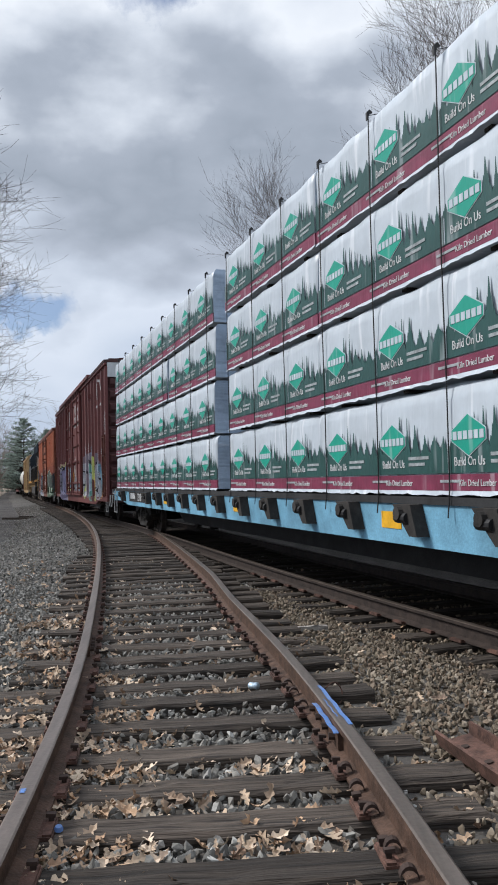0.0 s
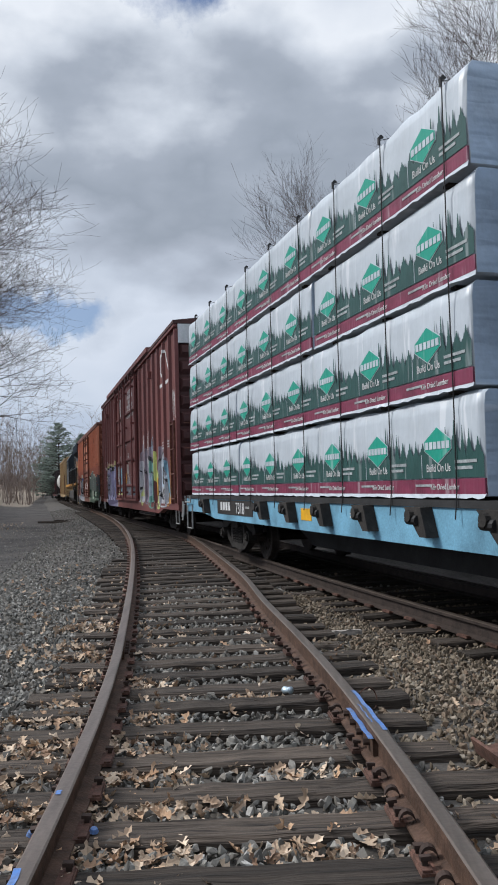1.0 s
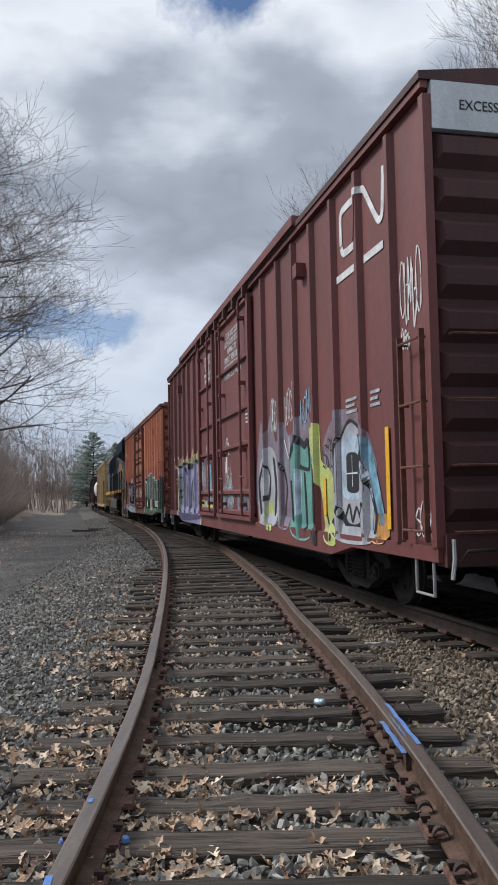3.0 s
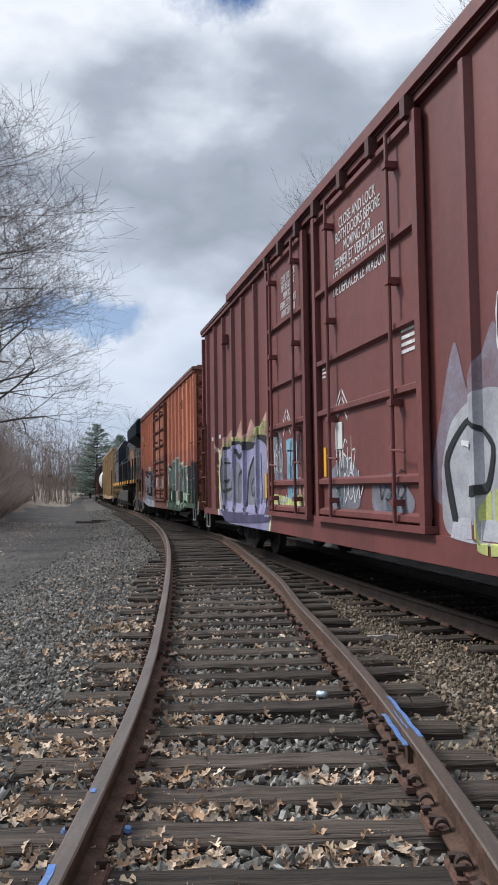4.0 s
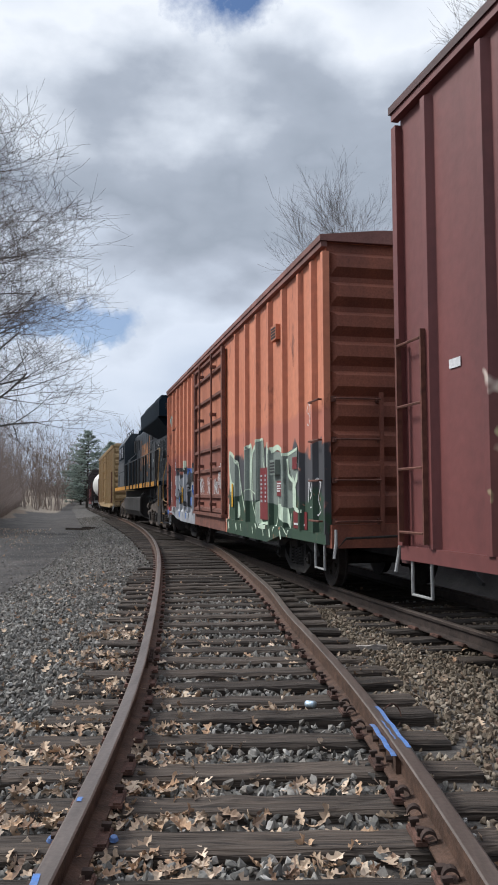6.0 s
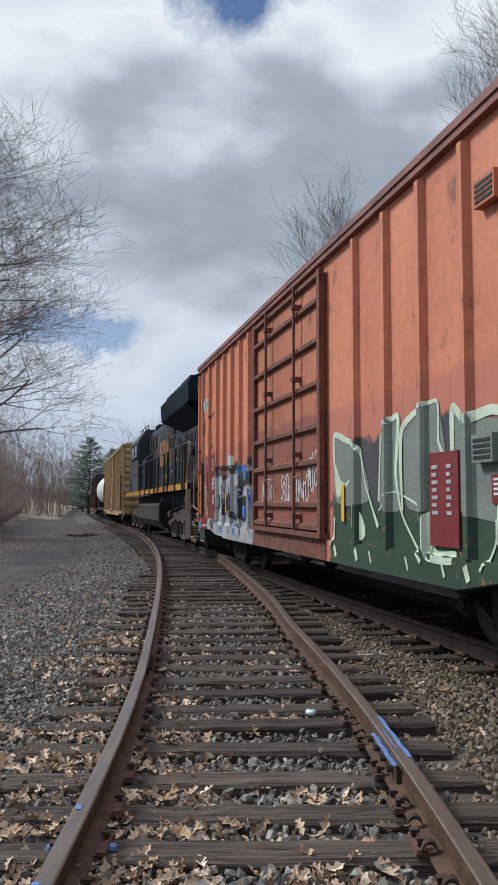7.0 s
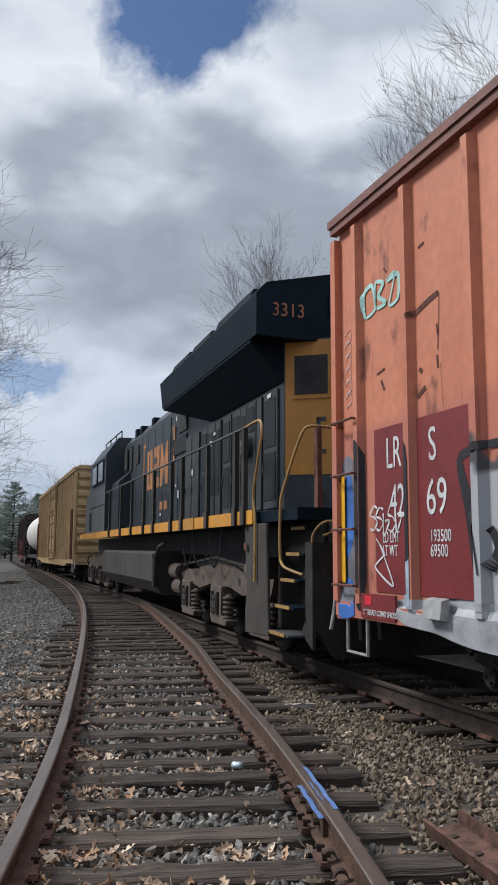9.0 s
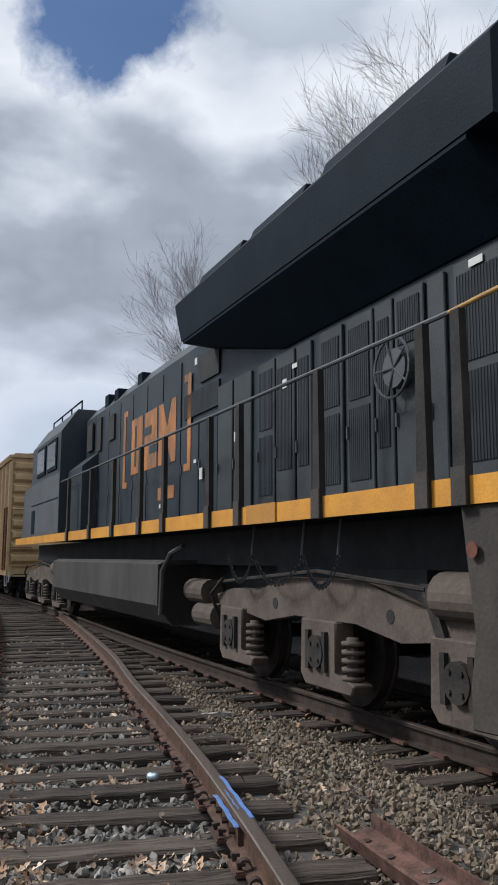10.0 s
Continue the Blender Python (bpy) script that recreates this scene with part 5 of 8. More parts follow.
def ladder(car, y, z0, z1, rungs, w=0.42, x=-1.5, mat=None, end=False, stiles=True):
    """Grab irons between two stiles; on the side, or on the near end when end is set."""
    mat = mat or M_RUSTIRON
    for k in range(rungs):
        z = z0 + (z1 - z0) * k / (rungs - 1)
        if end:
            pts = [(x, y, z), (x, y - 0.08, z), (x + w, y - 0.08, z), (x + w, y, z)]
        else:
            pts = [(x + 0.03, y - w / 2, z), (x - 0.07, y - w / 2, z), (x - 0.07, y + w / 2, z), (x + 0.03, y + w / 2, z)]
        single("rung", lambda bm: tube(bm, pts, 0.014, 5), mat, car)
        if not stiles:
            for k2 in (0, -1):
                bx, by = pts[k2][0], pts[k2][1]
                single("iron_foot", lambda bm: block(bm, bx - 0.03, bx + 0.03, by - 0.03, by + 0.03, z - 0.035, z + 0.035), mat, car)
    if not end and stiles:
        for s in (-1, 1):
            single("stile", lambda bm: block(bm, x - 0.075, x - 0.02, y + s * (w / 2 + 0.012) - 0.012, y + s * (w / 2 + 0.012) + 0.012, z0 - 0.1, z1 + 0.08), mat, car)


# ================= boxcars =================
def boxcar(a, b, z0, z1, mat, ribs, reach, label, doors=(), rib_w=0.11, end_mat=None, top_track=None, cap=None, half=1.46, roof=None, truck_y=None, iron=None, door_mat=None, chord_mat=None, stiles=True):
    """a, b: near and far end along the train. ribs, doors: places along the train."""
    mid, L = (a + b) / 2, (b - a) / 2
    car = tagged(new("boxcar"), label, "boxcar", "freight cars")
    end_mat = end_mat or mat
    # the shell: side sheets inside the ribs, floor and flat roof with a shallow ridge
    bm = bmesh.new()
    block(bm, -half, half, -L + 0.08, L - 0.08, z0 + 0.12, z1 - 0.02)
    part("body", bm, mat, car)
    bm = bmesh.new()
    prism(bm, [(-half - 0.10, z1 - 0.05), (-half - 0.10, z1 + 0.03), (-half * 0.5, z1 + 0.13), (0, z1 + 0.17), (half * 0.5, z1 + 0.13), (half + 0.10, z1 + 0.03), (half + 0.10, z1 - 0.05)], "y", -L, L)
    for k in range(int(2 * L / 1.1)):
        y = -L + 0.6 + k * 1.1
        block(bm, -half * 0.9, half * 0.9, y - 0.03, y + 0.03, z1 + 0.03, z1 + 0.17)
    part("roof", bm, roof or chord_mat or mat, car)
    for sx in (-1, 1):
        x0, x1 = sorted((sx * half, sx * (half + 0.08)))
        single("top_chord", lambda bm: block(bm, x0, x1, -L + 0.02, L - 0.02, z1 - 0.125, z1 - 0.05), chord_mat or mat, car)
        # side sill, deeper between the trucks
        single("side_sill", lambda bm: prism(bm, [(-L + 0.02, z0 + 0.16), (-L + 0.02, z0 + 0.02), (-L + 2.4, z0 + 0.02), (-L + 3.2, z0 - 0.12), (L - 3.2, z0 - 0.12), (L - 2.4, z0 + 0.02), (L - 0.02, z0 + 0.02), (L - 0.02, z0 + 0.16)], "x", *sorted((sx * (half - 0.1), sx * (half + 0.05)))), mat, car)
        for yy in (-L + 0.05, L - 0.05):
            single("corner_post", lambda bm: block(bm, *sorted((sx * (half - 0.02), sx * (half + 0.07))), yy - 0.05, yy + 0.05, z0 + 0.16, z1 - 0.19), mat, car)
    for sx in (-1, 1):
        for r in ribs:
            y = r - mid
            if sx > 0 and abs(y) < 2:
                continue
            xs = [sx * half, sx * (half + 0.075)]
            def hat(bm):
                prism(bm, [(xs[0], y - rib_w * 0.75), (xs[1], y - rib_w * 0.4), (xs[1], y + rib_w * 0.4), (xs[0], y + rib_w * 0.75)], "z", z0 + 0.16, z1 - 0.19)
            single("side_rib", hat, mat, car)
    # ends: rolled corrugations
    for sgn in (-1, 1):
        n = 9
        hgt = (z1 - 0.55 - z0 - 0.3) / n if cap and sgn < 0 else (z1 - 0.2 - z0 - 0.3) / n
        for i in range(n):
            zc = z0 + 0.35 + hgt * (i + 0.5)
            def ridge(bm):
                ye, yo = sgn * (L - 0.08), sgn * (L + 0.015)
                vs = [(-half + 0.05, zc - hgt * 0.42), (half - 0.05, zc - hgt * 0.42), (half - 0.05, zc + hgt * 0.42), (-half + 0.05, zc + hgt * 0.42)]
                inner = [(-half + 0.12, zc - hgt * 0.12), (half - 0.12, zc - hgt * 0.12), (half - 0.12, zc + hgt * 0.26), (-half + 0.12, zc + hgt * 0.26)]
                p = [bm.verts.new((x, ye, z)) for x, z in vs]
                q = [bm.verts.new((x, yo, z)) for x, z in inner]
                for k in range(4):
                    bm.faces.new((p[k], p[(k + 1) % 4], q[(k + 1) % 4], q[k]))
                bm.faces.new(q), bm.faces.new(p[::-1])
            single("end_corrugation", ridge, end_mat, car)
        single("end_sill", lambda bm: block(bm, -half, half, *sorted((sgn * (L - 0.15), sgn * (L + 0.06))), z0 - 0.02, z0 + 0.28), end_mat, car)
        # carries end_mat between the ridges, so a shade-darkened end shows no brighter stripes
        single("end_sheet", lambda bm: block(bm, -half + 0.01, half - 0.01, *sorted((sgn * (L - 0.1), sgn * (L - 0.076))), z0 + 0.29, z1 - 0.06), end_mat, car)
        coupler(car, sgn * L, sgn)
    if cap:
        single("end_cap_panel", lambda bm: block(bm, -half + 0.02, half - 0.02, -L - 0.012, -L + 0.1, z1 - 0.53, z1 - 0.06), cap, car, "pale grey painted top of the car end")
    if top_track:
        y0, y1 = top_track[0] - mid, top_track[1] - mid
        single("door_track", lambda bm: block(bm, -half - 0.15, -half - 0.03, y0, y1, z1 - 0.02, z1 + 0.12), mat, car)
    single("centre_sill", lambda bm: block(bm, -0.35, 0.35, -L + 0.3, L - 0.3, 0.55, z0 + 0.14), M_BLACK, car)
    for k in (-0.28, 0.0, 0.28):
        single("crossbearer", lambda bm: block(bm, -half + 0.15, half - 0.15, k * 2 * L - 0.08, k * 2 * L + 0.08, z0 - 0.1, z0 + 0.1), M_TRUCK, car)
    single("brake_reservoir", lambda bm: drum(bm, (-0.75, 1.2, 0.62), 0.2, 1.1, "y", 14), M_TRUCK, car)
    # doors
    trim = M_DOORTRIM if door_mat else mat
    for d0, d1, rods, rails in doors:
        y0, y1 = sorted((d0 - mid, d1 - mid))
        zb, zt = z0 + 0.3, z1 - 0.27
        door = single("door", lambda bm: block(bm, -half - 0.045, -half - 0.004, y0, y1, zb, zt), door_mat or mat, car)
        for yy in (y0, y1):
            single("door_post", lambda bm: block(bm, -half - 0.12, -half - 0.046, yy - 0.06, yy + 0.06, zb - 0.1, zt + 0.05), trim, door)
        for f in rails:
            z = zb + (zt - zb) * f
            single("door_rail", lambda bm: prism(bm, [(-half - 0.046, z - 0.06), (-half - 0.11, z - 0.03), (-half - 0.11, z + 0.03), (-half - 0.046, z + 0.06)], "y", y0 + 0.06, y1 - 0.06), trim, door)
        for f in rods:
            y = y0 + (y1 - y0) * f
            single("lock_rod", lambda bm: tube(bm, [(-half - 0.15, y, zb - 0.05), (-half - 0.15, y, zt + 0.05)], 0.024, 8), trim, door)
            for g in (0.04, 0.3, 0.62, 0.93):
                z = zb + (zt - zb) * g
                single("rod_bracket", lambda bm: block(bm, -half - 0.185, -half - 0.046, y - 0.055, y + 0.055, z - 0.035, z + 0.035), trim, door)
            single("rod_handle", lambda bm: tube(bm, [(-half - 0.17, y, zb + 0.75), (-half - 0.2, y - 0.05, zb + 0.72), (-half - 0.2, y - 0.42, zb + 0.69)], 0.014), trim, door)
        single("lower_track", lambda bm: block(bm, -half - 0.14, -half - 0.003, y0 - 0.1, y1 + 0.1, z0 + 0.17, z0 + 0.24), trim, car)
        if door_mat:
            single("sill_plate", lambda bm: block(bm, -half - 0.062, -half - 0.051, y0 - 0.12, y1 + 0.2, z0 - 0.115, z0 + 0.165), trim, car, "rusty plate below the door")
    # side and end ladders, sill steps
    iron = iron or M_RUSTIRON
    if stiles:
        ladder(car, -L + 0.4, z0 + 0.3, z0 + 2.15, 4, 0.5, -half - 0.05, iron)
        ladder(car, L - 0.4, z0 + 0.3, z0 + 2.15, 4, 0.5, -half - 0.05, iron)
        ladder(car, -L, z0 + 0.3, z0 + 2.15, 4, 0.6, -half + 0.12, iron, end=True)
    else:
        for yy in (-L + 0.31, L - 0.31):
            ladder(car, yy, z0 + 0.32, z0 + 1.91, 4, 0.44, -half - 0.05, iron, stiles=False)
        ladder(car, -L, z0 + 0.32, z0 + 1.91, 4, 0.62, -half + 0.06, iron, end=True, stiles=False)
        single("stile", lambda bm: block(bm, -half + 0.665, -half + 0.72, -L - 0.085, -L - 0.06, z0 + 0.2, z0 + 2.0), end_mat, car)
    for yy in (-L + 0.4, L - 0.4):
        stirrup(car, yy, 0.4, 0.36, z0 + 0.05, -half - 0.01)
    ty = truck_y or reach
    for y in (-ty, ty):
        freight_truck(car, y)
    MOVERS.append((car, mid, reach, None))
    return car


def tape(car, y, z0, z1, x):
    single("reflective_strip", lambda bm: block(bm, x - 0.004, x + 0.002, y - 0.05, y + 0.05, z0, z1), M_REFLECT, car, "yellow reflective strip")


def scribble(car, y, z, w, h, seed, x, mat=None, turns=15, width=0.016):
    """A sprayed tag: a row of looping, slanting strokes, thick and thin."""
    rng = random.Random(seed)
    bm = bmesh.new()
    n = max(2, turns // 3)
    for g in range(n):
        c = y + w * (0.5 - (g + 0.5) / n)
        k, tall, lean = w / n * 0.62, h * rng.uniform(0.7, 1.0), rng.uniform(-0.05, 0.12) * h
        kind = rng.randrange(4)
        if kind == 0:
            pts = [(k * math.cos(t * 0.9), 0.5 + 0.5 * math.sin(t * 0.9)) for t in range(8)]
        elif kind == 1:
            pts = [(-k, 0.05), (-k * 0.8, 1.0), (0, 0.25), (k * 0.7, 0.95), (k, 0.0)]
        elif kind == 2:
            pts = [(k, 0.85), (0, 1.0), (-k, 0.7), (k * 0.3, 0.5), (k, 0.25), (0, 0.0), (-k, 0.15)]
        else:
            pts = [(-k * 0.6, 1.0), (-k * 0.5, 0.0), (k * 0.1, 0.1), (k, 0.55), (-k * 0.3, 0.6)]
        line = smooth_path([(c - p, z + q * tall + lean + p * 0.2) for p, q in pts], False, 6)
        prev = None
        for i in range(len(line) - 1):
            dy, dz = line[i + 1][0] - line[i][0], line[i + 1][1] - line[i][1]
            m, hw = math.hypot(dy, dz) or 1, width * (0.55 + 0.25 * math.sin(i * 0.8 + g))
            v = [bm.verts.new((x, line[i][0] + sg * dz / m * hw, line[i][1] - sg * dy / m * hw)) for sg in (-1, 1)]
            if prev:
                bm.faces.new((prev[0], prev[1], v[1], v[0]))
            prev = v
    part("spray_tag", bm, mat or M_LETTER, car, "sprayed tag")


def car_skin(ribs, mid, rib_w, sill_top, half=1.46):
    """The outer face of a car's side at (y, z): the sheet, the hat-shaped ribs and the sill."""
    def at(y, z):
        if z < sill_top:
            return -half - 0.05
        d = min(abs(r - mid - y) for r in ribs)
        return -half - 0.075 * min(1.0, max(0.0, (rib_w * 0.8 - d) / (rib_w * 0.35)))
    return at


def smooth_path(pts, closed=False, n=8):
    out = []
    m = len(pts)
    for i in range(m if closed else m - 1):
        p0, p1, p2, p3 = [pts[(i + k) % m] if closed else pts[min(max(i + k, 0), m - 1)] for k in (-1, 0, 1, 2)]
        for k in range(n):
            t = k / n
            out.append(tuple((2 * t ** 3 - 3 * t * t + 1) * p1[j] + (t ** 3 - 2 * t * t + t) * 0.35 * (p2[j] - p0[j]) + (3 * t * t - 2 * t ** 3) * p2[j] + (t ** 3 - t * t) * 0.35 * (p3[j] - p1[j]) for j in (0, 1)))
    out.append(pts[0] if closed else pts[-1])
    return out


def spray_line(car, mid, skin, pts, width, mat, lift=0.012, closed=False, name="spray_stroke", uneven=0.35):
    """A sprayed stroke that follows the ribs and sheets of the car's side."""
    path = smooth_path(pts, closed)
    fine = []
    for p, q in zip(path, path[1:]):
        m = max(1, int(math.hypot(q[0] - p[0], q[1] - p[1]) / 0.03))
        fine += [(p[0] + (q[0] - p[0]) * k / m, p[1] + (q[1] - p[1]) * k / m) for k in range(m)]
    fine.append(path[-1])
    bm = bmesh.new()
    prev = None
    for i in range(len(fine) - 1):
        dy, dz = fine[i + 1][0] - fine[i][0], fine[i + 1][1] - fine[i][1]
        n = math.hypot(dy, dz) or 1
        w = width * (0.85 + uneven * math.sin(i * 0.11 + pts[0][0] * 7))
        v = []
        for s in (-1, 1):
            y, z = fine[i][0] - mid - s * dz / n * w, fine[i][1] + s * dy / n * w
            v.append(bm.verts.new((skin(y, z) - lift, y, z)))
        if prev:
            bm.faces.new((prev[0], prev[1], v[1], v[0]))
        prev = v
    part(name, bm, mat, car)


def spray_fill(car, mid, skin, pts, mat, lift=0.006):
    """A sprayed patch, laid on in narrow upright strips so that it follows the ribs."""
    loop = smooth_path(pts, True)
    lo, hi = min(p[0] for p in loop), max(p[0] for p in loop)
    n = max(3, int((hi - lo) / 0.025))
    bm = bmesh.new()
    prev = None
    for i in range(1, n):
        u = lo + (hi - lo) * i / n
        zs = sorted(p[1] + (q[1] - p[1]) * (u - p[0]) / (q[0] - p[0]) for p, q in zip(loop, loop[1:]) if (p[0] - u) * (q[0] - u) < 0)
        if len(zs) < 2:
            prev = None
            continue
        a, b = zs[0], zs[-1]
        zl = [a + (b - a) * k / 6 for k in range(7)]
        v = [bm.verts.new((skin(u - mid, z) - lift, u - mid, z)) for z in zl]
        if prev:
            for k in range(6):
                bm.faces.new((prev[k], prev[k + 1], v[k + 1], v[k]))
        prev = v
    part("spray_patch", bm, mat, car)


M_SP_MINT = material("pale_mint_spray", (0.50, 0.60, 0.47), 0.6, vary=0.15, scale=4)
M_SP_SAGE = material("grey_green_spray", (0.18, 0.21, 0.185), 0.65, vary=0.3, scale=1.4, color2=(0.13, 0.155, 0.135))
M_SP_INK = material("black_spray", (0.014, 0.014, 0.018), 0.6, vary=0.2, scale=5)
M_SP_BLUE = material("bright_blue_spray", (0.05, 0.15, 0.46), 0.6, vary=0.25, scale=3)
M_SP_PALE = material("pale_blue_spray", (0.36, 0.44, 0.52), 0.6, vary=0.3, scale=4)
M_SP_GREY = material("smoky_grey_spray", (0.17, 0.17, 0.20), 0.65, vary=0.3, scale=2)
M_SP_LIME = material("lime_spray", (0.46, 0.52, 0.20), 0.6, vary=0.3, scale=3)
M_SP_SKY = material("light_blue_spray", (0.20, 0.38, 0.50), 0.6, vary=0.4, scale=5)
M_SP_PEACH = material("pink_spray_haze", (0.40, 0.25, 0.20), 0.65, vary=0.3, scale=3)


def build_first_boxcar():
    a, b = 0.0, 20.95
    mid = (a + b) / 2
    ribs = [0.95, 1.95, 2.9, 3.85, 4.8, 5.75, 6.85, 15.1, 16.2, 17.2, 18.2, 19.25, 20.25]
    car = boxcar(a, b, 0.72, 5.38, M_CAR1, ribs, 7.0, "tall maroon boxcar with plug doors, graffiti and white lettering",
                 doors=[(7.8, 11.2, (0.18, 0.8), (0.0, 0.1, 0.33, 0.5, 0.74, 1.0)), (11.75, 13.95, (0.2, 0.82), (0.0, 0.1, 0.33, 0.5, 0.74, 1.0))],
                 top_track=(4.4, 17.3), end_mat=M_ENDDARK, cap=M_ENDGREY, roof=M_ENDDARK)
    x = -1.46 - 0.008
    xd = -1.46 - 0.051
    lettering(car, "EXCESS HEIGHT CAR", 0.14, (-1.16, -mid - 0.016, 5.05), M_STRAP, END, 0.9, label="black stencilled lettering")
    # railway's monogram as plain bent bands
    skin = car_skin(ribs, mid, 0.11, 0.88)
    spray_line(car, mid, skin, [(2.62, 4.5), (2.62, 4.86), (2.5, 4.93), (2.05, 4.93), (1.98, 4.86), (2.02, 4.45), (2.1, 4.38), (2.52, 4.38)], 0.055, M_LETTER, 0.01, True, "monogram_ring", 0.0)
    spray_line(car, mid, skin, [(1.98, 4.95), (1.8, 4.93), (1.62, 4.72), (1.36, 4.42), (1.24, 4.44), (1.2, 4.7), (1.17, 4.98)], 0.05, M_LETTER, 0.01, False, "monogram_vee", 0.0)
    bars(car, (x, 2.88 - mid, 4.15), 0.75, 0.18, 1)
    bars(car, (x, 1.83 - mid, 4.15), 0.6, 0.18, 1)
    lettering(car, "CLOSE AND LOCK\nBOTH DOORS BEFORE\nMOVING CAR\nFERMER ET VERROUILLER\nLES DEUX PORTES AVANT\nDE DEPLACER LE WAGON", 0.20, (xd, 9.62 - mid, 4.72), None, SIDE, 0.76, "CENTER")
    lettering(car, "CLOSE THIS DOOR\nBEFORE CLOSING\nMAIN DOOR\nFERMER CETTE PORTE\nAVANT DE FERMER\nLA PORTE PRINCIPALE", 0.165, (xd, 12.75 - mid, 4.70), None, SIDE, 0.58, "CENTER")
    for d in (10.3, 12.95):
        def chevron(bm):
            for k in range(3):
                for s in (-1, 1):
                    zt = 2.62 - 0.1 * k
                    prism(bm, [(d - mid + s * 0.03, zt), (d - mid + s * 0.03, zt - 0.035), (d - mid + s * 0.22, zt - 0.225), (d - mid + s * 0.22, zt - 0.19)], "x", xd - 0.003, xd + 0.002)
        single("stencil_mark", chevron, M_LETTER, car)
    single("placard", lambda bm: block(bm, xd - 0.012, xd + 0.002, 10.27 - mid, 10.53 - mid, 1.85, 2.2), M_WHITELABEL, car, "white paper placard")
    bars(car, (xd, 8.35 - mid, 3.02), 0.42, 0.3, 4)
    bars(car, (xd, 11.05 - mid, 3.05), 0.16, 0.22, 4)
    bars(car, (x, 19.95 - mid, 2.6), 0.2, 0.17, 1)
    bars(car, (x, 19.0 - mid, 2.6), 0.2, 0.17, 1)
    bars(car, (x, 2.6 - mid, 2.55), 0.4, 0.22, 3, M_DIMPRINT)
    bars(car, (x, 1.75 - mid, 2.55), 0.3, 0.22, 3, M_DIMPRINT)
    for y, z, w, h, s in ((0.55, 3.1, 0.5, 0.8, 1), (0.7, 2.85, 0.2, 0.2, 2), (0.3, 0.95, 0.55, 0.35, 3), (5.3, 2.5, 0.5, 0.6, 4), (6.3, 2.4, 0.35, 0.6, 5), (10.2, 1.5, 0.7, 0.5, 6)):
        scribble(car, y - mid, z, w, h, s, x if not 7.8 < y < 14 else xd, width=0.018)
    for y, z0, z1 in ((1.25, 1.0, 2.1), (3.5, 1.1, 1.6), (14.5, 1.18, 1.62), (20.4, 1.0, 2.1)):
        tape(car, y - mid, z0, z1, x - 0.014)
    tape(car, 11.0 - mid, 1.5, 1.9, xd - 0.004)
    # the lilac piece: letters outlined in black over a lime and pink haze
    skin = car_skin(ribs, mid, 0.11, 0.88)
    for pts, m in (([(18.9, 2.2), (17.6, 2.62), (17.3, 2.35), (16.6, 2.75), (16.2, 2.4), (15.7, 2.7), (15.2, 2.4), (14.4, 2.75), (14.2, 2.1), (16.5, 1.9)], M_SP_PEACH),
                   ([(19.0, 2.15), (17.5, 2.45), (16.4, 2.35), (15.4, 2.4), (14.6, 2.6), (14.2, 2.2), (14.15, 1.0), (14.35, 0.9), (14.6, 1.9), (16.5, 2.0)], M_SP_LIME)):
        spray_fill(car, mid, skin, pts, m, 0.004)
    spray_fill(car, mid, skin, [(18.75, 1.7), (18.2, 2.2), (16.9, 2.28), (16.2, 2.16), (15.0, 2.28), (14.45, 2.1), (14.4, 0.9), (18.4, 0.9)], material("lilac_spray", (0.31, 0.30, 0.44), 0.6, vary=0.35, scale=2.2, color2=(0.17, 0.16, 0.27)), 0.008)
    dusk = material("dark_purple_spray", (0.07, 0.06, 0.13), 0.6, vary=0.4, scale=2.5)
    for pts in ([(18.7, 0.98), (16.8, 0.95), (14.4, 1.02), (14.3, 0.76), (17.8, 0.62), (18.5, 0.78)], [(18.85, 1.9), (18.6, 1.95), (18.55, 1.2), (18.75, 1.2)]):
        spray_fill(car, mid, skin, pts, dusk, 0.010)
    for pts in ([(18.4, 1.9), (17.9, 2.0), (17.6, 1.2), (18.3, 1.0)], [(17.1, 1.9), (16.6, 1.7), (16.7, 1.0), (17.2, 0.95)], [(16.0, 1.1), (15.8, 1.7), (15.4, 1.9), (15.15, 1.4), (15.1, 1.0), (15.6, 0.95)], [(14.8, 1.2), (14.6, 1.6), (14.5, 1.0)]):
        spray_fill(car, mid, skin, pts, M_SP_GREY, 0.011)
    for pts, w in (([(17.7, 2.25), (18.5, 2.2), (18.9, 1.7), (18.65, 1.1), (18.0, 0.92), (17.6, 1.0)], 0.035), ([(17.7, 1.9), (18.3, 1.9), (18.4, 1.5), (17.8, 1.55)], 0.025), ([(18.2, 1.3), (17.6, 1.35)], 0.025),
                   ([(17.4, 2.3), (16.8, 2.3), (16.3, 2.15), (16.8, 2.0), (17.2, 2.1), (17.3, 0.92)], 0.035), ([(16.5, 1.7), (16.85, 1.6), (16.9, 0.92)], 0.03), ([(17.55, 2.2), (17.5, 1.6), (17.45, 1.0)], 0.03),
                   ([(16.3, 2.2), (15.15, 2.18), (15.0, 2.3), (14.4, 2.15), (14.35, 1.5), (14.6, 0.95)], 0.05), ([(16.1, 1.0), (15.95, 1.6), (15.4, 1.95), (15.2, 1.5), (15.1, 0.95)], 0.03), ([(14.9, 2.0), (14.85, 1.3), (14.95, 0.92)], 0.025)):
        spray_line(car, mid, skin, pts, w * 1.45, M_SP_INK, 0.014)
    spray_line(car, mid, skin, [(15.7, 1.4), (15.45, 1.55), (15.35, 1.35), (15.6, 1.2)], 0.025, M_SP_INK, 0.014, True)
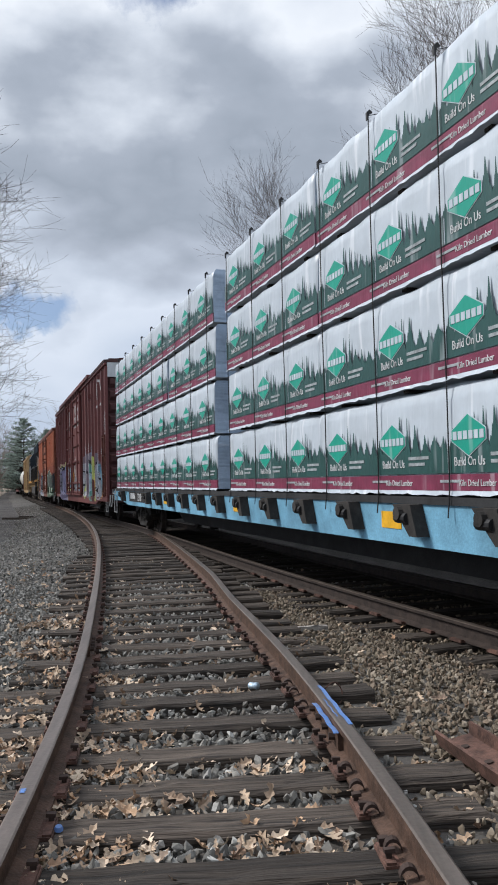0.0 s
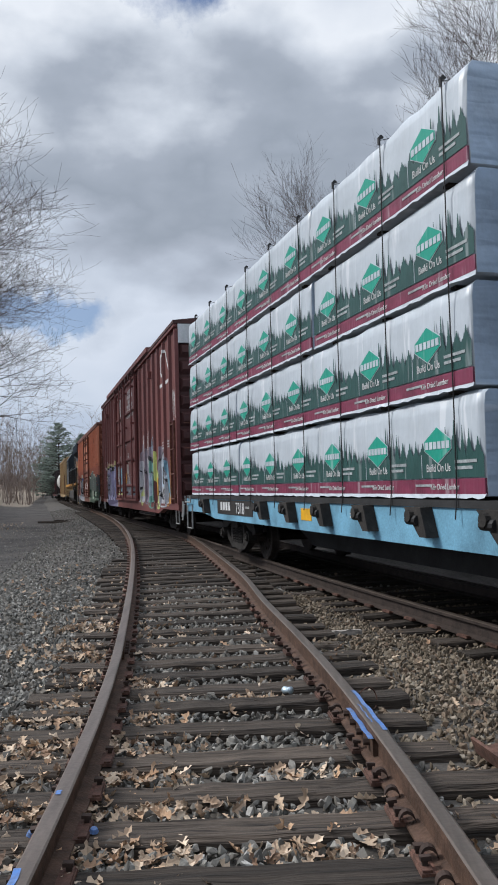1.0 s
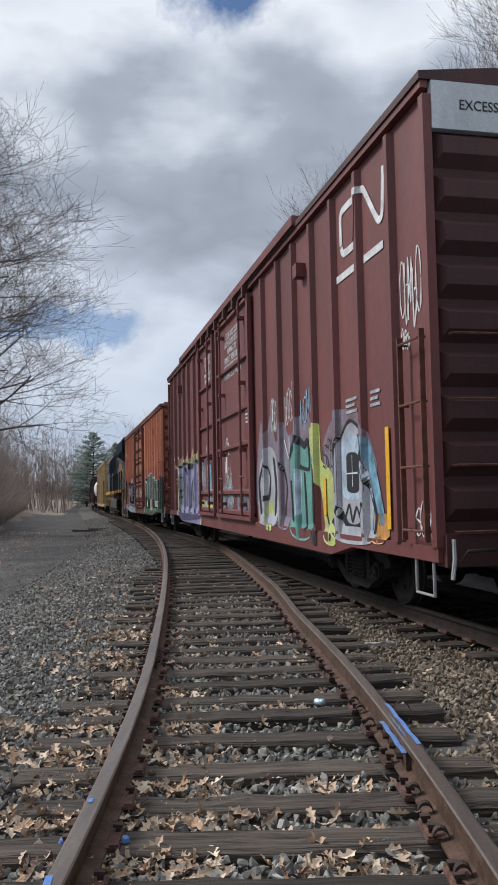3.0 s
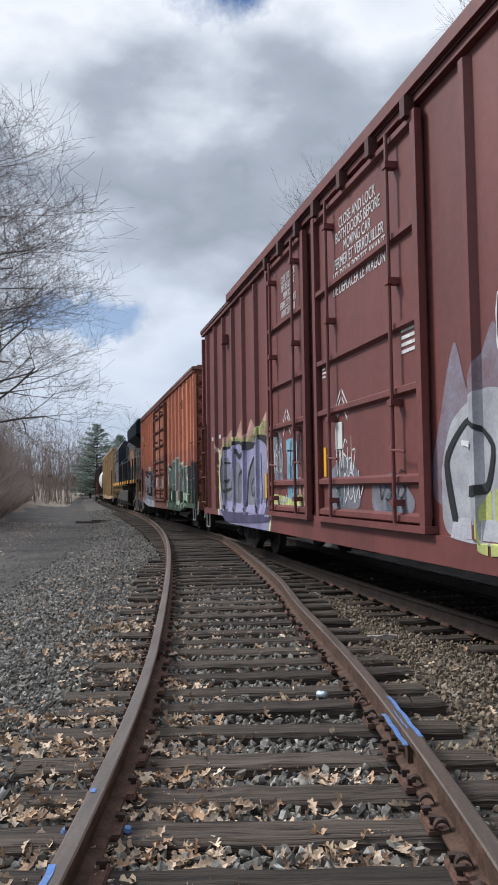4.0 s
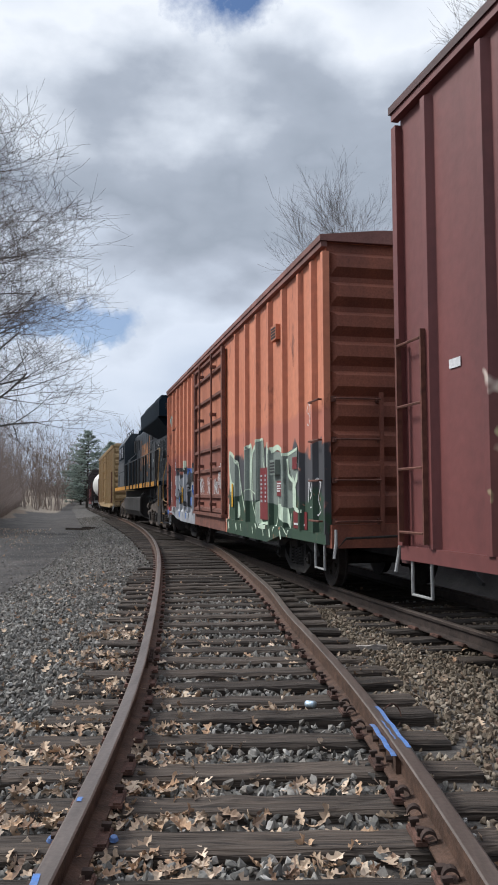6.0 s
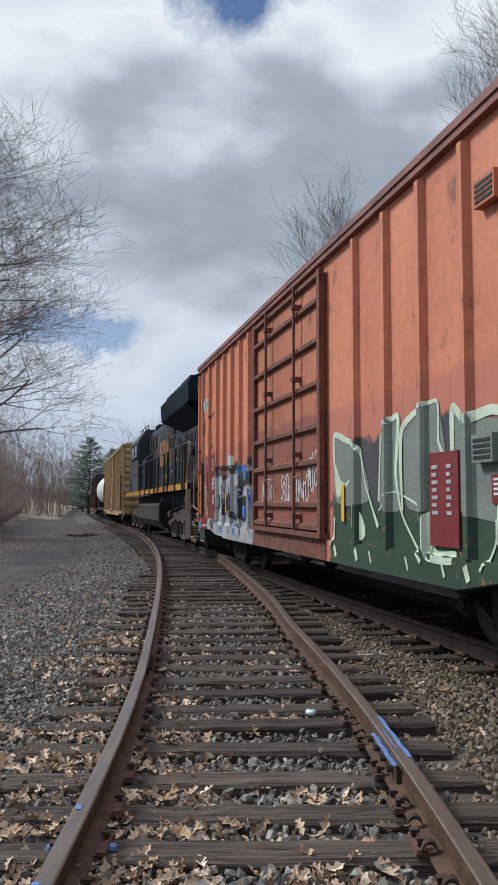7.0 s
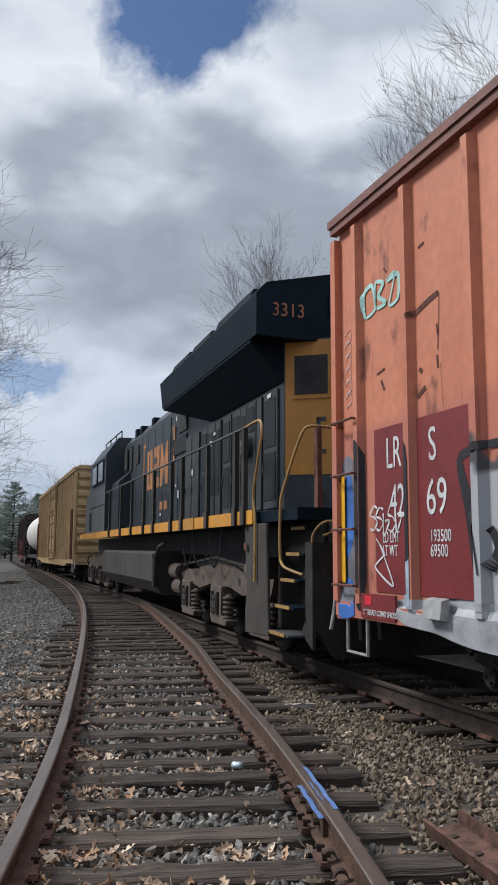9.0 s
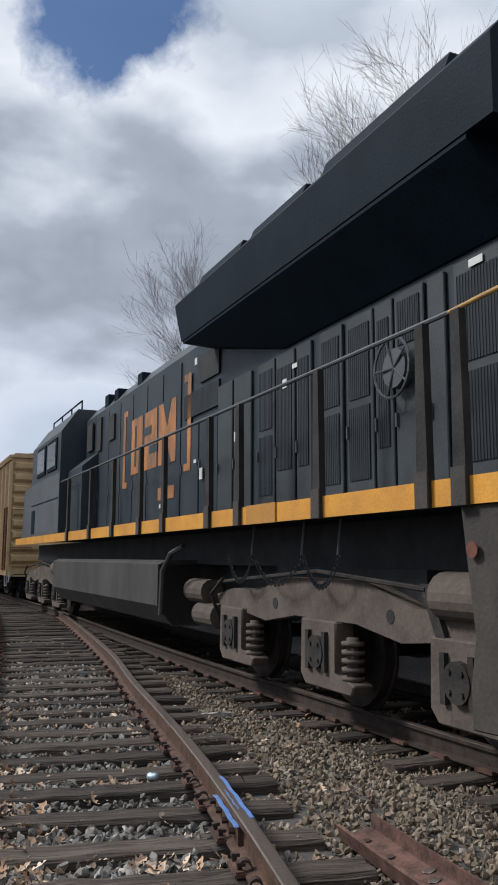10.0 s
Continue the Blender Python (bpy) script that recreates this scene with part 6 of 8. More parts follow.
    # blue patch on the narrow door
    flat = lambda y, z: -1.46 - 0.045
    spray_fill(car, mid, flat, [(13.05, 2.1), (12.4, 2.06), (12.42, 1.2), (12.95, 1.22), (12.9, 1.7)], M_SP_SKY, 0.006)
    for pts, m in (([(13.85, 2.3), (13.3, 2.2), (13.2, 1.5), (13.7, 1.4)], M_SP_GREY), ([(13.8, 1.25), (12.9, 1.2), (12.1, 1.24), (12.0, 1.06), (13.8, 1.06)], M_SP_LIME), ([(12.35, 1.5), (12.0, 1.45), (12.05, 1.1), (12.3, 1.1)], M_SP_PEACH),
                   ([(10.9, 1.5), (10.2, 1.75), (9.7, 1.5), (9.75, 1.1), (10.8, 1.1)], M_SP_GREY), ([(9.3, 1.4), (8.6, 1.5), (8.1, 1.2), (8.3, 1.05), (9.2, 1.05)], M_SP_GREY), ([(10.6, 1.35), (10.3, 1.45), (10.2, 1.15), (10.5, 1.12)], M_SP_PALE), ([(8.9, 1.25), (8.6, 1.3), (8.5, 1.08), (8.85, 1.06)], M_SP_SKY)):
        spray_fill(car, mid, flat, pts, m, 0.005)
    for k, (u, z, w_, h_) in enumerate(((13.5, 1.6, 0.5, 0.5), (12.2, 1.7, 0.3, 0.6), (9.9, 1.2, 0.7, 0.35), (8.7, 1.2, 0.7, 0.3), (13.3, 1.08, 0.6, 0.14))):
        scribble(car, u - mid, z, w_, h_, 50 + k, xd - 0.008, M_SP_INK if k % 2 else None, 12, 0.016)
    for u in (7.9, 8.9, 9.9, 11.0, 11.9, 12.9, 13.8):
        single("door_hanger", lambda bm: block(bm, -1.64, -1.52, u - mid - 0.06, u - mid + 0.06, 5.12, 5.33), M_ENDDARK, car)
    for pts in ([(12.95, 1.95), (12.5, 1.9), (12.75, 1.6), (12.45, 1.3)], [(12.7, 2.1), (12.8, 1.6), (12.65, 1.25)]):
        spray_line(car, mid, flat, pts, 0.018, M_SP_INK, 0.009)
    # the crowded piece by the near end: grey letters, a teal block, lime splashes and a silver head with a window
    teal = material("teal_spray", (0.13, 0.30, 0.26), 0.6, vary=0.35, scale=3, color2=(0.08, 0.19, 0.17))
    silver = material("silver_spray", (0.40, 0.41, 0.43), 0.5, vary=0.35, scale=2.5, color2=(0.24, 0.24, 0.27))
    lemon = material("lemon_spray", (0.46, 0.50, 0.14), 0.6, vary=0.4, scale=3, color2=(0.30, 0.33, 0.14))
    haze = material("grey_blue_spray_haze", (0.20, 0.19, 0.24), 0.65, vary=0.4, scale=2.5, color2=(0.14, 0.08, 0.09))
    amber = material("amber_spray", (0.52, 0.26, 0.07), 0.6, vary=0.3, scale=4)
    for lift, m, pts in (
            (0.004, haze, [(7.7, 1.2), (7.55, 2.1), (7.25, 2.7), (7.0, 2.2), (6.55, 2.75), (6.2, 2.25), (5.7, 2.55), (5.3, 2.3), (4.4, 2.65), (4.1, 2.1), (5.0, 1.0)]),
            (0.004, haze, [(3.6, 2.0), (3.3, 2.3), (2.9, 2.45), (2.4, 2.4), (2.0, 2.25), (1.6, 1.6), (2.5, 1.2), (3.4, 1.4)]),
            (0.006, silver, [(7.6, 1.4), (7.35, 1.95), (6.7, 2.2), (6.2, 2.0), (6.05, 0.92), (7.45, 0.9)]),
            (0.007, haze, [(6.05, 1.9), (5.75, 2.15), (5.4, 1.95), (5.3, 0.9), (6.0, 0.9)]),
            (0.007, teal, [(5.3, 1.95), (4.9, 2.15), (4.2, 2.0), (4.1, 0.8), (5.2, 0.8)]),
            (0.008, lemon, [(4.25, 2.3), (3.75, 2.35), (3.68, 1.85), (3.2, 1.62), (2.98, 0.77), (3.5, 0.77), (3.7, 1.4), (4.15, 1.9)]),
            (0.008, lemon, [(6.75, 1.25), (6.5, 1.3), (6.4, 0.8), (6.85, 0.8)]),
            (0.009, silver, [(3.05, 1.5), (2.75, 2.15), (2.3, 2.25), (1.95, 2.0), (1.65, 1.2), (1.75, 0.82), (3.0, 0.82)]),
            (0.010, M_SP_SKY, [(1.98, 2.05), (1.75, 1.9), (1.4, 1.1), (1.62, 1.05), (1.8, 1.5)]),
            (0.011, M_SP_PALE, [(2.8, 2.0), (2.5, 2.12), (2.1, 1.98), (2.08, 1.36), (2.78, 1.36)]),
            (0.012, M_SP_INK, [(2.62, 1.86), (2.2, 1.84), (2.2, 1.42), (2.62, 1.43)]),
            (0.010, amber, [(1.72, 1.14), (1.28, 1.14), (1.32, 0.86), (1.68, 0.84)]),
            (0.010, M_SP_INK, [(4.1, 1.7), (3.85, 1.75), (3.8, 0.75), (4.05, 0.75)]),
            (0.011, M_SP_PALE, [(5.05, 1.7), (4.65, 1.72), (4.7, 1.1), (5.0, 1.1)])):
        spray_fill(car, mid, skin, pts, m, lift)
    for pts, w, m in (([(7.3, 1.0), (7.45, 1.6), (7.0, 1.95), (6.6, 1.7), (6.7, 1.35), (7.0, 1.3)], 0.045, M_SP_INK), ([(6.35, 2.0), (6.2, 1.5), (6.3, 0.95), (5.9, 0.9)], 0.04, M_SP_INK), ([(5.75, 1.9), (5.5, 1.5), (5.65, 1.0)], 0.035, M_SP_INK),
                      ([(5.35, 1.95), (4.95, 2.25), (4.5, 2.1), (4.3, 2.15), (4.25, 1.75), (4.75, 1.8)], 0.05, M_SP_INK), ([(5.25, 1.6), (5.15, 0.85)], 0.04, M_SP_INK), ([(4.5, 1.7), (4.4, 0.82)], 0.03, M_SP_INK),
                      ([(2.9, 1.2), (2.6, 0.98), (2.2, 1.0), (1.9, 1.3)], 0.045, M_SP_INK), ([(2.95, 1.4), (2.9, 2.0), (2.5, 2.28), (2.05, 2.1), (1.9, 1.6), (1.65, 1.15), (1.75, 0.86)], 0.035, M_SP_INK),
                      ([(2.41, 1.85), (2.41, 1.43)], 0.012, M_LETTER), ([(2.62, 1.63), (2.2, 1.63)], 0.010, M_LETTER), ([(3.5, 1.2), (3.35, 0.95), (3.15, 1.05), (3.25, 0.75)], 0.022, M_SP_INK),
                      ([(2.7, 1.1), (2.55, 1.25), (2.45, 1.05), (2.3, 1.22), (2.15, 1.05)], 0.018, M_SP_INK), ([(7.15, 1.75), (6.85, 1.7)], 0.03, M_LETTER), ([(5.6, 2.25), (5.35, 1.95), (5.3, 2.3)], 0.02, M_LETTER), ([(1.95, 1.75), (1.75, 1.3), (1.8, 0.95)], 0.03, M_SP_PALE)):
        spray_line(car, mid, skin, pts, w, m, 0.016)
    scribble(car, 4.4 - mid, 2.45, 0.5, 0.5, 31, x - 0.004, M_SP_SKY, 9, 0.022)
    scribble(car, 3.3 - mid, 1.75, 0.5, 0.4, 32, x - 0.016, M_SP_INK, 9, 0.016)
    for y in (4.35, 17.9):
        single("roof_hook", lambda bm: block(bm, -1.6, -1.462, y - mid - 0.1, y - mid + 0.1, 4.55, 4.75), M_CAR1, car)


def build_second_boxcar():
    a, b = 23.2, 40.2
    mid = (a + b) / 2
    ribs = [23.75, 24.4, 25.3, 26.2, 27.1, 28.0, 28.95, 34.6, 35.4, 36.2, 37.0, 37.8, 38.75, 39.68]
    car = boxcar(a, b, 0.74, 4.79, M_CAR2, ribs, 5.6, "faded orange boxcar with a rusty door and graffiti",
                 doors=[(30.15, 33.95, (0.28, 0.72), (0.0, 0.09, 0.26, 0.4, 0.57, 0.74, 0.9, 1.0))], rib_w=0.105, door_mat=M_DOOR2, chord_mat=M_CHORD, end_mat=M_END2, stiles=False, iron=M_RUSTIRON)
    x, xd = -1.468, -1.511
    # the green and mint piece
    skin = car_skin(ribs, mid, 0.105, 0.90)
    for pts in ([(29.8, 2.25), (29.3, 2.1), (28.9, 2.0), (28.6, 1.42), (29.75, 1.4)], [(28.2, 2.15), (27.75, 2.3), (27.65, 1.35), (28.3, 1.38)],
                [(27.6, 2.15), (26.85, 2.34), (26.65, 1.4), (27.55, 1.35)], [(26.55, 2.22), (26.1, 2.12), (25.3, 2.0), (24.9, 1.5), (25.0, 1.2), (26.5, 1.35)], [(25.3, 2.02), (24.45, 2.1), (24.5, 1.85), (24.85, 1.5), (25.2, 1.5)]):
        spray_fill(car, mid, skin, pts, M_SP_SAGE, 0.006)
    for pts in ([(25.8, 1.25), (25.2, 1.2), (25.05, 0.9), (25.3, 1.0), (25.75, 1.02)], [(27.1, 1.2), (26.95, 1.32), (26.9, 0.95), (26.5, 0.95), (26.5, 0.83), (27.05, 0.85)], [(29.1, 1.35), (28.95, 1.35), (28.7, 1.05), (28.9, 0.95)], [(29.8, 1.9), (29.5, 1.62), (29.2, 1.68), (29.7, 1.45)], [(24.95, 1.7), (24.75, 1.45), (24.75, 1.2), (24.95, 1.25)]):
        spray_fill(car, mid, skin, pts, M_SP_MINT, 0.009)
    for pts, w in (([(29.4, 1.6), (29.75, 1.75), (29.8, 2.25), (29.3, 2.15), (28.9, 2.05), (28.7, 1.6), (28.3, 1.08)], 0.034), ([(28.3, 1.4), (28.25, 1.9), (28.2, 2.15), (27.75, 2.3), (27.82, 1.7), (27.65, 1.25), (27.1, 0.78)], 0.034),
                   ([(27.65, 1.3), (27.65, 2.15), (26.85, 2.36), (26.8, 1.95), (26.55, 1.75), (26.52, 2.25), (26.3, 2.1)], 0.036), ([(26.2, 2.12), (25.8, 2.16), (25.3, 2.02), (24.9, 2.05), (24.45, 2.1), (24.5, 1.85), (24.85, 1.5), (24.8, 1.2), (24.3, 1.17)], 0.04),
                   ([(25.2, 1.95), (25.15, 1.7), (24.9, 1.6)], 0.025), ([(28.3, 1.3), (27.9, 1.5), (27.4, 1.4), (27.1, 1.3)], 0.016), ([(25.75, 1.4), (25.8, 1.05), (26.0, 0.8)], 0.022), ([(25.5, 1.0), (25.1, 0.8), (25.0, 1.15)], 0.02), ([(29.8, 1.2), (29.85, 0.8)], 0.02)):
        spray_line(car, mid, skin, pts, w, M_SP_MINT, 0.012)
    for r in (29.7, 28.95, 28.5, 27.5, 26.7, 26.25, 25.55):
        spray_line(car, mid, skin, [(r, 0.84), (r - 0.07, 0.70)], 0.035, M_SP_MINT, 0.008)
    # the grey piece with blue and thick black outlines
    for pts, m in (([(36.1, 1.7), (35.5, 1.68), (35.5, 1.15), (36.1, 1.17)], M_SP_GREY), ([(35.5, 2.1), (34.95, 2.06), (34.6, 1.85), (34.75, 1.72), (35.3, 1.74)], M_SP_BLUE), ([(34.58, 1.65), (34.32, 1.4), (34.2, 0.95), (34.42, 0.95)], M_SP_BLUE),
                   ([(37.4, 1.05), (37.2, 1.05), (37.12, 0.75), (37.35, 0.75)], M_SP_BLUE), ([(36.02, 1.0), (35.88, 1.0), (35.8, 0.74), (36.02, 0.74)], M_SP_BLUE), ([(36.75, 2.36), (36.4, 2.4), (36.35, 2.12), (36.7, 2.12)], M_SP_PALE), ([(36.3, 2.32), (36.1, 2.34), (36.1, 2.1), (36.3, 2.12)], M_SP_MINT),
                   ([(37.05, 1.45), (36.88, 1.4), (36.92, 1.12), (37.12, 1.15)], M_SP_INK), ([(35.4, 1.45), (35.0, 1.5), (34.92, 1.2), (35.1, 1.0), (35.4, 1.1)], M_SP_INK), ([(34.62, 1.76), (34.48, 1.7), (34.46, 1.5), (34.56, 1.55)], M_LETTER), ([(36.35, 1.55), (36.15, 1.55), (36.15, 1.2), (36.38, 1.25)], M_SP_INK)):
        spray_fill(car, mid, skin, pts, m, 0.007)
    for pts in ([(35.3, 1.3), (35.08, 1.32), (35.05, 1.12), (35.25, 1.1)], [(37.02, 1.32), (36.93, 1.3), (36.97, 1.16), (37.06, 1.18)], [(36.3, 1.45), (36.2, 1.44), (36.22, 1.3), (36.32, 1.3)]):
        spray_fill(car, mid, skin, pts, M_SP_BLUE, 0.011)
    for pts, w in (([(37.85, 1.2), (37.95, 1.7), (38.05, 2.1), (37.5, 2.15), (37.32, 1.9), (37.38, 1.5), (37.2, 1.2)], 0.06), ([(37.2, 2.1), (36.42, 2.1), (36.55, 1.7), (36.72, 1.3), (36.9, 1.4), (37.05, 1.7), (37.2, 1.8), (37.2, 2.1)], 0.075),
                   ([(36.35, 2.08), (36.0, 2.12), (35.7, 2.2), (35.35, 2.02), (35.3, 1.7), (35.6, 1.45)], 0.07), ([(36.2, 1.15), (35.8, 1.08), (35.45, 1.4), (35.2, 1.75), (34.85, 1.76), (34.6, 1.62)], 0.06), ([(37.7, 1.55), (37.62, 1.4), (37.72, 1.25)], 0.04),
                   ([(36.72, 1.2), (36.5, 0.98), (36.42, 0.74)], 0.02), ([(35.75, 1.1), (35.42, 0.95), (35.3, 0.74)], 0.03), ([(37.45, 1.1), (37.35, 0.75)], 0.02)):
        spray_line(car, mid, skin, pts, w, M_SP_INK, 0.014)
    lettering(car, "50R", 0.15, (x - 0.004, 34.85 - mid, 2.1), squeeze=0.7)
    # data panel with its lettering
    single("data_panel", lambda bm: block(bm, x - 0.003, x + 0.004, 37.85 - mid, 39.42 - mid, 1.02, 2.5), M_PANEL, car, "maroon panel with white car data")
    xp = x - 0.007
    lettering(car, "LR", 0.40, (xp, 39.2 - mid, 2.12), squeeze=0.62)
    lettering(car, "S", 0.40, (xp, 38.5 - mid, 2.12), squeeze=0.7)
    lettering(car, "42", 0.42, (xp, 39.14 - mid, 1.68), squeeze=0.62)
    lettering(car, "69", 0.42, (xp, 38.55 - mid, 1.68), squeeze=0.75)
    lettering(car, "LD LMT\nLT WT", 0.14, (xp, 39.28 - mid, 1.46), squeeze=0.62)
    lettering(car, "193500\n69500", 0.14, (xp, 38.5 - mid, 1.46), squeeze=0.72)
    single("small_panel", lambda bm: block(bm, x - 0.003, x + 0.004, 24.2 - mid, 24.9 - mid, 0.91, 1.16), M_PANEL, car, "red panel with small print")
    bars(car, (xp, 24.85 - mid, 0.99), 0.55, 0.06, 1)
    xp2 = x - 0.018
    single("data_panel", lambda bm: block(bm, xp2, x + 0.004, 26.4 - mid, 26.98 - mid, 0.98, 1.86), M_PANEL, car, "maroon panel with white car data")
    bars(car, (xp2 - 0.004, 26.92 - mid, 1.74), 0.13, 0.5, 7, M_DIMPRINT)
    bars(car, (xp2 - 0.004, 26.62 - mid, 1.74), 0.1, 0.5, 7, M_DIMPRINT)
    single("small_panel", lambda bm: block(bm, xp2, x + 0.004, 25.5 - mid, 25.82 - mid, 1.38, 1.62), M_PANEL, car, "maroon stencil panel")
    bars(car, (xp2 - 0.004, 25.78 - mid, 1.59), 0.24, 0.16, 4)
    single("small_panel", lambda bm: block(bm, xp2, x + 0.004, 24.65 - mid, 24.9 - mid, 1.78, 1.96), M_PANEL, car, "red square marking")
    for y, z, w, h, s in ((31.1, 1.35, 0.6, 0.45, 11), (32.0, 1.4, 0.5, 0.45, 12), (33.1, 1.35, 0.7, 0.5, 13), (30.55, 1.55, 0.5, 0.6, 14)):
        scribble(car, y - mid, z, w, h, s, xd - 0.004, width=0.022)
    M_CYAN = material("pale_cyan_spray", (0.35, 0.6, 0.55), 0.6, vary=0.2, scale=6)
    for pts in ([(39.56, 3.62), (39.58, 3.86), (39.42, 3.9), (39.36, 3.66)], [(39.34, 3.66), (39.35, 3.9), (39.2, 3.86), (39.3, 3.76), (39.16, 3.66)], [(39.14, 3.86), (38.98, 3.9), (39.1, 3.62), (38.94, 3.64), (38.93, 3.86)]):
        spray_line(car, mid, skin, pts, 0.02, M_CYAN, 0.010, True)
    faint = material("faint_chalk_tag", (0.52, 0.36, 0.32), 0.7, vary=0.3, scale=9)
    for k in range(6):
        spray_line(car, mid, skin, [(40.02, 3.55 - 0.13 * k), (39.9, 3.6 - 0.13 * k), (39.88, 3.5 - 0.13 * k), (40.0, 3.46 - 0.13 * k)], 0.010, faint, 0.008)
    scribble(car, 39.22 - mid, 1.55, 0.55, 0.26, 17, xp - 0.003, None, 15, 0.016)
    spray_line(car, mid, lambda q, z: xp, [(39.4, 1.5), (39.25, 1.36), (39.42, 1.24), (39.1, 1.08), (39.3, 1.4), (39.4, 1.5)], 0.009, M_LETTER, 0.004)
    # dents and scrapes through to the rust
    rusty = material("scraped_rust", (0.13, 0.045, 0.03), 0.85, vary=0.4, scale=14)
    for pts, w in (([(38.72, 3.40), (38.5, 3.46), (38.3, 3.5)], 0.022), ([(38.3, 3.5), (38.31, 3.3), (38.34, 3.0)], 0.008), ([(38.34, 3.24), (38.33, 3.14)], 0.024), ([(38.35, 2.98), (38.34, 2.86)], 0.022), ([(38.62, 2.92), (38.58, 2.88)], 0.02),
                   ([(38.66, 2.68), (38.52, 2.75)], 0.018), ([(39.36, 3.02), (39.2, 3.05)], 0.016), ([(39.28, 2.95), (39.22, 2.84)], 0.026), ([(39.2, 4.0), (39.14, 3.94)], 0.022), ([(38.6, 3.98), (38.5, 4.0)], 0.012), ([(38.3, 2.9), (38.28, 2.5)], 0.004),
                   ([(36.6, 3.4), (36.5, 3.3)], 0.02), ([(35.8, 2.9), (35.78, 2.7)], 0.018), ([(24.9, 3.6), (24.88, 3.3)], 0.01)):
        spray_line(car, mid, skin, pts, w, rusty, 0.005)
    # paint on the far corner and along the sill
    for pts, m, lift in (([(40.12, 2.2), (39.85, 2.22), (39.8, 0.92), (40.12, 0.92)], M_SP_GREY, 0.004), ([(40.1, 2.05), (39.9, 2.1), (39.84, 1.6), (40.0, 1.3), (40.1, 1.5)], M_SP_BLUE, 0.006), ([(40.12, 1.1), (39.9, 1.1), (39.75, 0.8), (40.1, 0.75)], M_SP_BLUE, 0.007),
                         ([(39.78, 2.35), (39.6, 2.3), (39.58, 0.95), (39.76, 0.95)], M_SP_INK, 0.006), ([(38.98, 2.3), (38.75, 2.25), (38.72, 1.35), (38.95, 1.4)], M_SP_INK, 0.008), ([(38.95, 1.4), (38.74, 1.35), (38.72, 0.95), (38.95, 0.95)], M_SP_PALE, 0.007),
                         ([(38.9, 0.98), (34.2, 1.02), (34.15, 0.66), (37.6, 0.66), (38.4, 0.74), (38.9, 0.78)], material("grey_sill_spray", (0.33, 0.34, 0.36), 0.6, vary=0.3, scale=2.5), 0.005)):
        spray_fill(car, mid, skin, pts, m, lift)
    low = single("small_panel", lambda bm: block(bm, -1.526, -1.50, 39.0 - mid, 39.62 - mid, 0.78, 1.0), M_PANEL, car, "maroon panel with small white print")
    lettering(car, '2" TREAD COND SHOES', 0.07, (-1.53, 39.57 - mid, 0.81), squeeze=0.8)
    single("red_marker", lambda bm: block(bm, -1.53, -1.524, 39.42 - mid, 39.54 - mid, 0.90, 0.98), material("red_reflector", (0.65, 0.03, 0.05), 0.3, vary=0.2, scale=9), low, "small red reflector")
    single("sill_pocket", lambda bm: prism(bm, [(-1.51, 0.84), (-1.60, 0.86), (-1.58, 1.0), (-1.51, 1.02)], "y", 38.2 - mid, 38.45 - mid), M_HANDLE, car, "grey hinged bracket on the sill")
    scribble(car, 23.98 - mid, 2.35, 0.35, 0.4, 18, x, None, 9, 0.012)
    for pts in ([(24.12, 1.3), (24.1, 1.62), (24.02, 1.45), (23.95, 1.63), (23.93, 1.32)], [(23.88, 1.6), (23.74, 1.58), (23.72, 1.42), (23.86, 1.32), (23.86, 1.6)], [(23.68, 1.62), (23.55, 1.55), (23.66, 1.35), (23.54, 1.2), (23.68, 1.12)], [(23.98, 1.22), (23.7, 1.24)]):
        spray_line(car, mid, skin, pts, 0.014, M_LETTER, 0.010)
    for y, z0, z1 in ((23.33, 1.02, 2.02), (27.2, 1.2, 1.6), (29.45, 1.15, 1.62), (34.6, 1.15, 1.68), (36.85, 1.15, 1.6), (40.06, 1.08, 2.12)):
        tape(car, y - mid, z0, z1, x - 0.016)
    for y, z in ((25.75, 4.0), (25.86, 1.84), (34.5, 1.85)):
        single("vent_box", lambda bm: block(bm, -1.55, -1.464, y - mid - 0.17, y - mid + 0.17, z - 0.12, z + 0.12), M_DOOR2 if z > 3 else M_SP_SAGE if y < 30 else M_BLACK, car, "small louvred vent box")
        for k in range(4):
            single("louvre", lambda bm: block(bm, -1.556, -1.549, y - mid - 0.14, y - mid + 0.14, z - 0.09 + 0.048 * k, z - 0.062 + 0.048 * k), M_BLACK, car)


build_first_boxcar()
build_second_boxcar()
ochre = boxcar(66.3, 86.5, 0.8, 4.72, M_CAR4, [66.3 + 0.9 * k for k in range(1, 22) if not 8 < k < 13], 7.0, "weathered ochre boxcar with rust streaks", doors=[(74.6, 78.0, (0.25, 0.75), (0.1, 0.3, 0.5, 0.7, 0.9))])
boxcar(105.5, 121.0, 0.8, 4.4, M_DARKCAR, [105.5 + 1.2 * k for k in range(1, 13)], 5.5, "dark freight car with red graffiti")


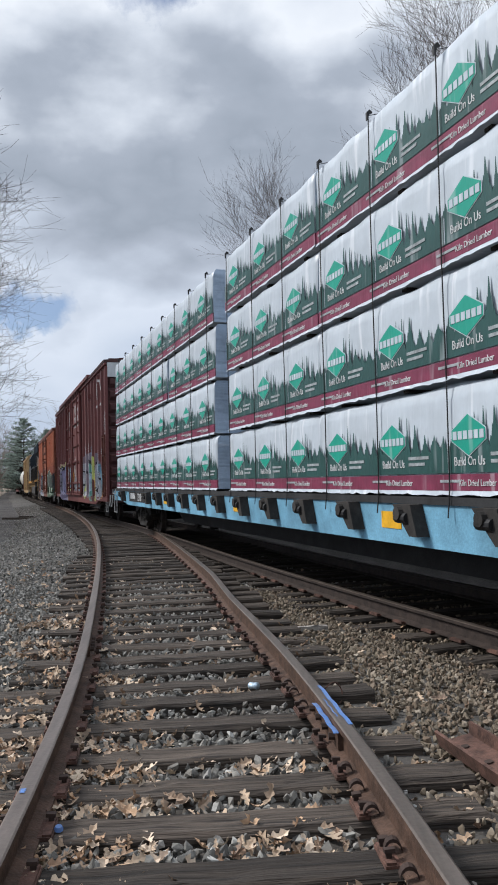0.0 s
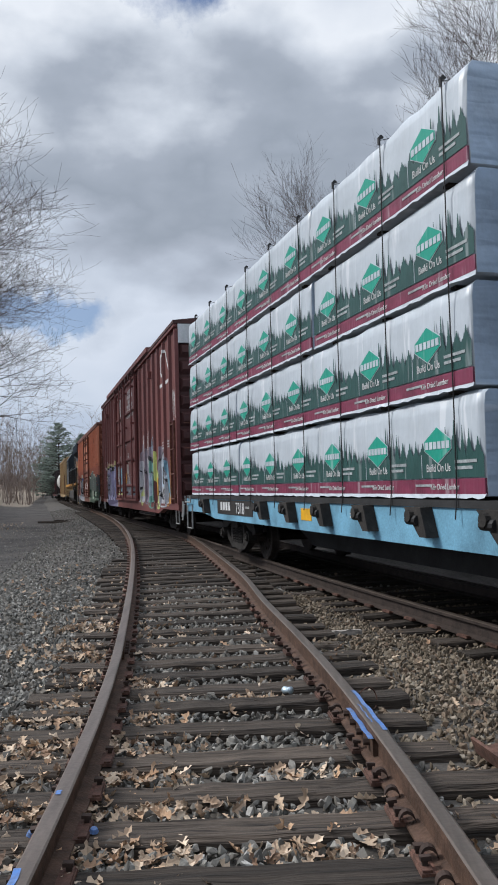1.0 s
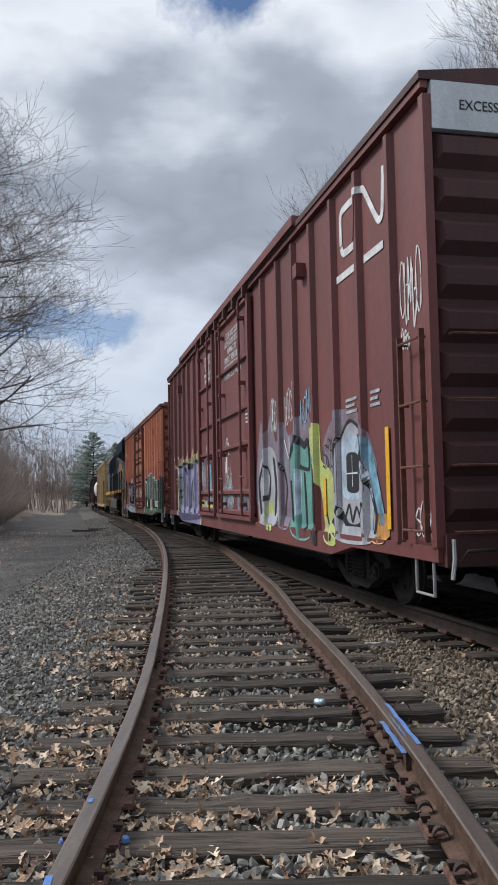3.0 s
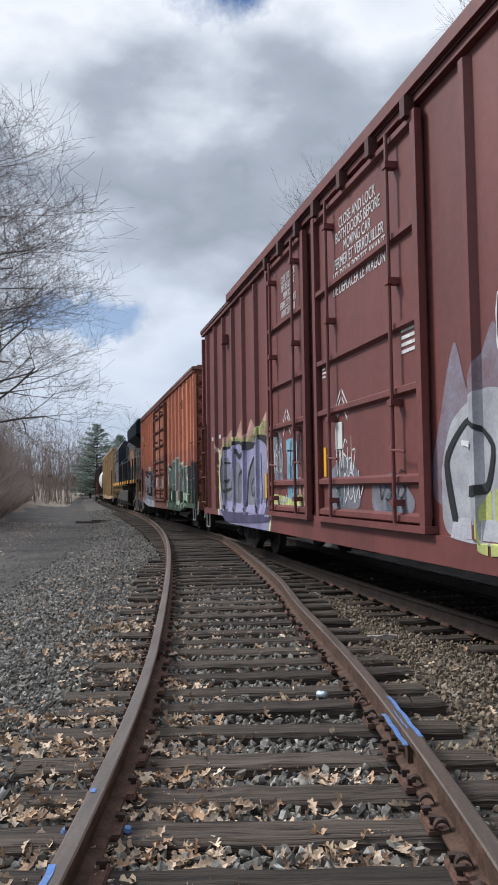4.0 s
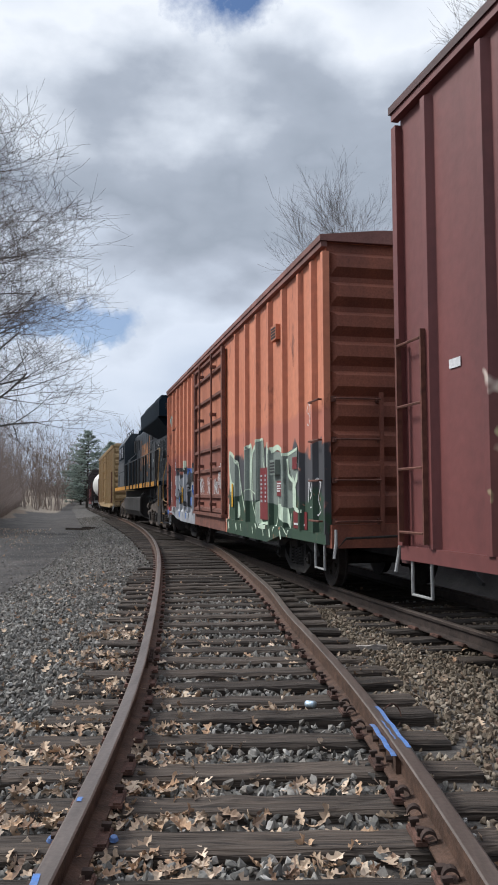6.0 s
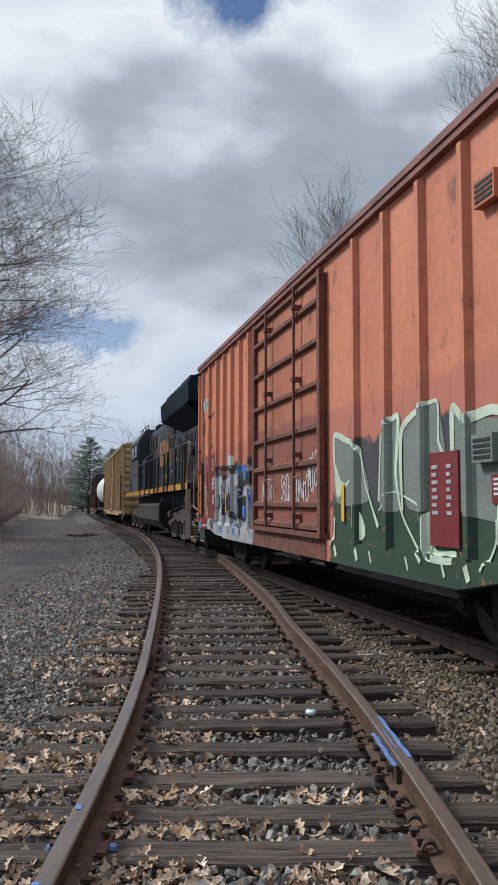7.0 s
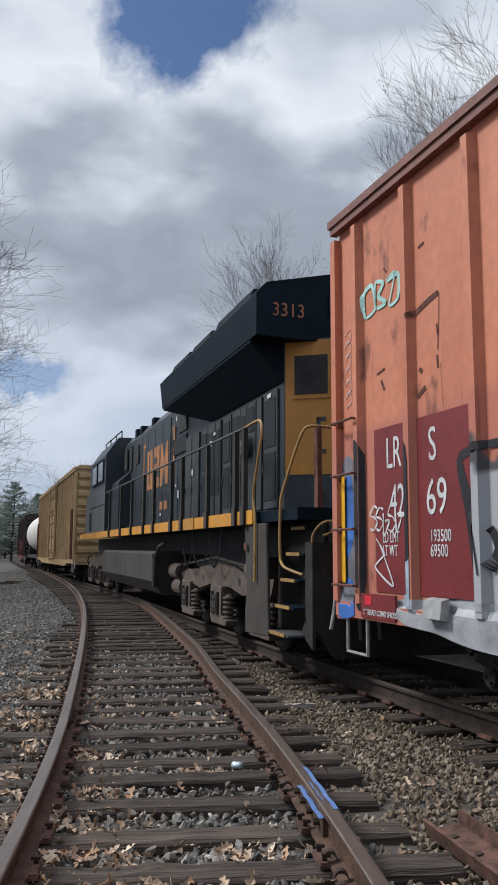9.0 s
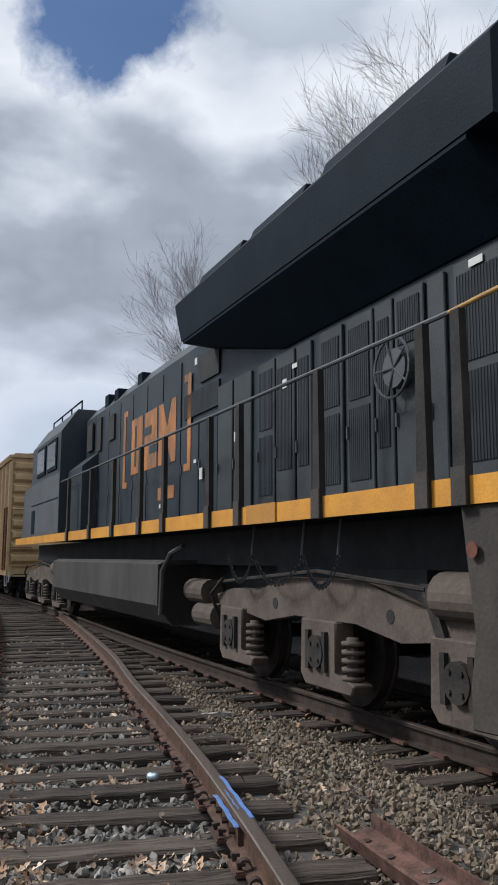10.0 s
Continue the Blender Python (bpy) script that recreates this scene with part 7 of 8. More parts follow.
# ================= tank car =================
def build_tank_car():
    a, b = 88.6, 104.0
    mid, L = (a + b) / 2, (b - a) / 2
    car = tagged(new("tank_car"), "white tank car with domed ends and a dark underframe", "tank car", "freight cars")
    bm = bmesh.new()
    prof = [(-L + 0.55, 0.0), (-L + 0.6, 0.6), (-L + 0.8, 1.1), (-L + 1.15, 1.42), (-L + 1.6, 1.5), (L - 1.6, 1.5), (L - 1.15, 1.42), (L - 0.8, 1.1), (L - 0.6, 0.6), (L - 0.55, 0.0)]
    n = 32
    rings = [[bm.verts.new((math.cos(2 * math.pi * k / n) * r, y, 2.72 + math.sin(2 * math.pi * k / n) * r)) for k in range(n)] for y, r in prof]
    for p, q in zip(rings, rings[1:]):
        for k in range(n):
            bm.faces.new((p[k], p[(k + 1) % n], q[(k + 1) % n], q[k]))
    bmesh.ops.remove_doubles(bm, verts=bm.verts, dist=0.001)
    part("tank_shell", bm, M_TANKSHELL, car, "", True)
    single("manway", lambda bm: drum(bm, (0, 0, 4.3), 0.45, 0.4, "z", 18), M_TANKSHELL, car)
    single("walkway", lambda bm: block(bm, -0.9, 0.9, -1.2, 1.2, 4.18, 4.24), M_BLACK, car)
    single("underframe", lambda bm: block(bm, -1.3, 1.3, -L, L, 0.85, 1.1), M_BLACK, car)
    for y in (-L + 1.9, L - 1.9):
        single("saddle", lambda bm: prism(bm, [(-1.35, 1.1), (1.35, 1.1), (1.2, 1.9), (-1.2, 1.9)], "y", y - 0.4, y + 0.4), M_BLACK, car)
        freight_truck(car, y)
    for s in (-1, 1):
        coupler(car, s * L, s)
    MOVERS.append((car, mid, L - 1.9, None))


build_tank_car()


# ================= lumber flatcar =================
FLAT_A, FLAT_B = -27.9, -1.35
FLAT_MID = (FLAT_A + FLAT_B) / 2


def build_flatcar():
    L = (FLAT_B - FLAT_A) / 2
    car = tagged(new("flatcar"), "light blue centre-beam flatcar carrying wrapped lumber", "flatcar", "freight cars")
    for sx in (-1, 1):
        x0, x1 = sorted((sx * 1.32, sx * 1.40))
        single("side_sill", lambda bm: prism(bm, [(-L, 1.1), (-L, 0.82), (-L + 1.5, 0.82), (-L + 2.6, 0.72), (L - 2.6, 0.72), (L - 1.5, 0.82), (L, 0.82), (L, 1.1)], "x", x0, x1), M_BLUE, car)
    single("deck", lambda bm: block(bm, -1.42, 1.42, -L, L, 1.102, 1.17), M_BLACK, car)
    single("centre_sill", lambda bm: prism(bm, [(-L + 0.5, 1.1), (-L + 0.5, 0.7), (-L + 4.6, 0.7), (-L + 5.6, 0.34), (L - 5.6, 0.34), (L - 4.6, 0.7), (L - 0.5, 0.7), (L - 0.5, 1.1)], "x", -0.5, 0.5), M_BLACK, car)
    single("centre_beam", lambda bm: block(bm, -0.06, 0.06, -L + 0.6, L - 0.6, 4.7, 4.95), M_BLUE, car)
    k = 0
    y = -L + 0.7
    while y < L:
        single("centre_post", lambda bm: block(bm, -0.06, 0.06, y - 0.08, y + 0.08, 1.17, 4.7), M_BLUE, car)
        y += 2.6
    # strap winches and brackets along the sill
    y = -12.5
    rel = -3.4
    while rel > -27.5:
        if -6.6 < rel < -4.1:
            rel -= 1.3
            continue
        y = rel - FLAT_MID
        def bracket(bm):
            prism(bm, [(y - 0.05, 1.1), (y + 0.28, 1.1), (y - 0.02, 0.82), (y - 0.16, 0.82)], "x", -1.53, -1.402)
            drum(bm, (-1.5, y + 0.12, 1.02), 0.06, 0.16, "x", 10)
        br = single("strap_bracket", bracket, M_TRUCK, car)
        single("winch_drum", lambda bm: drum(bm, (-1.52, y + 0.1, 0.98), 0.05, 0.2, "y", 10), M_STRAP, br)
        rel -= 1.3
    for rel in (-9.1, -14.6, -19.75):
        single("reflective_strip", lambda bm: block(bm, -1.406, -1.398, rel - FLAT_MID - 0.2, rel - FLAT_MID + 0.2, 0.86, 1.02), M_REFLECT, car, "yellow reflective strip")
    xs = -1.405
    single("lettering_panel", lambda bm: block(bm, -1.408, -1.401, -6.55 - FLAT_MID, -4.15 - FLAT_MID, 0.83, 1.09), M_SOOT, car, "dark panel behind the lettering")
    for k in range(4):
        bars(car, (xs - 0.006, -4.42 - 0.19 * k - FLAT_MID, 1.055), 0.13, 0.30, 1)
    lettering(car, "7318", 0.28, (xs - 0.006, -5.5 - FLAT_MID, 0.86), squeeze=1.0)
    for rel, n in ((-6.1, 1), (-10.6, 2)):
        bars(car, (xs, rel - FLAT_MID, 1.0), 0.25, 0.08, n)
    for s in (-1, 1):
        ye = s * L
        single("end_sill", lambda bm: block(bm, -1.4, 1.4, *sorted((ye, ye + s * 0.12)), 0.8, 1.1), M_BLUE, car)
        coupler(car, ye + s * 0.1, s)
        stirrup(car, ye - s * 0.35, 0.5, 0.5, 0.95, -1.43)
        single("end_railing", lambda bm: tube(bm, [(-1.46, ye, 1.15), (-1.46, ye, 1.02), (-1.46, ye - s * 0.55, 1.02), (-1.46, ye - s * 0.55, 1.15)], 0.016), M_HANDLE, car)
        freight_truck(car, ye - s * 3.0)
    MOVERS.append((car, FLAT_MID, L - 3.0, None))


build_flatcar()

BUNDLE_L, BUNDLE_H, BUNDLE_W = 3.87, 0.94, 1.30


def hexagon(bm, y, z, w, h, x, thick=0.003):
    prism(bm, [(y - w / 2, z - h * 0.13), (y, z - h / 2), (y + w / 2, z - h * 0.13), (y + w / 2, z + h * 0.13), (y, z + h / 2), (y - w / 2, z + h * 0.13)], "x", x - thick, x)


def crease(m, strength=0.5, pale=0.3, across=False):
    """Adds the slanting creases of stretched plastic to a wrap material: relief, with pale stress lines and crease
    highlights mixed into the colour along the ridges.
    """
    nt = m.node_tree
    N, Lk = nt.nodes.new, nt.links.new
    b = nt.nodes["Principled BSDF"]
    tc = N("ShaderNodeTexCoord")
    oi = N("ShaderNodeObjectInfo")
    masks = []
    for turn, scale in ((0.6, 1.0), (-0.45, 1.3)):
        mp, n = N("ShaderNodeMapping"), N("ShaderNodeTexNoise")
        mp.inputs[2].default_value = (turn, 0, 0)
        mp.inputs[3].default_value = (1.0, 6.5 * scale, 0.7 * scale)
        if across:
            mp.inputs[2].default_value = (0, turn * 0.8, 0)
            mp.inputs[3].default_value = (0.8 * scale, 1.0, 5.0 * scale)
        n.noise_dimensions = "4D"
        Lk(tc.outputs["Object"], mp.inputs[0]), Lk(mp.outputs[0], n.inputs["Vector"])
        mul = N("ShaderNodeMath")
        mul.operation = "MULTIPLY"
        mul.inputs[1].default_value = 40.0
        Lk(oi.outputs["Random"], mul.inputs[0]), Lk(mul.outputs[0], n.inputs["W"])
        n.inputs["Scale"].default_value, n.inputs["Detail"].default_value, n.inputs["Roughness"].default_value = 1.0, 2, 0.5
        masks.append(n.outputs[0])
    add = N("ShaderNodeMath")
    add.operation = "MAXIMUM"
    Lk(masks[0], add.inputs[0]), Lk(masks[1], add.inputs[1])
    bump = N("ShaderNodeBump")
    bump.inputs["Strength"].default_value, bump.inputs["Distance"].default_value = strength, 0.05
    Lk(add.outputs[0], bump.inputs["Height"])
    if b.inputs["Normal"].links:
        Lk(b.inputs["Normal"].links[0].from_socket, bump.inputs["Normal"])
    Lk(bump.outputs[0], b.inputs["Normal"])
    r = N("ShaderNodeMapRange")
    r.inputs[1].default_value, r.inputs[2].default_value, r.inputs[4].default_value = 0.63, 0.70, pale
    Lk(add.outputs[0], r.inputs[0])
    mx = N("ShaderNodeMix")
    mx.data_type = "RGBA"
    Lk(r.outputs[0], mx.inputs[0]), Lk(b.inputs["Base Color"].links[0].from_socket, mx.inputs[6])
    mx.inputs[7].default_value = (0.72, 0.74, 0.77, 1)
    Lk(mx.outputs[2], b.inputs["Base Color"])


for crease_mat, deep, lines in ((M_WRAP, 0.45, 0.5), (M_GREENPRINT, 0.35, 0.22), (M_GREENLOGO, 0.3, 0.2), (M_BURGUNDY, 0.35, 0.2), (M_GREYWRAP, 1.0, 0.3)):
    crease(crease_mat, deep, lines, crease_mat == M_GREYWRAP)


def lumber_bundle(seed, printed=True):
    """A stack of lumber in a printed plastic wrap; the print faces -x. Origin at the middle of its base."""
    rng = random.Random(seed)
    root = tagged(new("lumber_bundle"), "lumber bundle in white wrap printed with green trees" if printed else "lumber bundle in plain grey and white wrap", "lumber", "lumber bundles")
    L, H, W = BUNDLE_L / 2, BUNDLE_H, BUNDLE_W
    # the wrap: rounded edges, sagging a little between the straps
    bm = bmesh.new()
    n, prof = 24, [(-0.002, 0.03), (0.0, 0.10), (-0.004, 0.45), (0.0, 0.80), (0.012, 0.90), (0.05, 0.935)]
    rows = []
    for i in range(n + 1):
        y = -L + 2 * L * i / n
        row = []
        for dx, z in prof:
            s = 0.012 * math.sin(i * 1.3 + seed) * math.sin(z * 6 + seed * 2) + rng.uniform(-0.004, 0.004)
            row.append(bm.verts.new((-W + dx + s, y, z + (0.012 * math.sin(i * 0.9 + seed) if z > 0.9 else 0))))
        rows.append(row + [bm.verts.new((0, y, 0.935)), bm.verts.new((0, y, 0.03))])
    k = len(rows[0])
    for a, b in zip(rows, rows[1:]):
        for j in range(k):
            bm.faces.new((a[j], a[(j + 1) % k], b[(j + 1) % k], b[j]))
    bm.faces.new(rows[0]).material_index = 1
    bm.faces.new(rows[-1][::-1]).material_index = 1
    sleeve = part("wrap", bm, [M_WRAP, M_GREYWRAP], root, "", True)
    for p in sleeve.data.polygons:
        p.use_smooth = p.material_index == 0
    # the timber feet under the bundle
    for y in (-L + 0.5, 0.0, L - 0.5):
        single("bearer", lambda bm: block(bm, -W + 0.05, -0.05, y - 0.05, y + 0.05, 0.0, 0.028), M_TIE, root)
    if not printed:
        return root
    x = -W - 0.020
    # ragged lower hem
    bm = bmesh.new()
    prev = None
    for i in range(40):
        y = -L + 2 * L * i / 39
        zl = 0.004 + 0.02 * rng.random()
        xo = x - 0.006 - 0.014 * rng.random()
        v = (bm.verts.new((xo, y, zl)), bm.verts.new((x + 0.004, y, 0.055)))
        if prev:
            bm.faces.new((prev[0], prev[1], v[1], v[0]))
        prev = v
    part("hem", bm, M_WRAP, root, "ragged white hem of the wrap")
    single("stripe", lambda bm: block(bm, x, x + 0.02, -L + 0.01, L - 0.01, 0.05, 0.185), M_BURGUNDY, root, "burgundy printed stripe")
    # forest: one closed skyline of pointed trees over a dark field
    bm = bmesh.new()
    y = -L + 0.01
    period = BUNDLE_L / 3
    tops = []
    while y < L - 0.01:
        u = ((y + L) / period) % 1.0
        tall = 0.47 + 0.19 * max(0.0, math.sin(u * 2 * math.pi - 0.6)) + rng.uniform(-0.03, 0.05)
        w = rng.uniform(0.10, 0.18)
        foot = 0.36 + 0.07 * rng.random()
        for f, g in ((0.0, 0.0), (0.14, 0.22), (0.2, 0.18), (0.3, 0.55), (0.36, 0.5), (0.47, 1.0), (0.53, 1.0), (0.64, 0.5), (0.7, 0.56), (0.8, 0.2), (0.88, 0.24)):
            tops.append((y + w * f, foot + (tall + 0.05 - foot) * g))
        y += w
    tops.append((L - 0.01, 0.42))
    prev = None
    for yy, z in tops:
        yy = min(yy, L - 0.01)
        v = (bm.verts.new((x - 0.001, yy, 0.196)), bm.verts.new((x - 0.001, yy, z)))
        if prev:
            bm.faces.new((prev[0], prev[1], v[1], v[0]))
        prev = v
    part("forest_print", bm, M_GREENPRINT, root, "dark green printed tree skyline")
    for i in range(3):
        yc = L - period * (i + 0.40)
        def badge(bm):
            hexagon(bm, yc, 0.50, 0.48, 0.33, x - 0.005)
        b0 = single("badge", lambda bm: hexagon(bm, yc, 0.50, 0.50, 0.35, x - 0.002), M_WRAP, root, "white-edged green hexagon badge")
        single("badge_face", badge, M_GREENLOGO, b0)
        def wording(bm):
            for j in range(6):
                yj = yc - 0.225 + 0.077 * j
                block(bm, x - 0.012, x - 0.0085, yj, yj + 0.058, 0.466, 0.534)
        single("badge_bar", wording, M_WRAP, b0)
        ob = new("slogan", SLOGAN)
        ob.parent, ob.matrix_basis = root, Matrix.Translation((x - 0.004, yc, 0.255)) @ SIDE
        bars(root, (x - 0.003, yc - 0.30, 0.35), 0.36, 0.11, 2, M_DIMPRINT)
        single("fold_line", lambda bm: block(bm, x - 0.004, x - 0.001, yc + 0.31, yc + 0.318, 0.20, 0.42), M_WRAP, root)
        ob = new("stripe_print", STRIPE)
        ob.parent, ob.matrix_basis = root, Matrix.Translation((x - 0.003, yc - 0.1, 0.09)) @ SIDE
        bars(root, (x - 0.003, yc + 0.45, 0.14), 0.3, 0.045, 1, M_DIMPRINT)
    return root


SLOGAN = letter_mesh("Build On Us", 0.105, M_LETTER, 0.85, "CENTER")
STRIPE = letter_mesh("Kiln Dried Lumber", 0.075, M_LETTER, 0.9, "CENTER")


def build_load():
    protos = [lumber_bundle(k) for k in range(4)]
    plain = lumber_bundle(9, False)
    used = set()
    rng = random.Random(31)
    L = (FLAT_B - FLAT_A) / 2
    for half_start in (-13.42, -25.86):
        for tier in range(4):
            shift = rng.uniform(-0.07, 0.07)
            for k in range(3):
                rel = half_start + shift + BUNDLE_L * (k + 0.5) + (0.006 * k)
                local = pose(-0.08 + rng.uniform(-0.012, 0.012), rel - FLAT_MID + rng.uniform(-0.02, 0.02), 1.175 + tier * 0.955, 0, 0, 0)
                idx = (tier * 3 + k + (half_start < -20)) % 4
                if idx not in used:
                    ob, used = protos[idx], used | {idx}
                else:
                    ob = copy_thing(protos[idx], Matrix())
                MOVERS.append((ob, FLAT_MID, L - 3.0, local))
                back = copy_thing(plain, Matrix()) if (tier, k, half_start) != (0, 0, -13.42) else plain
                MOVERS.append((back, FLAT_MID, L - 3.0, pose(0.08, rel - FLAT_MID, 1.175 + tier * 0.955, 0, 0, 180)))
    # tie-down straps: over each side, with a dark corner guard on top
    rel = -2.65
    while rel > -25.7:
        if not -14.35 < rel < -13.3:
            root = tagged(new("tie_down_strap"), "black tie-down cable with a corner guard over the load", "strap", "tie-down straps")
            single("cable", lambda bm: tube(bm, [(-1.45, 0, 1.0), (-1.425, 0, 1.25), (-1.42, 0, 2.1), (-1.425, 0, 3.1), (-1.42, 0, 4.1), (-1.41, 0, 4.97), (-1.2, 0, 5.03), (-0.1, 0, 5.03)], 0.0065, 5), M_STRAP, root)
            single("corner_guard", lambda bm: prism(bm, [(-1.43, 4.92), (-1.418, 4.92), (-1.405, 4.985), (-1.37, 4.995), (-1.37, 5.01), (-1.40, 5.03), (-1.43, 5.0)], "y", -0.015, 0.015), M_STRAP, root)
            MOVERS.append((root, FLAT_MID, L - 3.0, pose(0, rel - FLAT_MID, 0)))
        rel -= 1.3


build_load()


# ================= locomotive =================


M_STEPSIDE = material("dusty_step_plate", (0.055, 0.047, 0.040), 0.8, vary=0.35, scale=2.5, color2=(0.03, 0.026, 0.023), bump=0.2, bump_scale=30)
M_RAILYEL = material("worn_yellow_rail", (0.42, 0.25, 0.07), 0.5, vary=0.35, scale=7, color2=(0.22, 0.13, 0.06))
M_RUBBER = material("grey_rubber_hose", (0.065, 0.062, 0.06), 0.6, vary=0.25, scale=9)


def soft_bend(points, n=5):
    """A bent pipe's centre line, with rounded corners."""
    pts = [Vector(p) for p in points]
    out = []
    for i in range(len(pts) - 1):
        p0, p1, p2, p3 = pts[max(i - 1, 0)], pts[i], pts[i + 1], pts[min(i + 2, len(pts) - 1)]
        h = 0.8 * (p2 - p1).length
        d1, d2 = (p2 - p0).normalized() * h, (p3 - p1).normalized() * h
        for k in range(n):
            t = k / n
            out.append(tuple(p1 * (2 * t ** 3 - 3 * t * t + 1) + d1 * (t ** 3 - 2 * t * t + t) + p2 * (3 * t * t - 2 * t ** 3) + d2 * (t ** 3 - t * t)))
    out.append(tuple(pts[-1]))
    return out


def build_locomotive():
    A, B = 41.15, 64.35
    mid = (A + B) / 2
    car = tagged(new("locomotive"), "dark blue and yellow diesel locomotive with a wide radiator hood", "locomotive")

    def Y(rel):
        return rel - mid

    # frame and walkway
    single("underframe", lambda bm: block(bm, -0.85, 0.85, Y(42.9), Y(64.0), 1.3, 1.741), M_BLACK, car)
    # black block added below the frame to shut out light from behind
    single("frame_web", lambda bm: block(bm, -0.55, 0.55, Y(43.2), Y(63.8), 0.75, 1.3), M_BLACK, car)
    single("walkway", lambda bm: block(bm, -1.5, 1.5, Y(42.72), Y(58.0), 1.742, 1.90), M_LOCODARK, car)
    single("yellow_sill", lambda bm: block(bm, -1.53, -1.502, Y(42.72), Y(64.0), 1.74, 1.925), M_LOCOYEL, car, "orange-yellow painted walkway edge")
    single("sill_plate", lambda bm: block(bm, -1.55, -1.531, Y(45.9), Y(46.6), 1.735, 1.93), M_LOCOYEL_D, car)
    # long hood: lower engine room, then the radiator section with a chamfered rear
    single("engine_hood", lambda bm: prism(bm, [(-1.0, 1.905), (1.0, 1.905), (1.0, 4.45), (0.8, 4.7), (-0.8, 4.7), (-1.0, 4.45)], "y", Y(48.6), Y(57.0)), M_LOCOBLUE, car)
    def rear(bm):
        prism(bm, [(-1.0, Y(48.6)), (-1.0, Y(42.95)), (-0.38, Y(42.53)), (0.38, Y(42.53)), (1.0, Y(42.95)), (1.0, Y(48.6))], "z", 1.905, 4.3)
    single("radiator_hood", rear, M_LOCOBLUE, car)
    # the radiator wings: wide, flat-topped, with sloping undersides
    sect = [(-1.0, 4.26), (-1.5, 4.28), (-1.5, 4.86), (-1.36, 5.02), (0, 5.32), (1.36, 5.02), (1.5, 4.86), (1.5, 4.28), (1.0, 4.26)]
    def wings(bm):
        a = [bm.verts.new((x, Y(42.68), z)) for x, z in sect]
        b = [bm.verts.new((x, Y(49.25 if z > 4.3 else 48.95), z)) for x, z in sect]
        n = len(sect)
        for i in range(n):
            bm.faces.new((a[i], a[(i + 1) % n], b[(i + 1) % n], b[i]))
        bm.faces.new(a[::-1]), bm.faces.new(b)
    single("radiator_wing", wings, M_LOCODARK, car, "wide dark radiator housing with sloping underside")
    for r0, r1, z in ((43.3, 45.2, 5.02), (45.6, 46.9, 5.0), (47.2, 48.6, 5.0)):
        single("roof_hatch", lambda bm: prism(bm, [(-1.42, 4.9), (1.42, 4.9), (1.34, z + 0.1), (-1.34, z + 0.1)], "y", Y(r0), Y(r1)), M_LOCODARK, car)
    def underside(bm):
        rings = [[bm.verts.new((x, Y(r), z)) for x, z in ((-1.0, low), (-1.03, low), (-1.49, 4.24), (-1.49, 4.278), (-1.0, 4.258))] for r, low in ((42.97, 3.72), (46.8, 3.72), (48.9, 4.22))]
        for p, q in zip(rings, rings[1:]):
            for k in range(5):
                bm.faces.new((p[k], p[(k + 1) % 5], q[(k + 1) % 5], q[k]))
        bm.faces.new(rings[0][::-1]), bm.faces.new(rings[-1])
    single("wing_underside", underside, M_LOCODARK, car, "dark sloping underside of the radiator wing")
    # rear face: yellow panel, window grille, number, headlights
    yr = Y(42.53)
    def chamfer_panel(bm, z0, z1, f0=0.02, f1=0.98, lift=0.006):
        p0, p1 = Vector((-1.0, Y(42.95), 0)), Vector((-0.38, Y(42.53), 0))
        nrm = Vector((p1.y - p0.y, -(p1.x - p0.x), 0)).normalized()
        if nrm.y > 0:
            nrm = -nrm
        q0, q1 = p0 + (p1 - p0) * f0 + nrm * lift, p0 + (p1 - p0) * f1 + nrm * lift
        r0, r1 = q0 - nrm * 0.02, q1 - nrm * 0.02
        v = [bm.verts.new((p.x, p.y, z)) for z in (z0, z1) for p in (q0, q1, r1, r0)]
        for q in ((0, 1, 5, 4), (1, 2, 6, 5), (2, 3, 7, 6), (3, 0, 4, 7), (0, 3, 2, 1), (4, 5, 6, 7)):
            bm.faces.new([v[k] for k in q])
    single("rear_panel", lambda bm: chamfer_panel(bm, 2.42, 4.28), M_LOCOYEL_D, car, "sooty yellow rear panel")
    single("rear_panel", lambda bm: block(bm, -0.37, 0.37, yr - 0.006, yr + 0.01, 2.42, 4.28), M_LOCOYEL_D, car, "sooty yellow rear panel")
    grille = single("rear_grille", lambda bm: chamfer_panel(bm, 3.46, 4.1, 0.16, 0.86, 0.02), M_LOCOYEL_D, car)
    single("grille_opening", lambda bm: chamfer_panel(bm, 3.52, 4.06, 0.20, 0.82, 0.028), M_BLACK, grille)
    single("rear_window", lambda bm: block(bm, -0.3, 0.3, yr - 0.02, yr + 0.01, 3.35, 3.95), M_BLACK, car)
    lamp = single("headlight_housing", lambda bm: (block(bm, -0.34, 0.1, yr - 0.12, yr + 0.01, 3.98, 4.26), bevelled(bm, 0.03)), M_LOCODARK, car)
    for dx in (-0.22, -0.02):
        single("headlight", lambda bm: drum(bm, (dx, yr - 0.125, 4.12), 0.085, 0.03, "y", 18), M_LAMP, lamp, "round clear headlight")
    single("number_recess", lambda bm: block(bm, -0.45, 0.45, Y(42.68) - 0.03, Y(42.68) + 0.01, 4.62, 4.92), M_LOCODARK, car)
    lettering(car, "3313", 0.27, (-1.28, Y(42.68) - 0.006, 4.56), material("dull_orange_number", (0.32, 0.12, 0.06), 0.6, vary=0.2, scale=5), END, 0.9, label="dull orange road number")
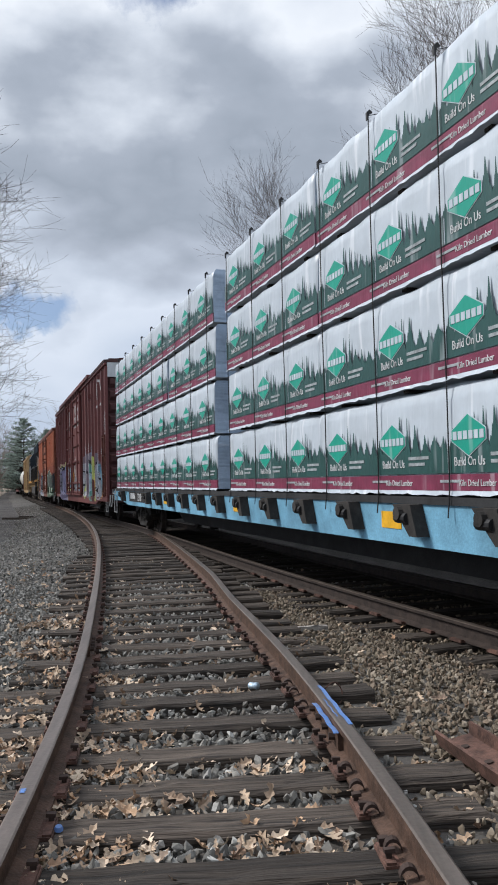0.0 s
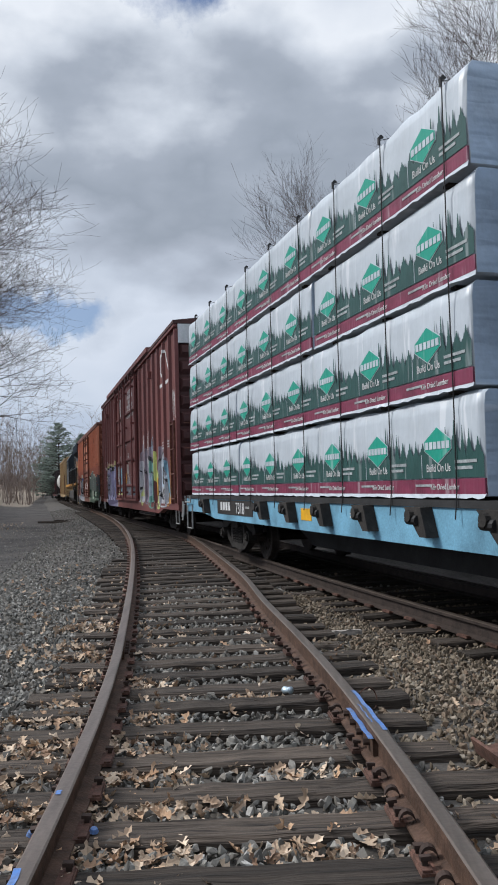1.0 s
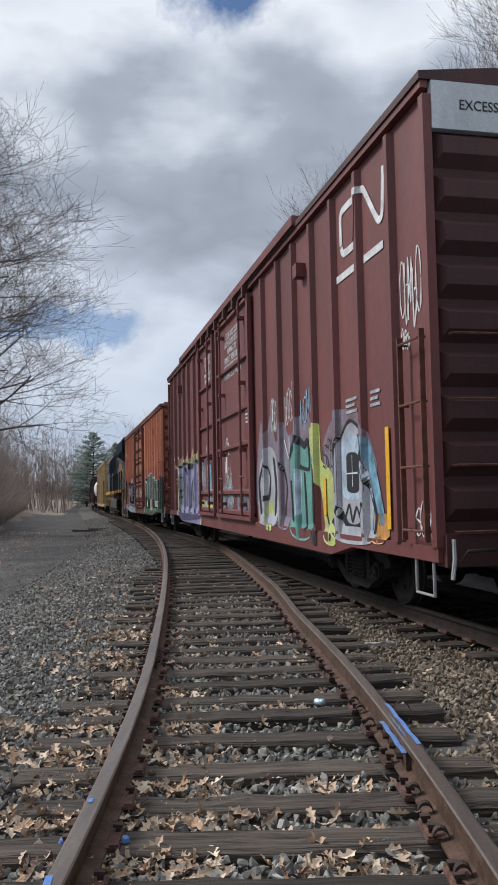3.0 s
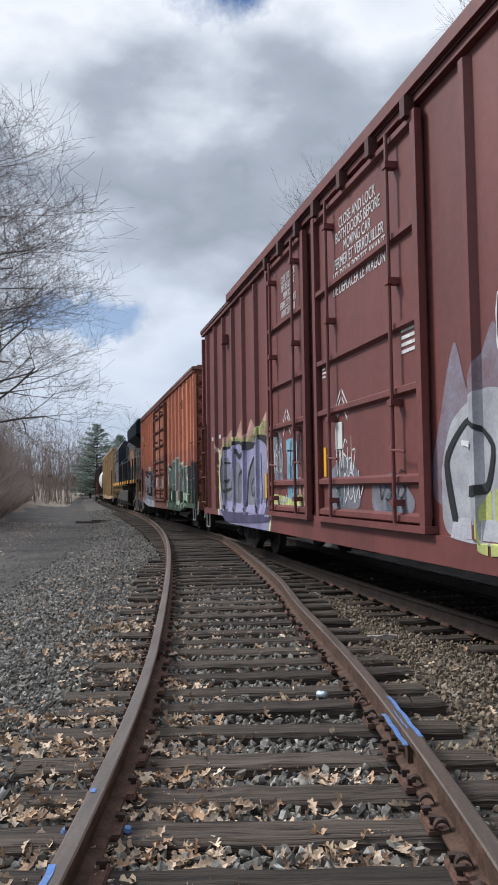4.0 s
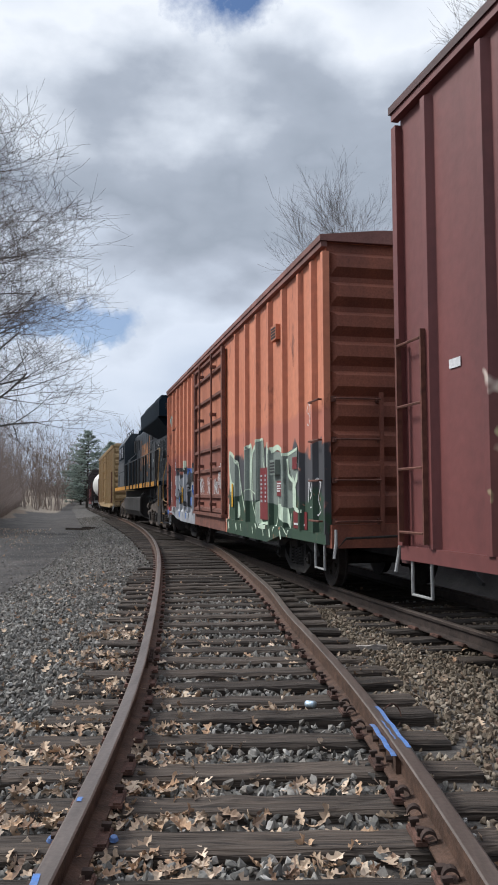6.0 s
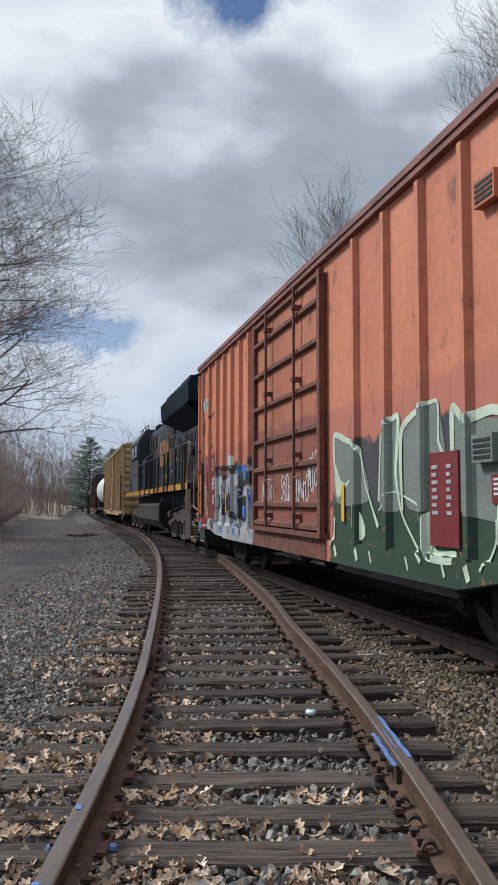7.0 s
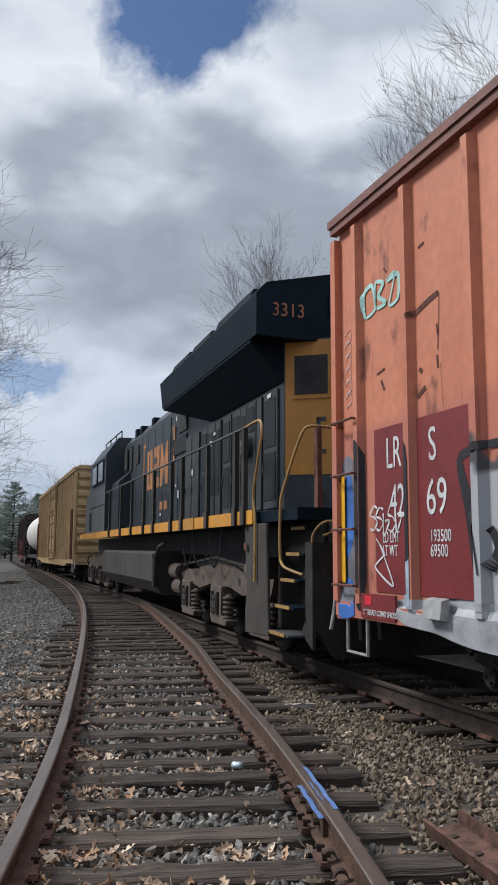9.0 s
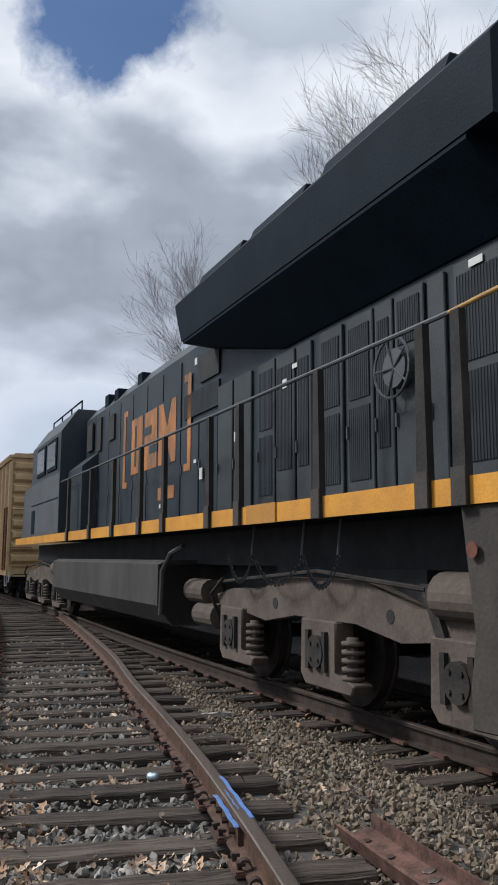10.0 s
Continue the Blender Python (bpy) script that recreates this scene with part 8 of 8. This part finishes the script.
    # rear emblem as plain shapes
    def emblem(bm):
        for z0, z1, f0, f1 in ((2.7, 3.2, 0.60, 0.68), (2.7, 2.76, 0.60, 0.78), (3.14, 3.2, 0.60, 0.78)):
            chamfer_panel(bm, z0, z1, f0, f1, 0.010)
    single("emblem_bracket", emblem, M_LOCOBLUE, car)
    def ring(bm):
        n = 18
        for k in range(n):
            a, b = 0.6 + 5.0 * k / n, 0.6 + 5.0 * (k + 1) / n
            v = [bm.verts.new((-0.12 + r * math.cos(t), yr - 0.012, 2.98 + r * math.sin(t))) for t in (a, b) for r in (0.12, 0.2)]
            bm.faces.new((v[0], v[1], v[3], v[2]))
    single("emblem_ring", ring, M_LOCOBLUE, car)
    for dx in (-0.24, -0.36):
        single("emblem_dot", lambda bm: drum(bm, (dx, yr - 0.01, 2.68), 0.05, 0.01, "y", 14), M_LOCOBLUE, car)
    single("lock_plate", lambda bm: chamfer_panel(bm, 2.06, 2.2, 0.62, 0.74, 0.012), M_BLACK, car)
    # engine-room doors: louvred leaves in raised frames
    doors = [(43.15, 43.74), (43.86, 44.08), (44.14, 44.56), (44.6, 44.88), (44.92, 45.38), (45.47, 45.92), (46.11, 46.44), (46.5, 46.95), (47.0, 47.45), (47.66, 48.2), (48.26, 48.75)]
    for i, (r0, r1) in enumerate(doors):
        d = single("hood_door", lambda bm: (block(bm, -1.035, -1.002, Y(r0), Y(r1), 1.98, 3.66), bevelled(bm, 0.008)), M_DOORFRAME, car)
        # some leaves have two louvred fields, some one, some are plain plate
        for z0, z1 in ((2.1, 2.78), (2.86, 3.55)) if i in (0, 4, 5, 8) else ((2.35, 3.5),) if i in (3, 6, 7) else ((3.2, 3.58),) if i == 2 else ():
            single("louvre", lambda bm: block(bm, -1.045, -1.036, Y(r0) + 0.05, Y(r1) - 0.05, z0, z1), M_LOUVRE, d)
        single("door_latch", lambda bm: block(bm, -1.06, -1.036, Y(r1) - 0.04, Y(r1) - 0.015, 2.5, 2.62), M_LOCOGREY, d)
    for r0, r1 in ((48.8, 49.5), (49.55, 50.3), (50.35, 51.2), (51.25, 52.1), (52.15, 53.0), (53.05, 53.9), (53.95, 54.8), (54.85, 55.7)):
        d = single("hood_door", lambda bm: (block(bm, -1.022, -1.002, Y(r0), Y(r1), 1.98, 4.35 if r0 > 49.6 else 3.3), bevelled(bm, 0.006)), M_LOCOBLUE, car)
        single("door_latch", lambda bm: block(bm, -1.04, -1.023, Y(r1) - 0.05, Y(r1) - 0.02, 2.6, 2.75), M_LOCOGREY, d)
    single("intake_grille", lambda bm: block(bm, -1.03, -1.003, Y(48.75), Y(50.15), 3.42, 3.78), M_LOUVRE, car)
    single("intake_grille", lambda bm: block(bm, -1.03, -1.003, Y(48.75), Y(49.5), 3.86, 4.25), M_BLACK, car)
    for r, z, w, h in ((43.45, 3.6, 0.16, 0.06), (46.45, 3.45, 0.12, 0.05), (46.7, 3.3, 0.1, 0.1), (48.1, 2.9, 0.09, 0.12), (49.35, 2.55, 0.12, 0.16), (49.6, 2.75, 0.1, 0.05), (51.2, 2.2, 0.12, 0.06), (49.6, 4.2, 0.1, 0.1)):
        single("warning_label", lambda bm: block(bm, -1.052, -1.046, Y(r) - w / 2, Y(r) + w / 2, z - h / 2, z + h / 2), M_WHITELABEL, car)
    # hand brake wheel
    def brake(bm):
        n = 20
        pts = [(-1.16, Y(44.43) + 0.26 * math.cos(2 * math.pi * k / n), 2.98 + 0.26 * math.sin(2 * math.pi * k / n)) for k in range(n + 1)]
        tube(bm, pts, 0.014, 5)
        for k in range(5):
            a = 2 * math.pi * k / 5
            tube(bm, [(-1.14, Y(44.43), 2.98), (-1.16, Y(44.43) + 0.25 * math.cos(a), 2.98 + 0.25 * math.sin(a))], 0.01, 5)
    hb = single("brake_wheel", brake, M_LOCOGREY, car, "round hand brake wheel")
    single("brake_housing", lambda bm: drum(bm, (-1.08, Y(44.43), 2.98), 0.17, 0.12, "x", 20), M_LOCOGREY, hb)
    # fading orange emblem on the hood as plain shapes
    M_EMB = material("faded_orange_emblem", (0.46, 0.18, 0.05), 0.65, vary=0.5, scale=3.0, color2=(0.10, 0.065, 0.045), streak=(1, 1, 0.3))
    x0, x1 = -1.03, -1.0235
    for r0, r1, r2 in ((49.85, 50.0, 50.15), (53.65, 53.5, 53.35)):
        def bracket(bm):
            prism(bm, [(Y(r0), 2.65), (Y(r2), 2.65), (Y(r2), 2.76), (Y(r1), 2.76), (Y(r1), 3.99), (Y(r2), 3.99), (Y(r2), 4.1), (Y(r0), 4.1)], "x", x0, x1)
        single("emblem_bracket", bracket, M_EMB, car, "faded orange emblem bracket")
    for r in (50.75, 51.25):
        single("emblem_dot", lambda bm: block(bm, x0, x1, Y(r) - 0.16, Y(r) + 0.16, 2.3, 2.5), M_EMB, car)
    for r, w, slots in ((52.72, 0.36, ((0.02, -0.36, 0.13, 0.36),)), (51.88, 0.36, ((-0.05, 0.10, 0.40, 0.24), (-0.40, -0.24, 0.05, -0.10))), (50.98, 0.44, ((-0.13, 0.2, 0.13, 0.52), (-0.13, -0.52, 0.13, -0.2)))):
        blk = single("emblem_block", lambda bm: (prism(bm, [(Y(r) - w, 3.86), (Y(r) + w, 3.86), (Y(r) + w, 2.86), (Y(r) - w, 2.86)], "x", x0, x1), bevelled(bm, 0.002)), M_EMB, car, "faded orange emblem block")
        for a0, c0, a1, c1 in slots:
            def slot(bm):
                if w < 0.4:
                    block(bm, x0 - 0.004, x0 - 0.001, Y(r) + a0, Y(r) + a1, 3.36 + c0, 3.36 + c1)
                else:
                    tip = 0.1 if c0 > 0 else -0.1
                    prism(bm, [(Y(r) + a0 - 0.1, 3.36 + (c1 if c0 > 0 else c0)), (Y(r) + a1 + 0.1, 3.36 + (c1 if c0 > 0 else c0)), (Y(r), 3.36 + tip)], "x", x0 - 0.004, x0 - 0.001)
            single("emblem_slot", slot, M_LOCOBLUE, blk)
    # roof fittings on the engine hood
    for r, h in ((52.9, 0.2), (54.6, 0.25), (55.4, 0.3)):
        single("lift_lug", lambda bm: block(bm, -0.95, -0.75, Y(r) - 0.15, Y(r) + 0.15, 4.5, 4.62 + h * 0.5), M_LOCODARK, car)
    single("exhaust_stack", lambda bm: block(bm, -0.35, 0.35, Y(52.0), Y(53.0), 4.7, 4.95), M_LOCODARK, car)
    # equipment cabinets and louvred windows by the cab
    single("cabinet", lambda bm: prism(bm, [(-1.35, 1.905), (1.35, 1.905), (1.35, 3.3), (1.0, 3.6), (-1.0, 3.6), (-1.35, 3.3)], "y", Y(55.75), Y(57.2)), M_LOCOBLUE, car)
    for r0, r1, z0, z1 in ((54.3, 54.75, 3.7, 4.2), (55.4, 55.75, 3.6, 4.3), (56.2, 56.7, 3.7, 4.3)):
        single("side_vent", lambda bm: block(bm, -1.06, -1.024, Y(r0), Y(r1), z0, z1), M_BLACK, car)
    # cab
    cab = single("cab", lambda bm: prism(bm, [(-1.52, 1.905), (1.52, 1.905), (1.52, 4.25), (1.15, 4.78), (-1.15, 4.78), (-1.52, 4.25)], "y", Y(57.3), Y(61.3)), M_LOCOBLUE, car)
    for r0, r1 in ((57.7, 58.9), (59.2, 60.4)):
        f = single("cab_window", lambda bm: block(bm, -1.55, -1.50, Y(r0), Y(r1), 3.42, 4.15), M_LOCODARK, cab)
        single("pane", lambda bm: block(bm, -1.56, -1.551, Y(r0) + 0.08, Y(r1) - 0.08, 3.5, 4.07), M_GLASS, f)
    single("cab_lower", lambda bm: block(bm, -1.528, -1.521, Y(57.32), Y(61.28), 1.93, 3.3), M_LOCOGREY, cab, "dusty grey lower cab side")
    single("nose", lambda bm: prism(bm, [(Y(61.3), 1.905), (Y(64.0), 1.905), (Y(63.8), 3.3), (Y(61.3), 3.55)], "x", -1.35, 1.35), M_LOCOGREY, car)
    single("cab_seam", lambda bm: block(bm, -1.535, -1.5285, Y(57.4), Y(61.2), 2.72, 2.75), M_LOCODARK, cab)
    single("cab_door", lambda bm: block(bm, -1.54, -1.5285, Y(60.6), Y(61.1), 2.0, 2.6), M_LOCODARK, cab)
    single("roof_rail", lambda bm: (tube(bm, [(-1.05, Y(57.4), 4.75), (-1.05, Y(57.4), 5.0), (-1.05, Y(61.0), 5.0), (-1.05, Y(61.0), 4.75)], 0.02), tube(bm, [(-1.05, Y(58.6), 4.75), (-1.05, Y(58.6), 5.0)], 0.018), tube(bm, [(-1.05, Y(59.8), 4.75), (-1.05, Y(59.8), 5.0)], 0.018)), M_LOCODARK, car)
    # walkway handrail on wide plate stanchions
    posts = [43.07, 43.48, 45.04, 46.83, 47.74, 49.49, 50.66, 52.31, 54.03, 56.14]
    for r in posts:
        st = single("stanchion", lambda bm: prism(bm, [(Y(r) - 0.065, 1.73), (Y(r) + 0.065, 1.73), (Y(r) + 0.065, 1.98), (Y(r) + 0.045, 3.05), (Y(r) - 0.045, 3.05), (Y(r) - 0.065, 1.98)], "x", -1.56, -1.50), M_SOOT, car)
        single("stanchion_foot", lambda bm: block(bm, -1.575, -1.561, Y(r) - 0.075, Y(r) + 0.075, 1.735, 1.99), M_STEPSIDE, st, "dusty foot of the stanchion")
    single("handrail", lambda bm: tube(bm, [(-1.5, Y(57.2), 3.07), (-1.5, Y(50.0), 3.07), (-1.5, Y(43.2), 3.07)], 0.02, 8), M_LOCOGREY, car)
    single("grab_rail", lambda bm: tube(bm, soft_bend([(-1.5, Y(43.2), 3.07), (-1.5, Y(42.6), 3.09), (-1.5, Y(42.46), 3.05), (-1.51, Y(42.40), 2.9), (-1.52, Y(42.53), 2.55), (-1.53, Y(42.68), 2.1), (-1.53, Y(42.60), 1.8), (-1.53, Y(42.60), 1.0)]), 0.018, 10), M_RAILYEL, car, "yellow bent grab rail")
    single("grab_rail", lambda bm: tube(bm, soft_bend([(-0.4, Y(41.5), 2.84), (-1.1, Y(41.5), 2.88), (-1.24, Y(41.53), 2.86), (-1.3, Y(41.6), 2.72), (-1.43, Y(41.82), 2.12), (-1.45, Y(41.85), 1.95), (-1.45, Y(41.85), 1.3), (-1.43, Y(41.75), 1.2), (-1.3, Y(41.5), 1.12)]), 0.018, 10), M_RAILYEL, car, "yellow bent grab rail")
    for x in (-1.1, -0.55):
        single("end_post", lambda bm: block(bm, x - 0.028, x + 0.028, Y(41.45), Y(41.56), 1.9, 2.88), M_RUSTIRON, car)
    single("step_rail", lambda bm: tube(bm, soft_bend([(-1.26, Y(41.3), 1.4), (-1.26, Y(41.28), 1.58), (-1.18, Y(41.25), 1.7), (-1.08, Y(41.22), 1.74), (-1.02, Y(41.2), 1.7), (-1.06, Y(41.2), 1.62), (-1.16, Y(41.22), 1.57)]), 0.014, 8), M_RAILYEL, car)
    # rear platform, end plate, steps
    single("rear_platform", lambda bm: block(bm, -1.42, 1.42, Y(41.35), Y(42.95), 1.76, 1.90), M_LOCODARK, car)
    single("end_plate", lambda bm: prism(bm, [(-1.0, 0.2), (1.0, 0.2), (1.28, 0.55), (1.28, 1.76), (-1.05, 1.76), (-1.05, 1.5), (-1.28, 1.5), (-1.28, 0.55)], "y", Y(41.2), Y(41.32)), M_SOOT, car)
    single("step_side", lambda bm: (prism(bm, [(Y(42.25), 1.74), (Y(43.15), 1.74), (Y(43.02), 0.9), (Y(43.1), 0.6), (Y(43.1), 0.32), (Y(42.15), 0.36)], "x", -1.50, -1.46), bevelled(bm, 0.01)), M_STEPSIDE, car)
    single("step_back", lambda bm: block(bm, -1.1, -1.05, Y(41.35), Y(42.9), 0.4, 1.75), M_SOOT, car)
    single("pilot_side", lambda bm: prism(bm, [(Y(41.2), 1.5), (Y(41.42), 1.5), (Y(41.42), 0.62), (Y(41.55), 0.45), (Y(41.2), 0.3)], "x", -1.30, -1.26), M_SOOT, car)
    for i in range(5):
        z = 0.44 + i * 0.31
        y1 = Y(42.16)
        y0 = y1 - 0.72 + 0.02 * i
        dx = 0.07 * i
        st = single("step", lambda bm: block(bm, -1.5 + dx, -1.1, y0, y1, z - 0.025, z), M_LOCOGREY if i == 0 else M_LOCODARK, car)
        single("step_edge", lambda bm: block(bm, -1.52 + dx, -1.501 + dx, y0 + 0.1, y1 - 0.12, z - 0.03, z + 0.008), M_RAILYEL, st, "worn yellow step edge")
    single("round_emblem", lambda bm: drum(bm, (-1.535, Y(43.0), 1.45), 0.055, 0.008, "x", 16), M_RUSTIRON, car)
    coupler(car, Y(41.25), -1, False)
    for i, x in enumerate((-0.85, -0.75, -0.62)):
        single("air_hose", lambda bm: tube(bm, [(x, Y(41.2), 1.15), (x, Y(41.02), 1.1), (x + 0.02, Y(40.98), 0.75), (x + 0.05, Y(41.0), 0.42)], 0.024), M_RUBBER, car)
    single("signal_hose", lambda bm: tube(bm, [(-0.95, Y(41.2), 1.6), (-0.7, Y(41.0), 1.62), (-0.55, Y(40.9), 1.4), (-0.5, Y(40.8), 1.1), (-0.2, Y(40.4), 0.95)], 0.022), M_RUBBER, car)
    single("socket_cover", lambda bm: drum(bm, (-0.6, Y(41.1), 1.68), 0.11, 0.05, "y", 14), M_LOCOGREY, car)
    single("pilot_shelf", lambda bm: block(bm, -1.0, -0.55, Y(40.95), Y(41.2), 0.78, 0.9), M_LOCOTRUCK, car)
    # fuel tank between the trucks
    single("fuel_tank", lambda bm: prism(bm, [(-1.42, 1.30), (-1.42, 0.72), (-1.2, 0.45), (1.2, 0.45), (1.42, 0.72), (1.42, 1.30), (1.3, 1.36), (-1.3, 1.36)], "y", Y(50.0), Y(58.3)), M_TANKGREY, car, "dusty dark grey fuel tank")
    single("tank_strap", lambda bm: prism(bm, [(-1.44, 1.30), (-1.44, 0.71), (-1.21, 0.43), (-0.8, 0.43), (-0.8, 1.3)], "y", Y(50.0), Y(50.06)), M_TANKGREY, car)
    single("vent_pipe", lambda bm: tube(bm, [(-1.3, Y(49.3), 1.55), (-1.38, Y(49.6), 1.45), (-1.42, Y(49.85), 1.2), (-1.42, Y(49.9), 0.6)], 0.04, 8), M_TANKGREY, car)
    for r in (49.35, 49.0):
        single("air_reservoir", lambda bm: drum(bm, (-1.0, Y(r), 0.95 - 0.3 * (r < 49.2)), 0.16, 0.7, "y", 14), M_LOCOTRUCK, car)
    # three-axle trucks
    for c, sgn in ((45.7, 1), (61.3, -1)):
        yc = Y(c)
        for sx in (-1, 1):
            x0, x1 = sorted((sx * 0.98, sx * 1.14))
            bm = bmesh.new()
            prism(bm, [(yc - 2.75, 1.02), (yc - 2.2, 0.98), (yc - 1.5, 1.0), (yc - 0.75, 1.2), (yc + 0.75, 1.2), (yc + 1.5, 1.04), (yc + 2.2, 1.04), (yc + 2.75, 0.95), (yc + 2.6, 0.78), (yc + 1.9, 0.78), (yc + 1.3, 0.72), (yc + 0.6, 0.82), (yc - 0.6, 0.82), (yc - 1.3, 0.72), (yc - 1.9, 0.78), (yc - 2.6, 0.78)], "x", x0, x1)
            fr = part("truck_frame", bm, M_LOCOTRUCK, car, "dusty brown cast truck frame")
            for k in (-2.1, 0.0, 2.15):
                pd = single("pedestal", lambda bm: (prism(bm, [(yc + k - 0.34, 0.82), (yc + k + 0.34, 0.82), (yc + k + 0.36, 0.3), (yc + k + 0.26, 0.2), (yc + k - 0.60, 0.2), (yc + k - 0.66, 0.30), (yc + k - 0.30, 0.36)], "x", *sorted((sx * 1.0, sx * 1.2))), bevelled(bm, 0.015)), M_LOCOTRUCK, fr)
                def box_(bm):
                    drum(bm, (sx * 1.21, yc + k - 0.02, 0.53), 0.15, 0.08, "x", 16)
                    for q in range(4):
                        a = math.pi / 4 + q * math.pi / 2
                        drum(bm, (sx * 1.25, yc + k - 0.02 + 0.1 * math.cos(a), 0.53 + 0.1 * math.sin(a)), 0.02, 0.03, "x", 6)
                    block(bm, *sorted((sx * 1.18, sx * 1.24)), yc + k - 0.2, yc + k - 0.14, 0.36, 0.72)
                    block(bm, *sorted((sx * 1.18, sx * 1.24)), yc + k + 0.12, yc + k + 0.18, 0.36, 0.72)
                single("axle_box", box_, M_TRUCK, pd)
                def coil(bm):
                    for i in range(5):
                        bmesh.ops.create_cone(bm, cap_ends=True, segments=14, radius1=0.105, radius2=0.105, depth=0.035, matrix=Matrix.Translation((sx * 1.1, yc + k - 0.48, 0.34 + i * 0.075)))
                    drum(bm, (sx * 1.1, yc + k - 0.48, 0.5), 0.06, 0.38, "z", 8)
                single("coil_spring", coil, M_LOCOTRUCK, fr, "", True)
            for k in (-1.15, 1.05):
                single("frame_hole", lambda bm: drum(bm, (sx * 1.142, yc + k, 0.92), 0.06, 0.006, "x", 10), M_BLACK, fr)
            single("brake_cylinder", lambda bm: (drum(bm, (sx * 1.12, yc - 2.15, 1.12), 0.18, 0.55, "y", 18), drum(bm, (sx * 1.12, yc - 1.8, 1.12), 0.06, 0.3, "y", 10)), M_LOCOTRUCK, fr)
            single("brake_lever", lambda bm: prism(bm, [(yc - 1.75, 1.2), (yc - 1.63, 1.2), (yc - 2.0, 0.45), (yc - 2.1, 0.47)], "x", *sorted((sx * 1.15, sx * 1.19))), M_TRUCK, fr)
            single("brake_rod", lambda bm: tube(bm, [(sx * 1.18, yc - 1.7, 1.16), (sx * 1.2, yc, 1.27), (sx * 1.18, yc + 2.6, 1.1)], 0.022), M_TRUCK, fr)
            single("sand_pipe", lambda bm: tube(bm, [(sx * 1.2, yc + 2.4, 1.15), (sx * 1.22, yc + 2.75, 0.95), (sx * 1.0, yc + 2.8, 0.4)], 0.025), M_TRUCK, fr)
        for k in (-2.1, 0.0, 2.15):
            add_wheelset(car, yc + k, 0.53)
        single("truck_bolster", lambda bm: block(bm, -0.95, 0.95, yc - 1.4, yc + 1.4, 0.75, 1.3), M_BLACK, car)
    # safety chains that hang from the frame to the truck
    for r0, r1 in ((46.99, 47.7), (45.8, 46.99), (45.1, 45.8)):
        def chain(bm):
            n = 26
            for i in range(n):
                t = (i + 0.5) / n
                y = Y(r0) + (Y(r1) - Y(r0)) * t
                z = 1.42 - 0.32 * 4 * t * (1 - t) * 0.9
                d = pose(-1.3, y, z, 90 * (i % 2), 0, 0)
                made = bmesh.ops.create_cone(bm, cap_ends=False, segments=6, radius1=0.022, radius2=0.022, depth=0.012, matrix=d @ pose(0, 0, 0, 0, 90, 0) @ Matrix.Diagonal((1, 1.5, 1, 1)))
        single("safety_chain", chain, M_LOCOGREY, car)
        single("chain_hanger", lambda bm: tube(bm, [(-1.28, Y(r0), 1.74), (-1.3, Y(r0) + 0.02, 1.42)], 0.014, 5), M_LOCOGREY, car)
    MOVERS.append((car, mid, 7.7, None))


build_locomotive()


# ================= movement =================
def motions():
    for ob, mid, reach, local in MOVERS:
        walk(ob, [(t, car_pose(mid, reach, t) @ (local or Matrix())) for t in TIMES])
    start = run_at(0.0)
    for ob, y, r in WHEELS:
        rows = []
        for k in range(151):
            t = k / 15
            rows.append((t, pose(0, y, r, math.degrees((start - run_at(min(t, 10.0))) / r), 0, 0)))
        walk(ob, rows)


motions()
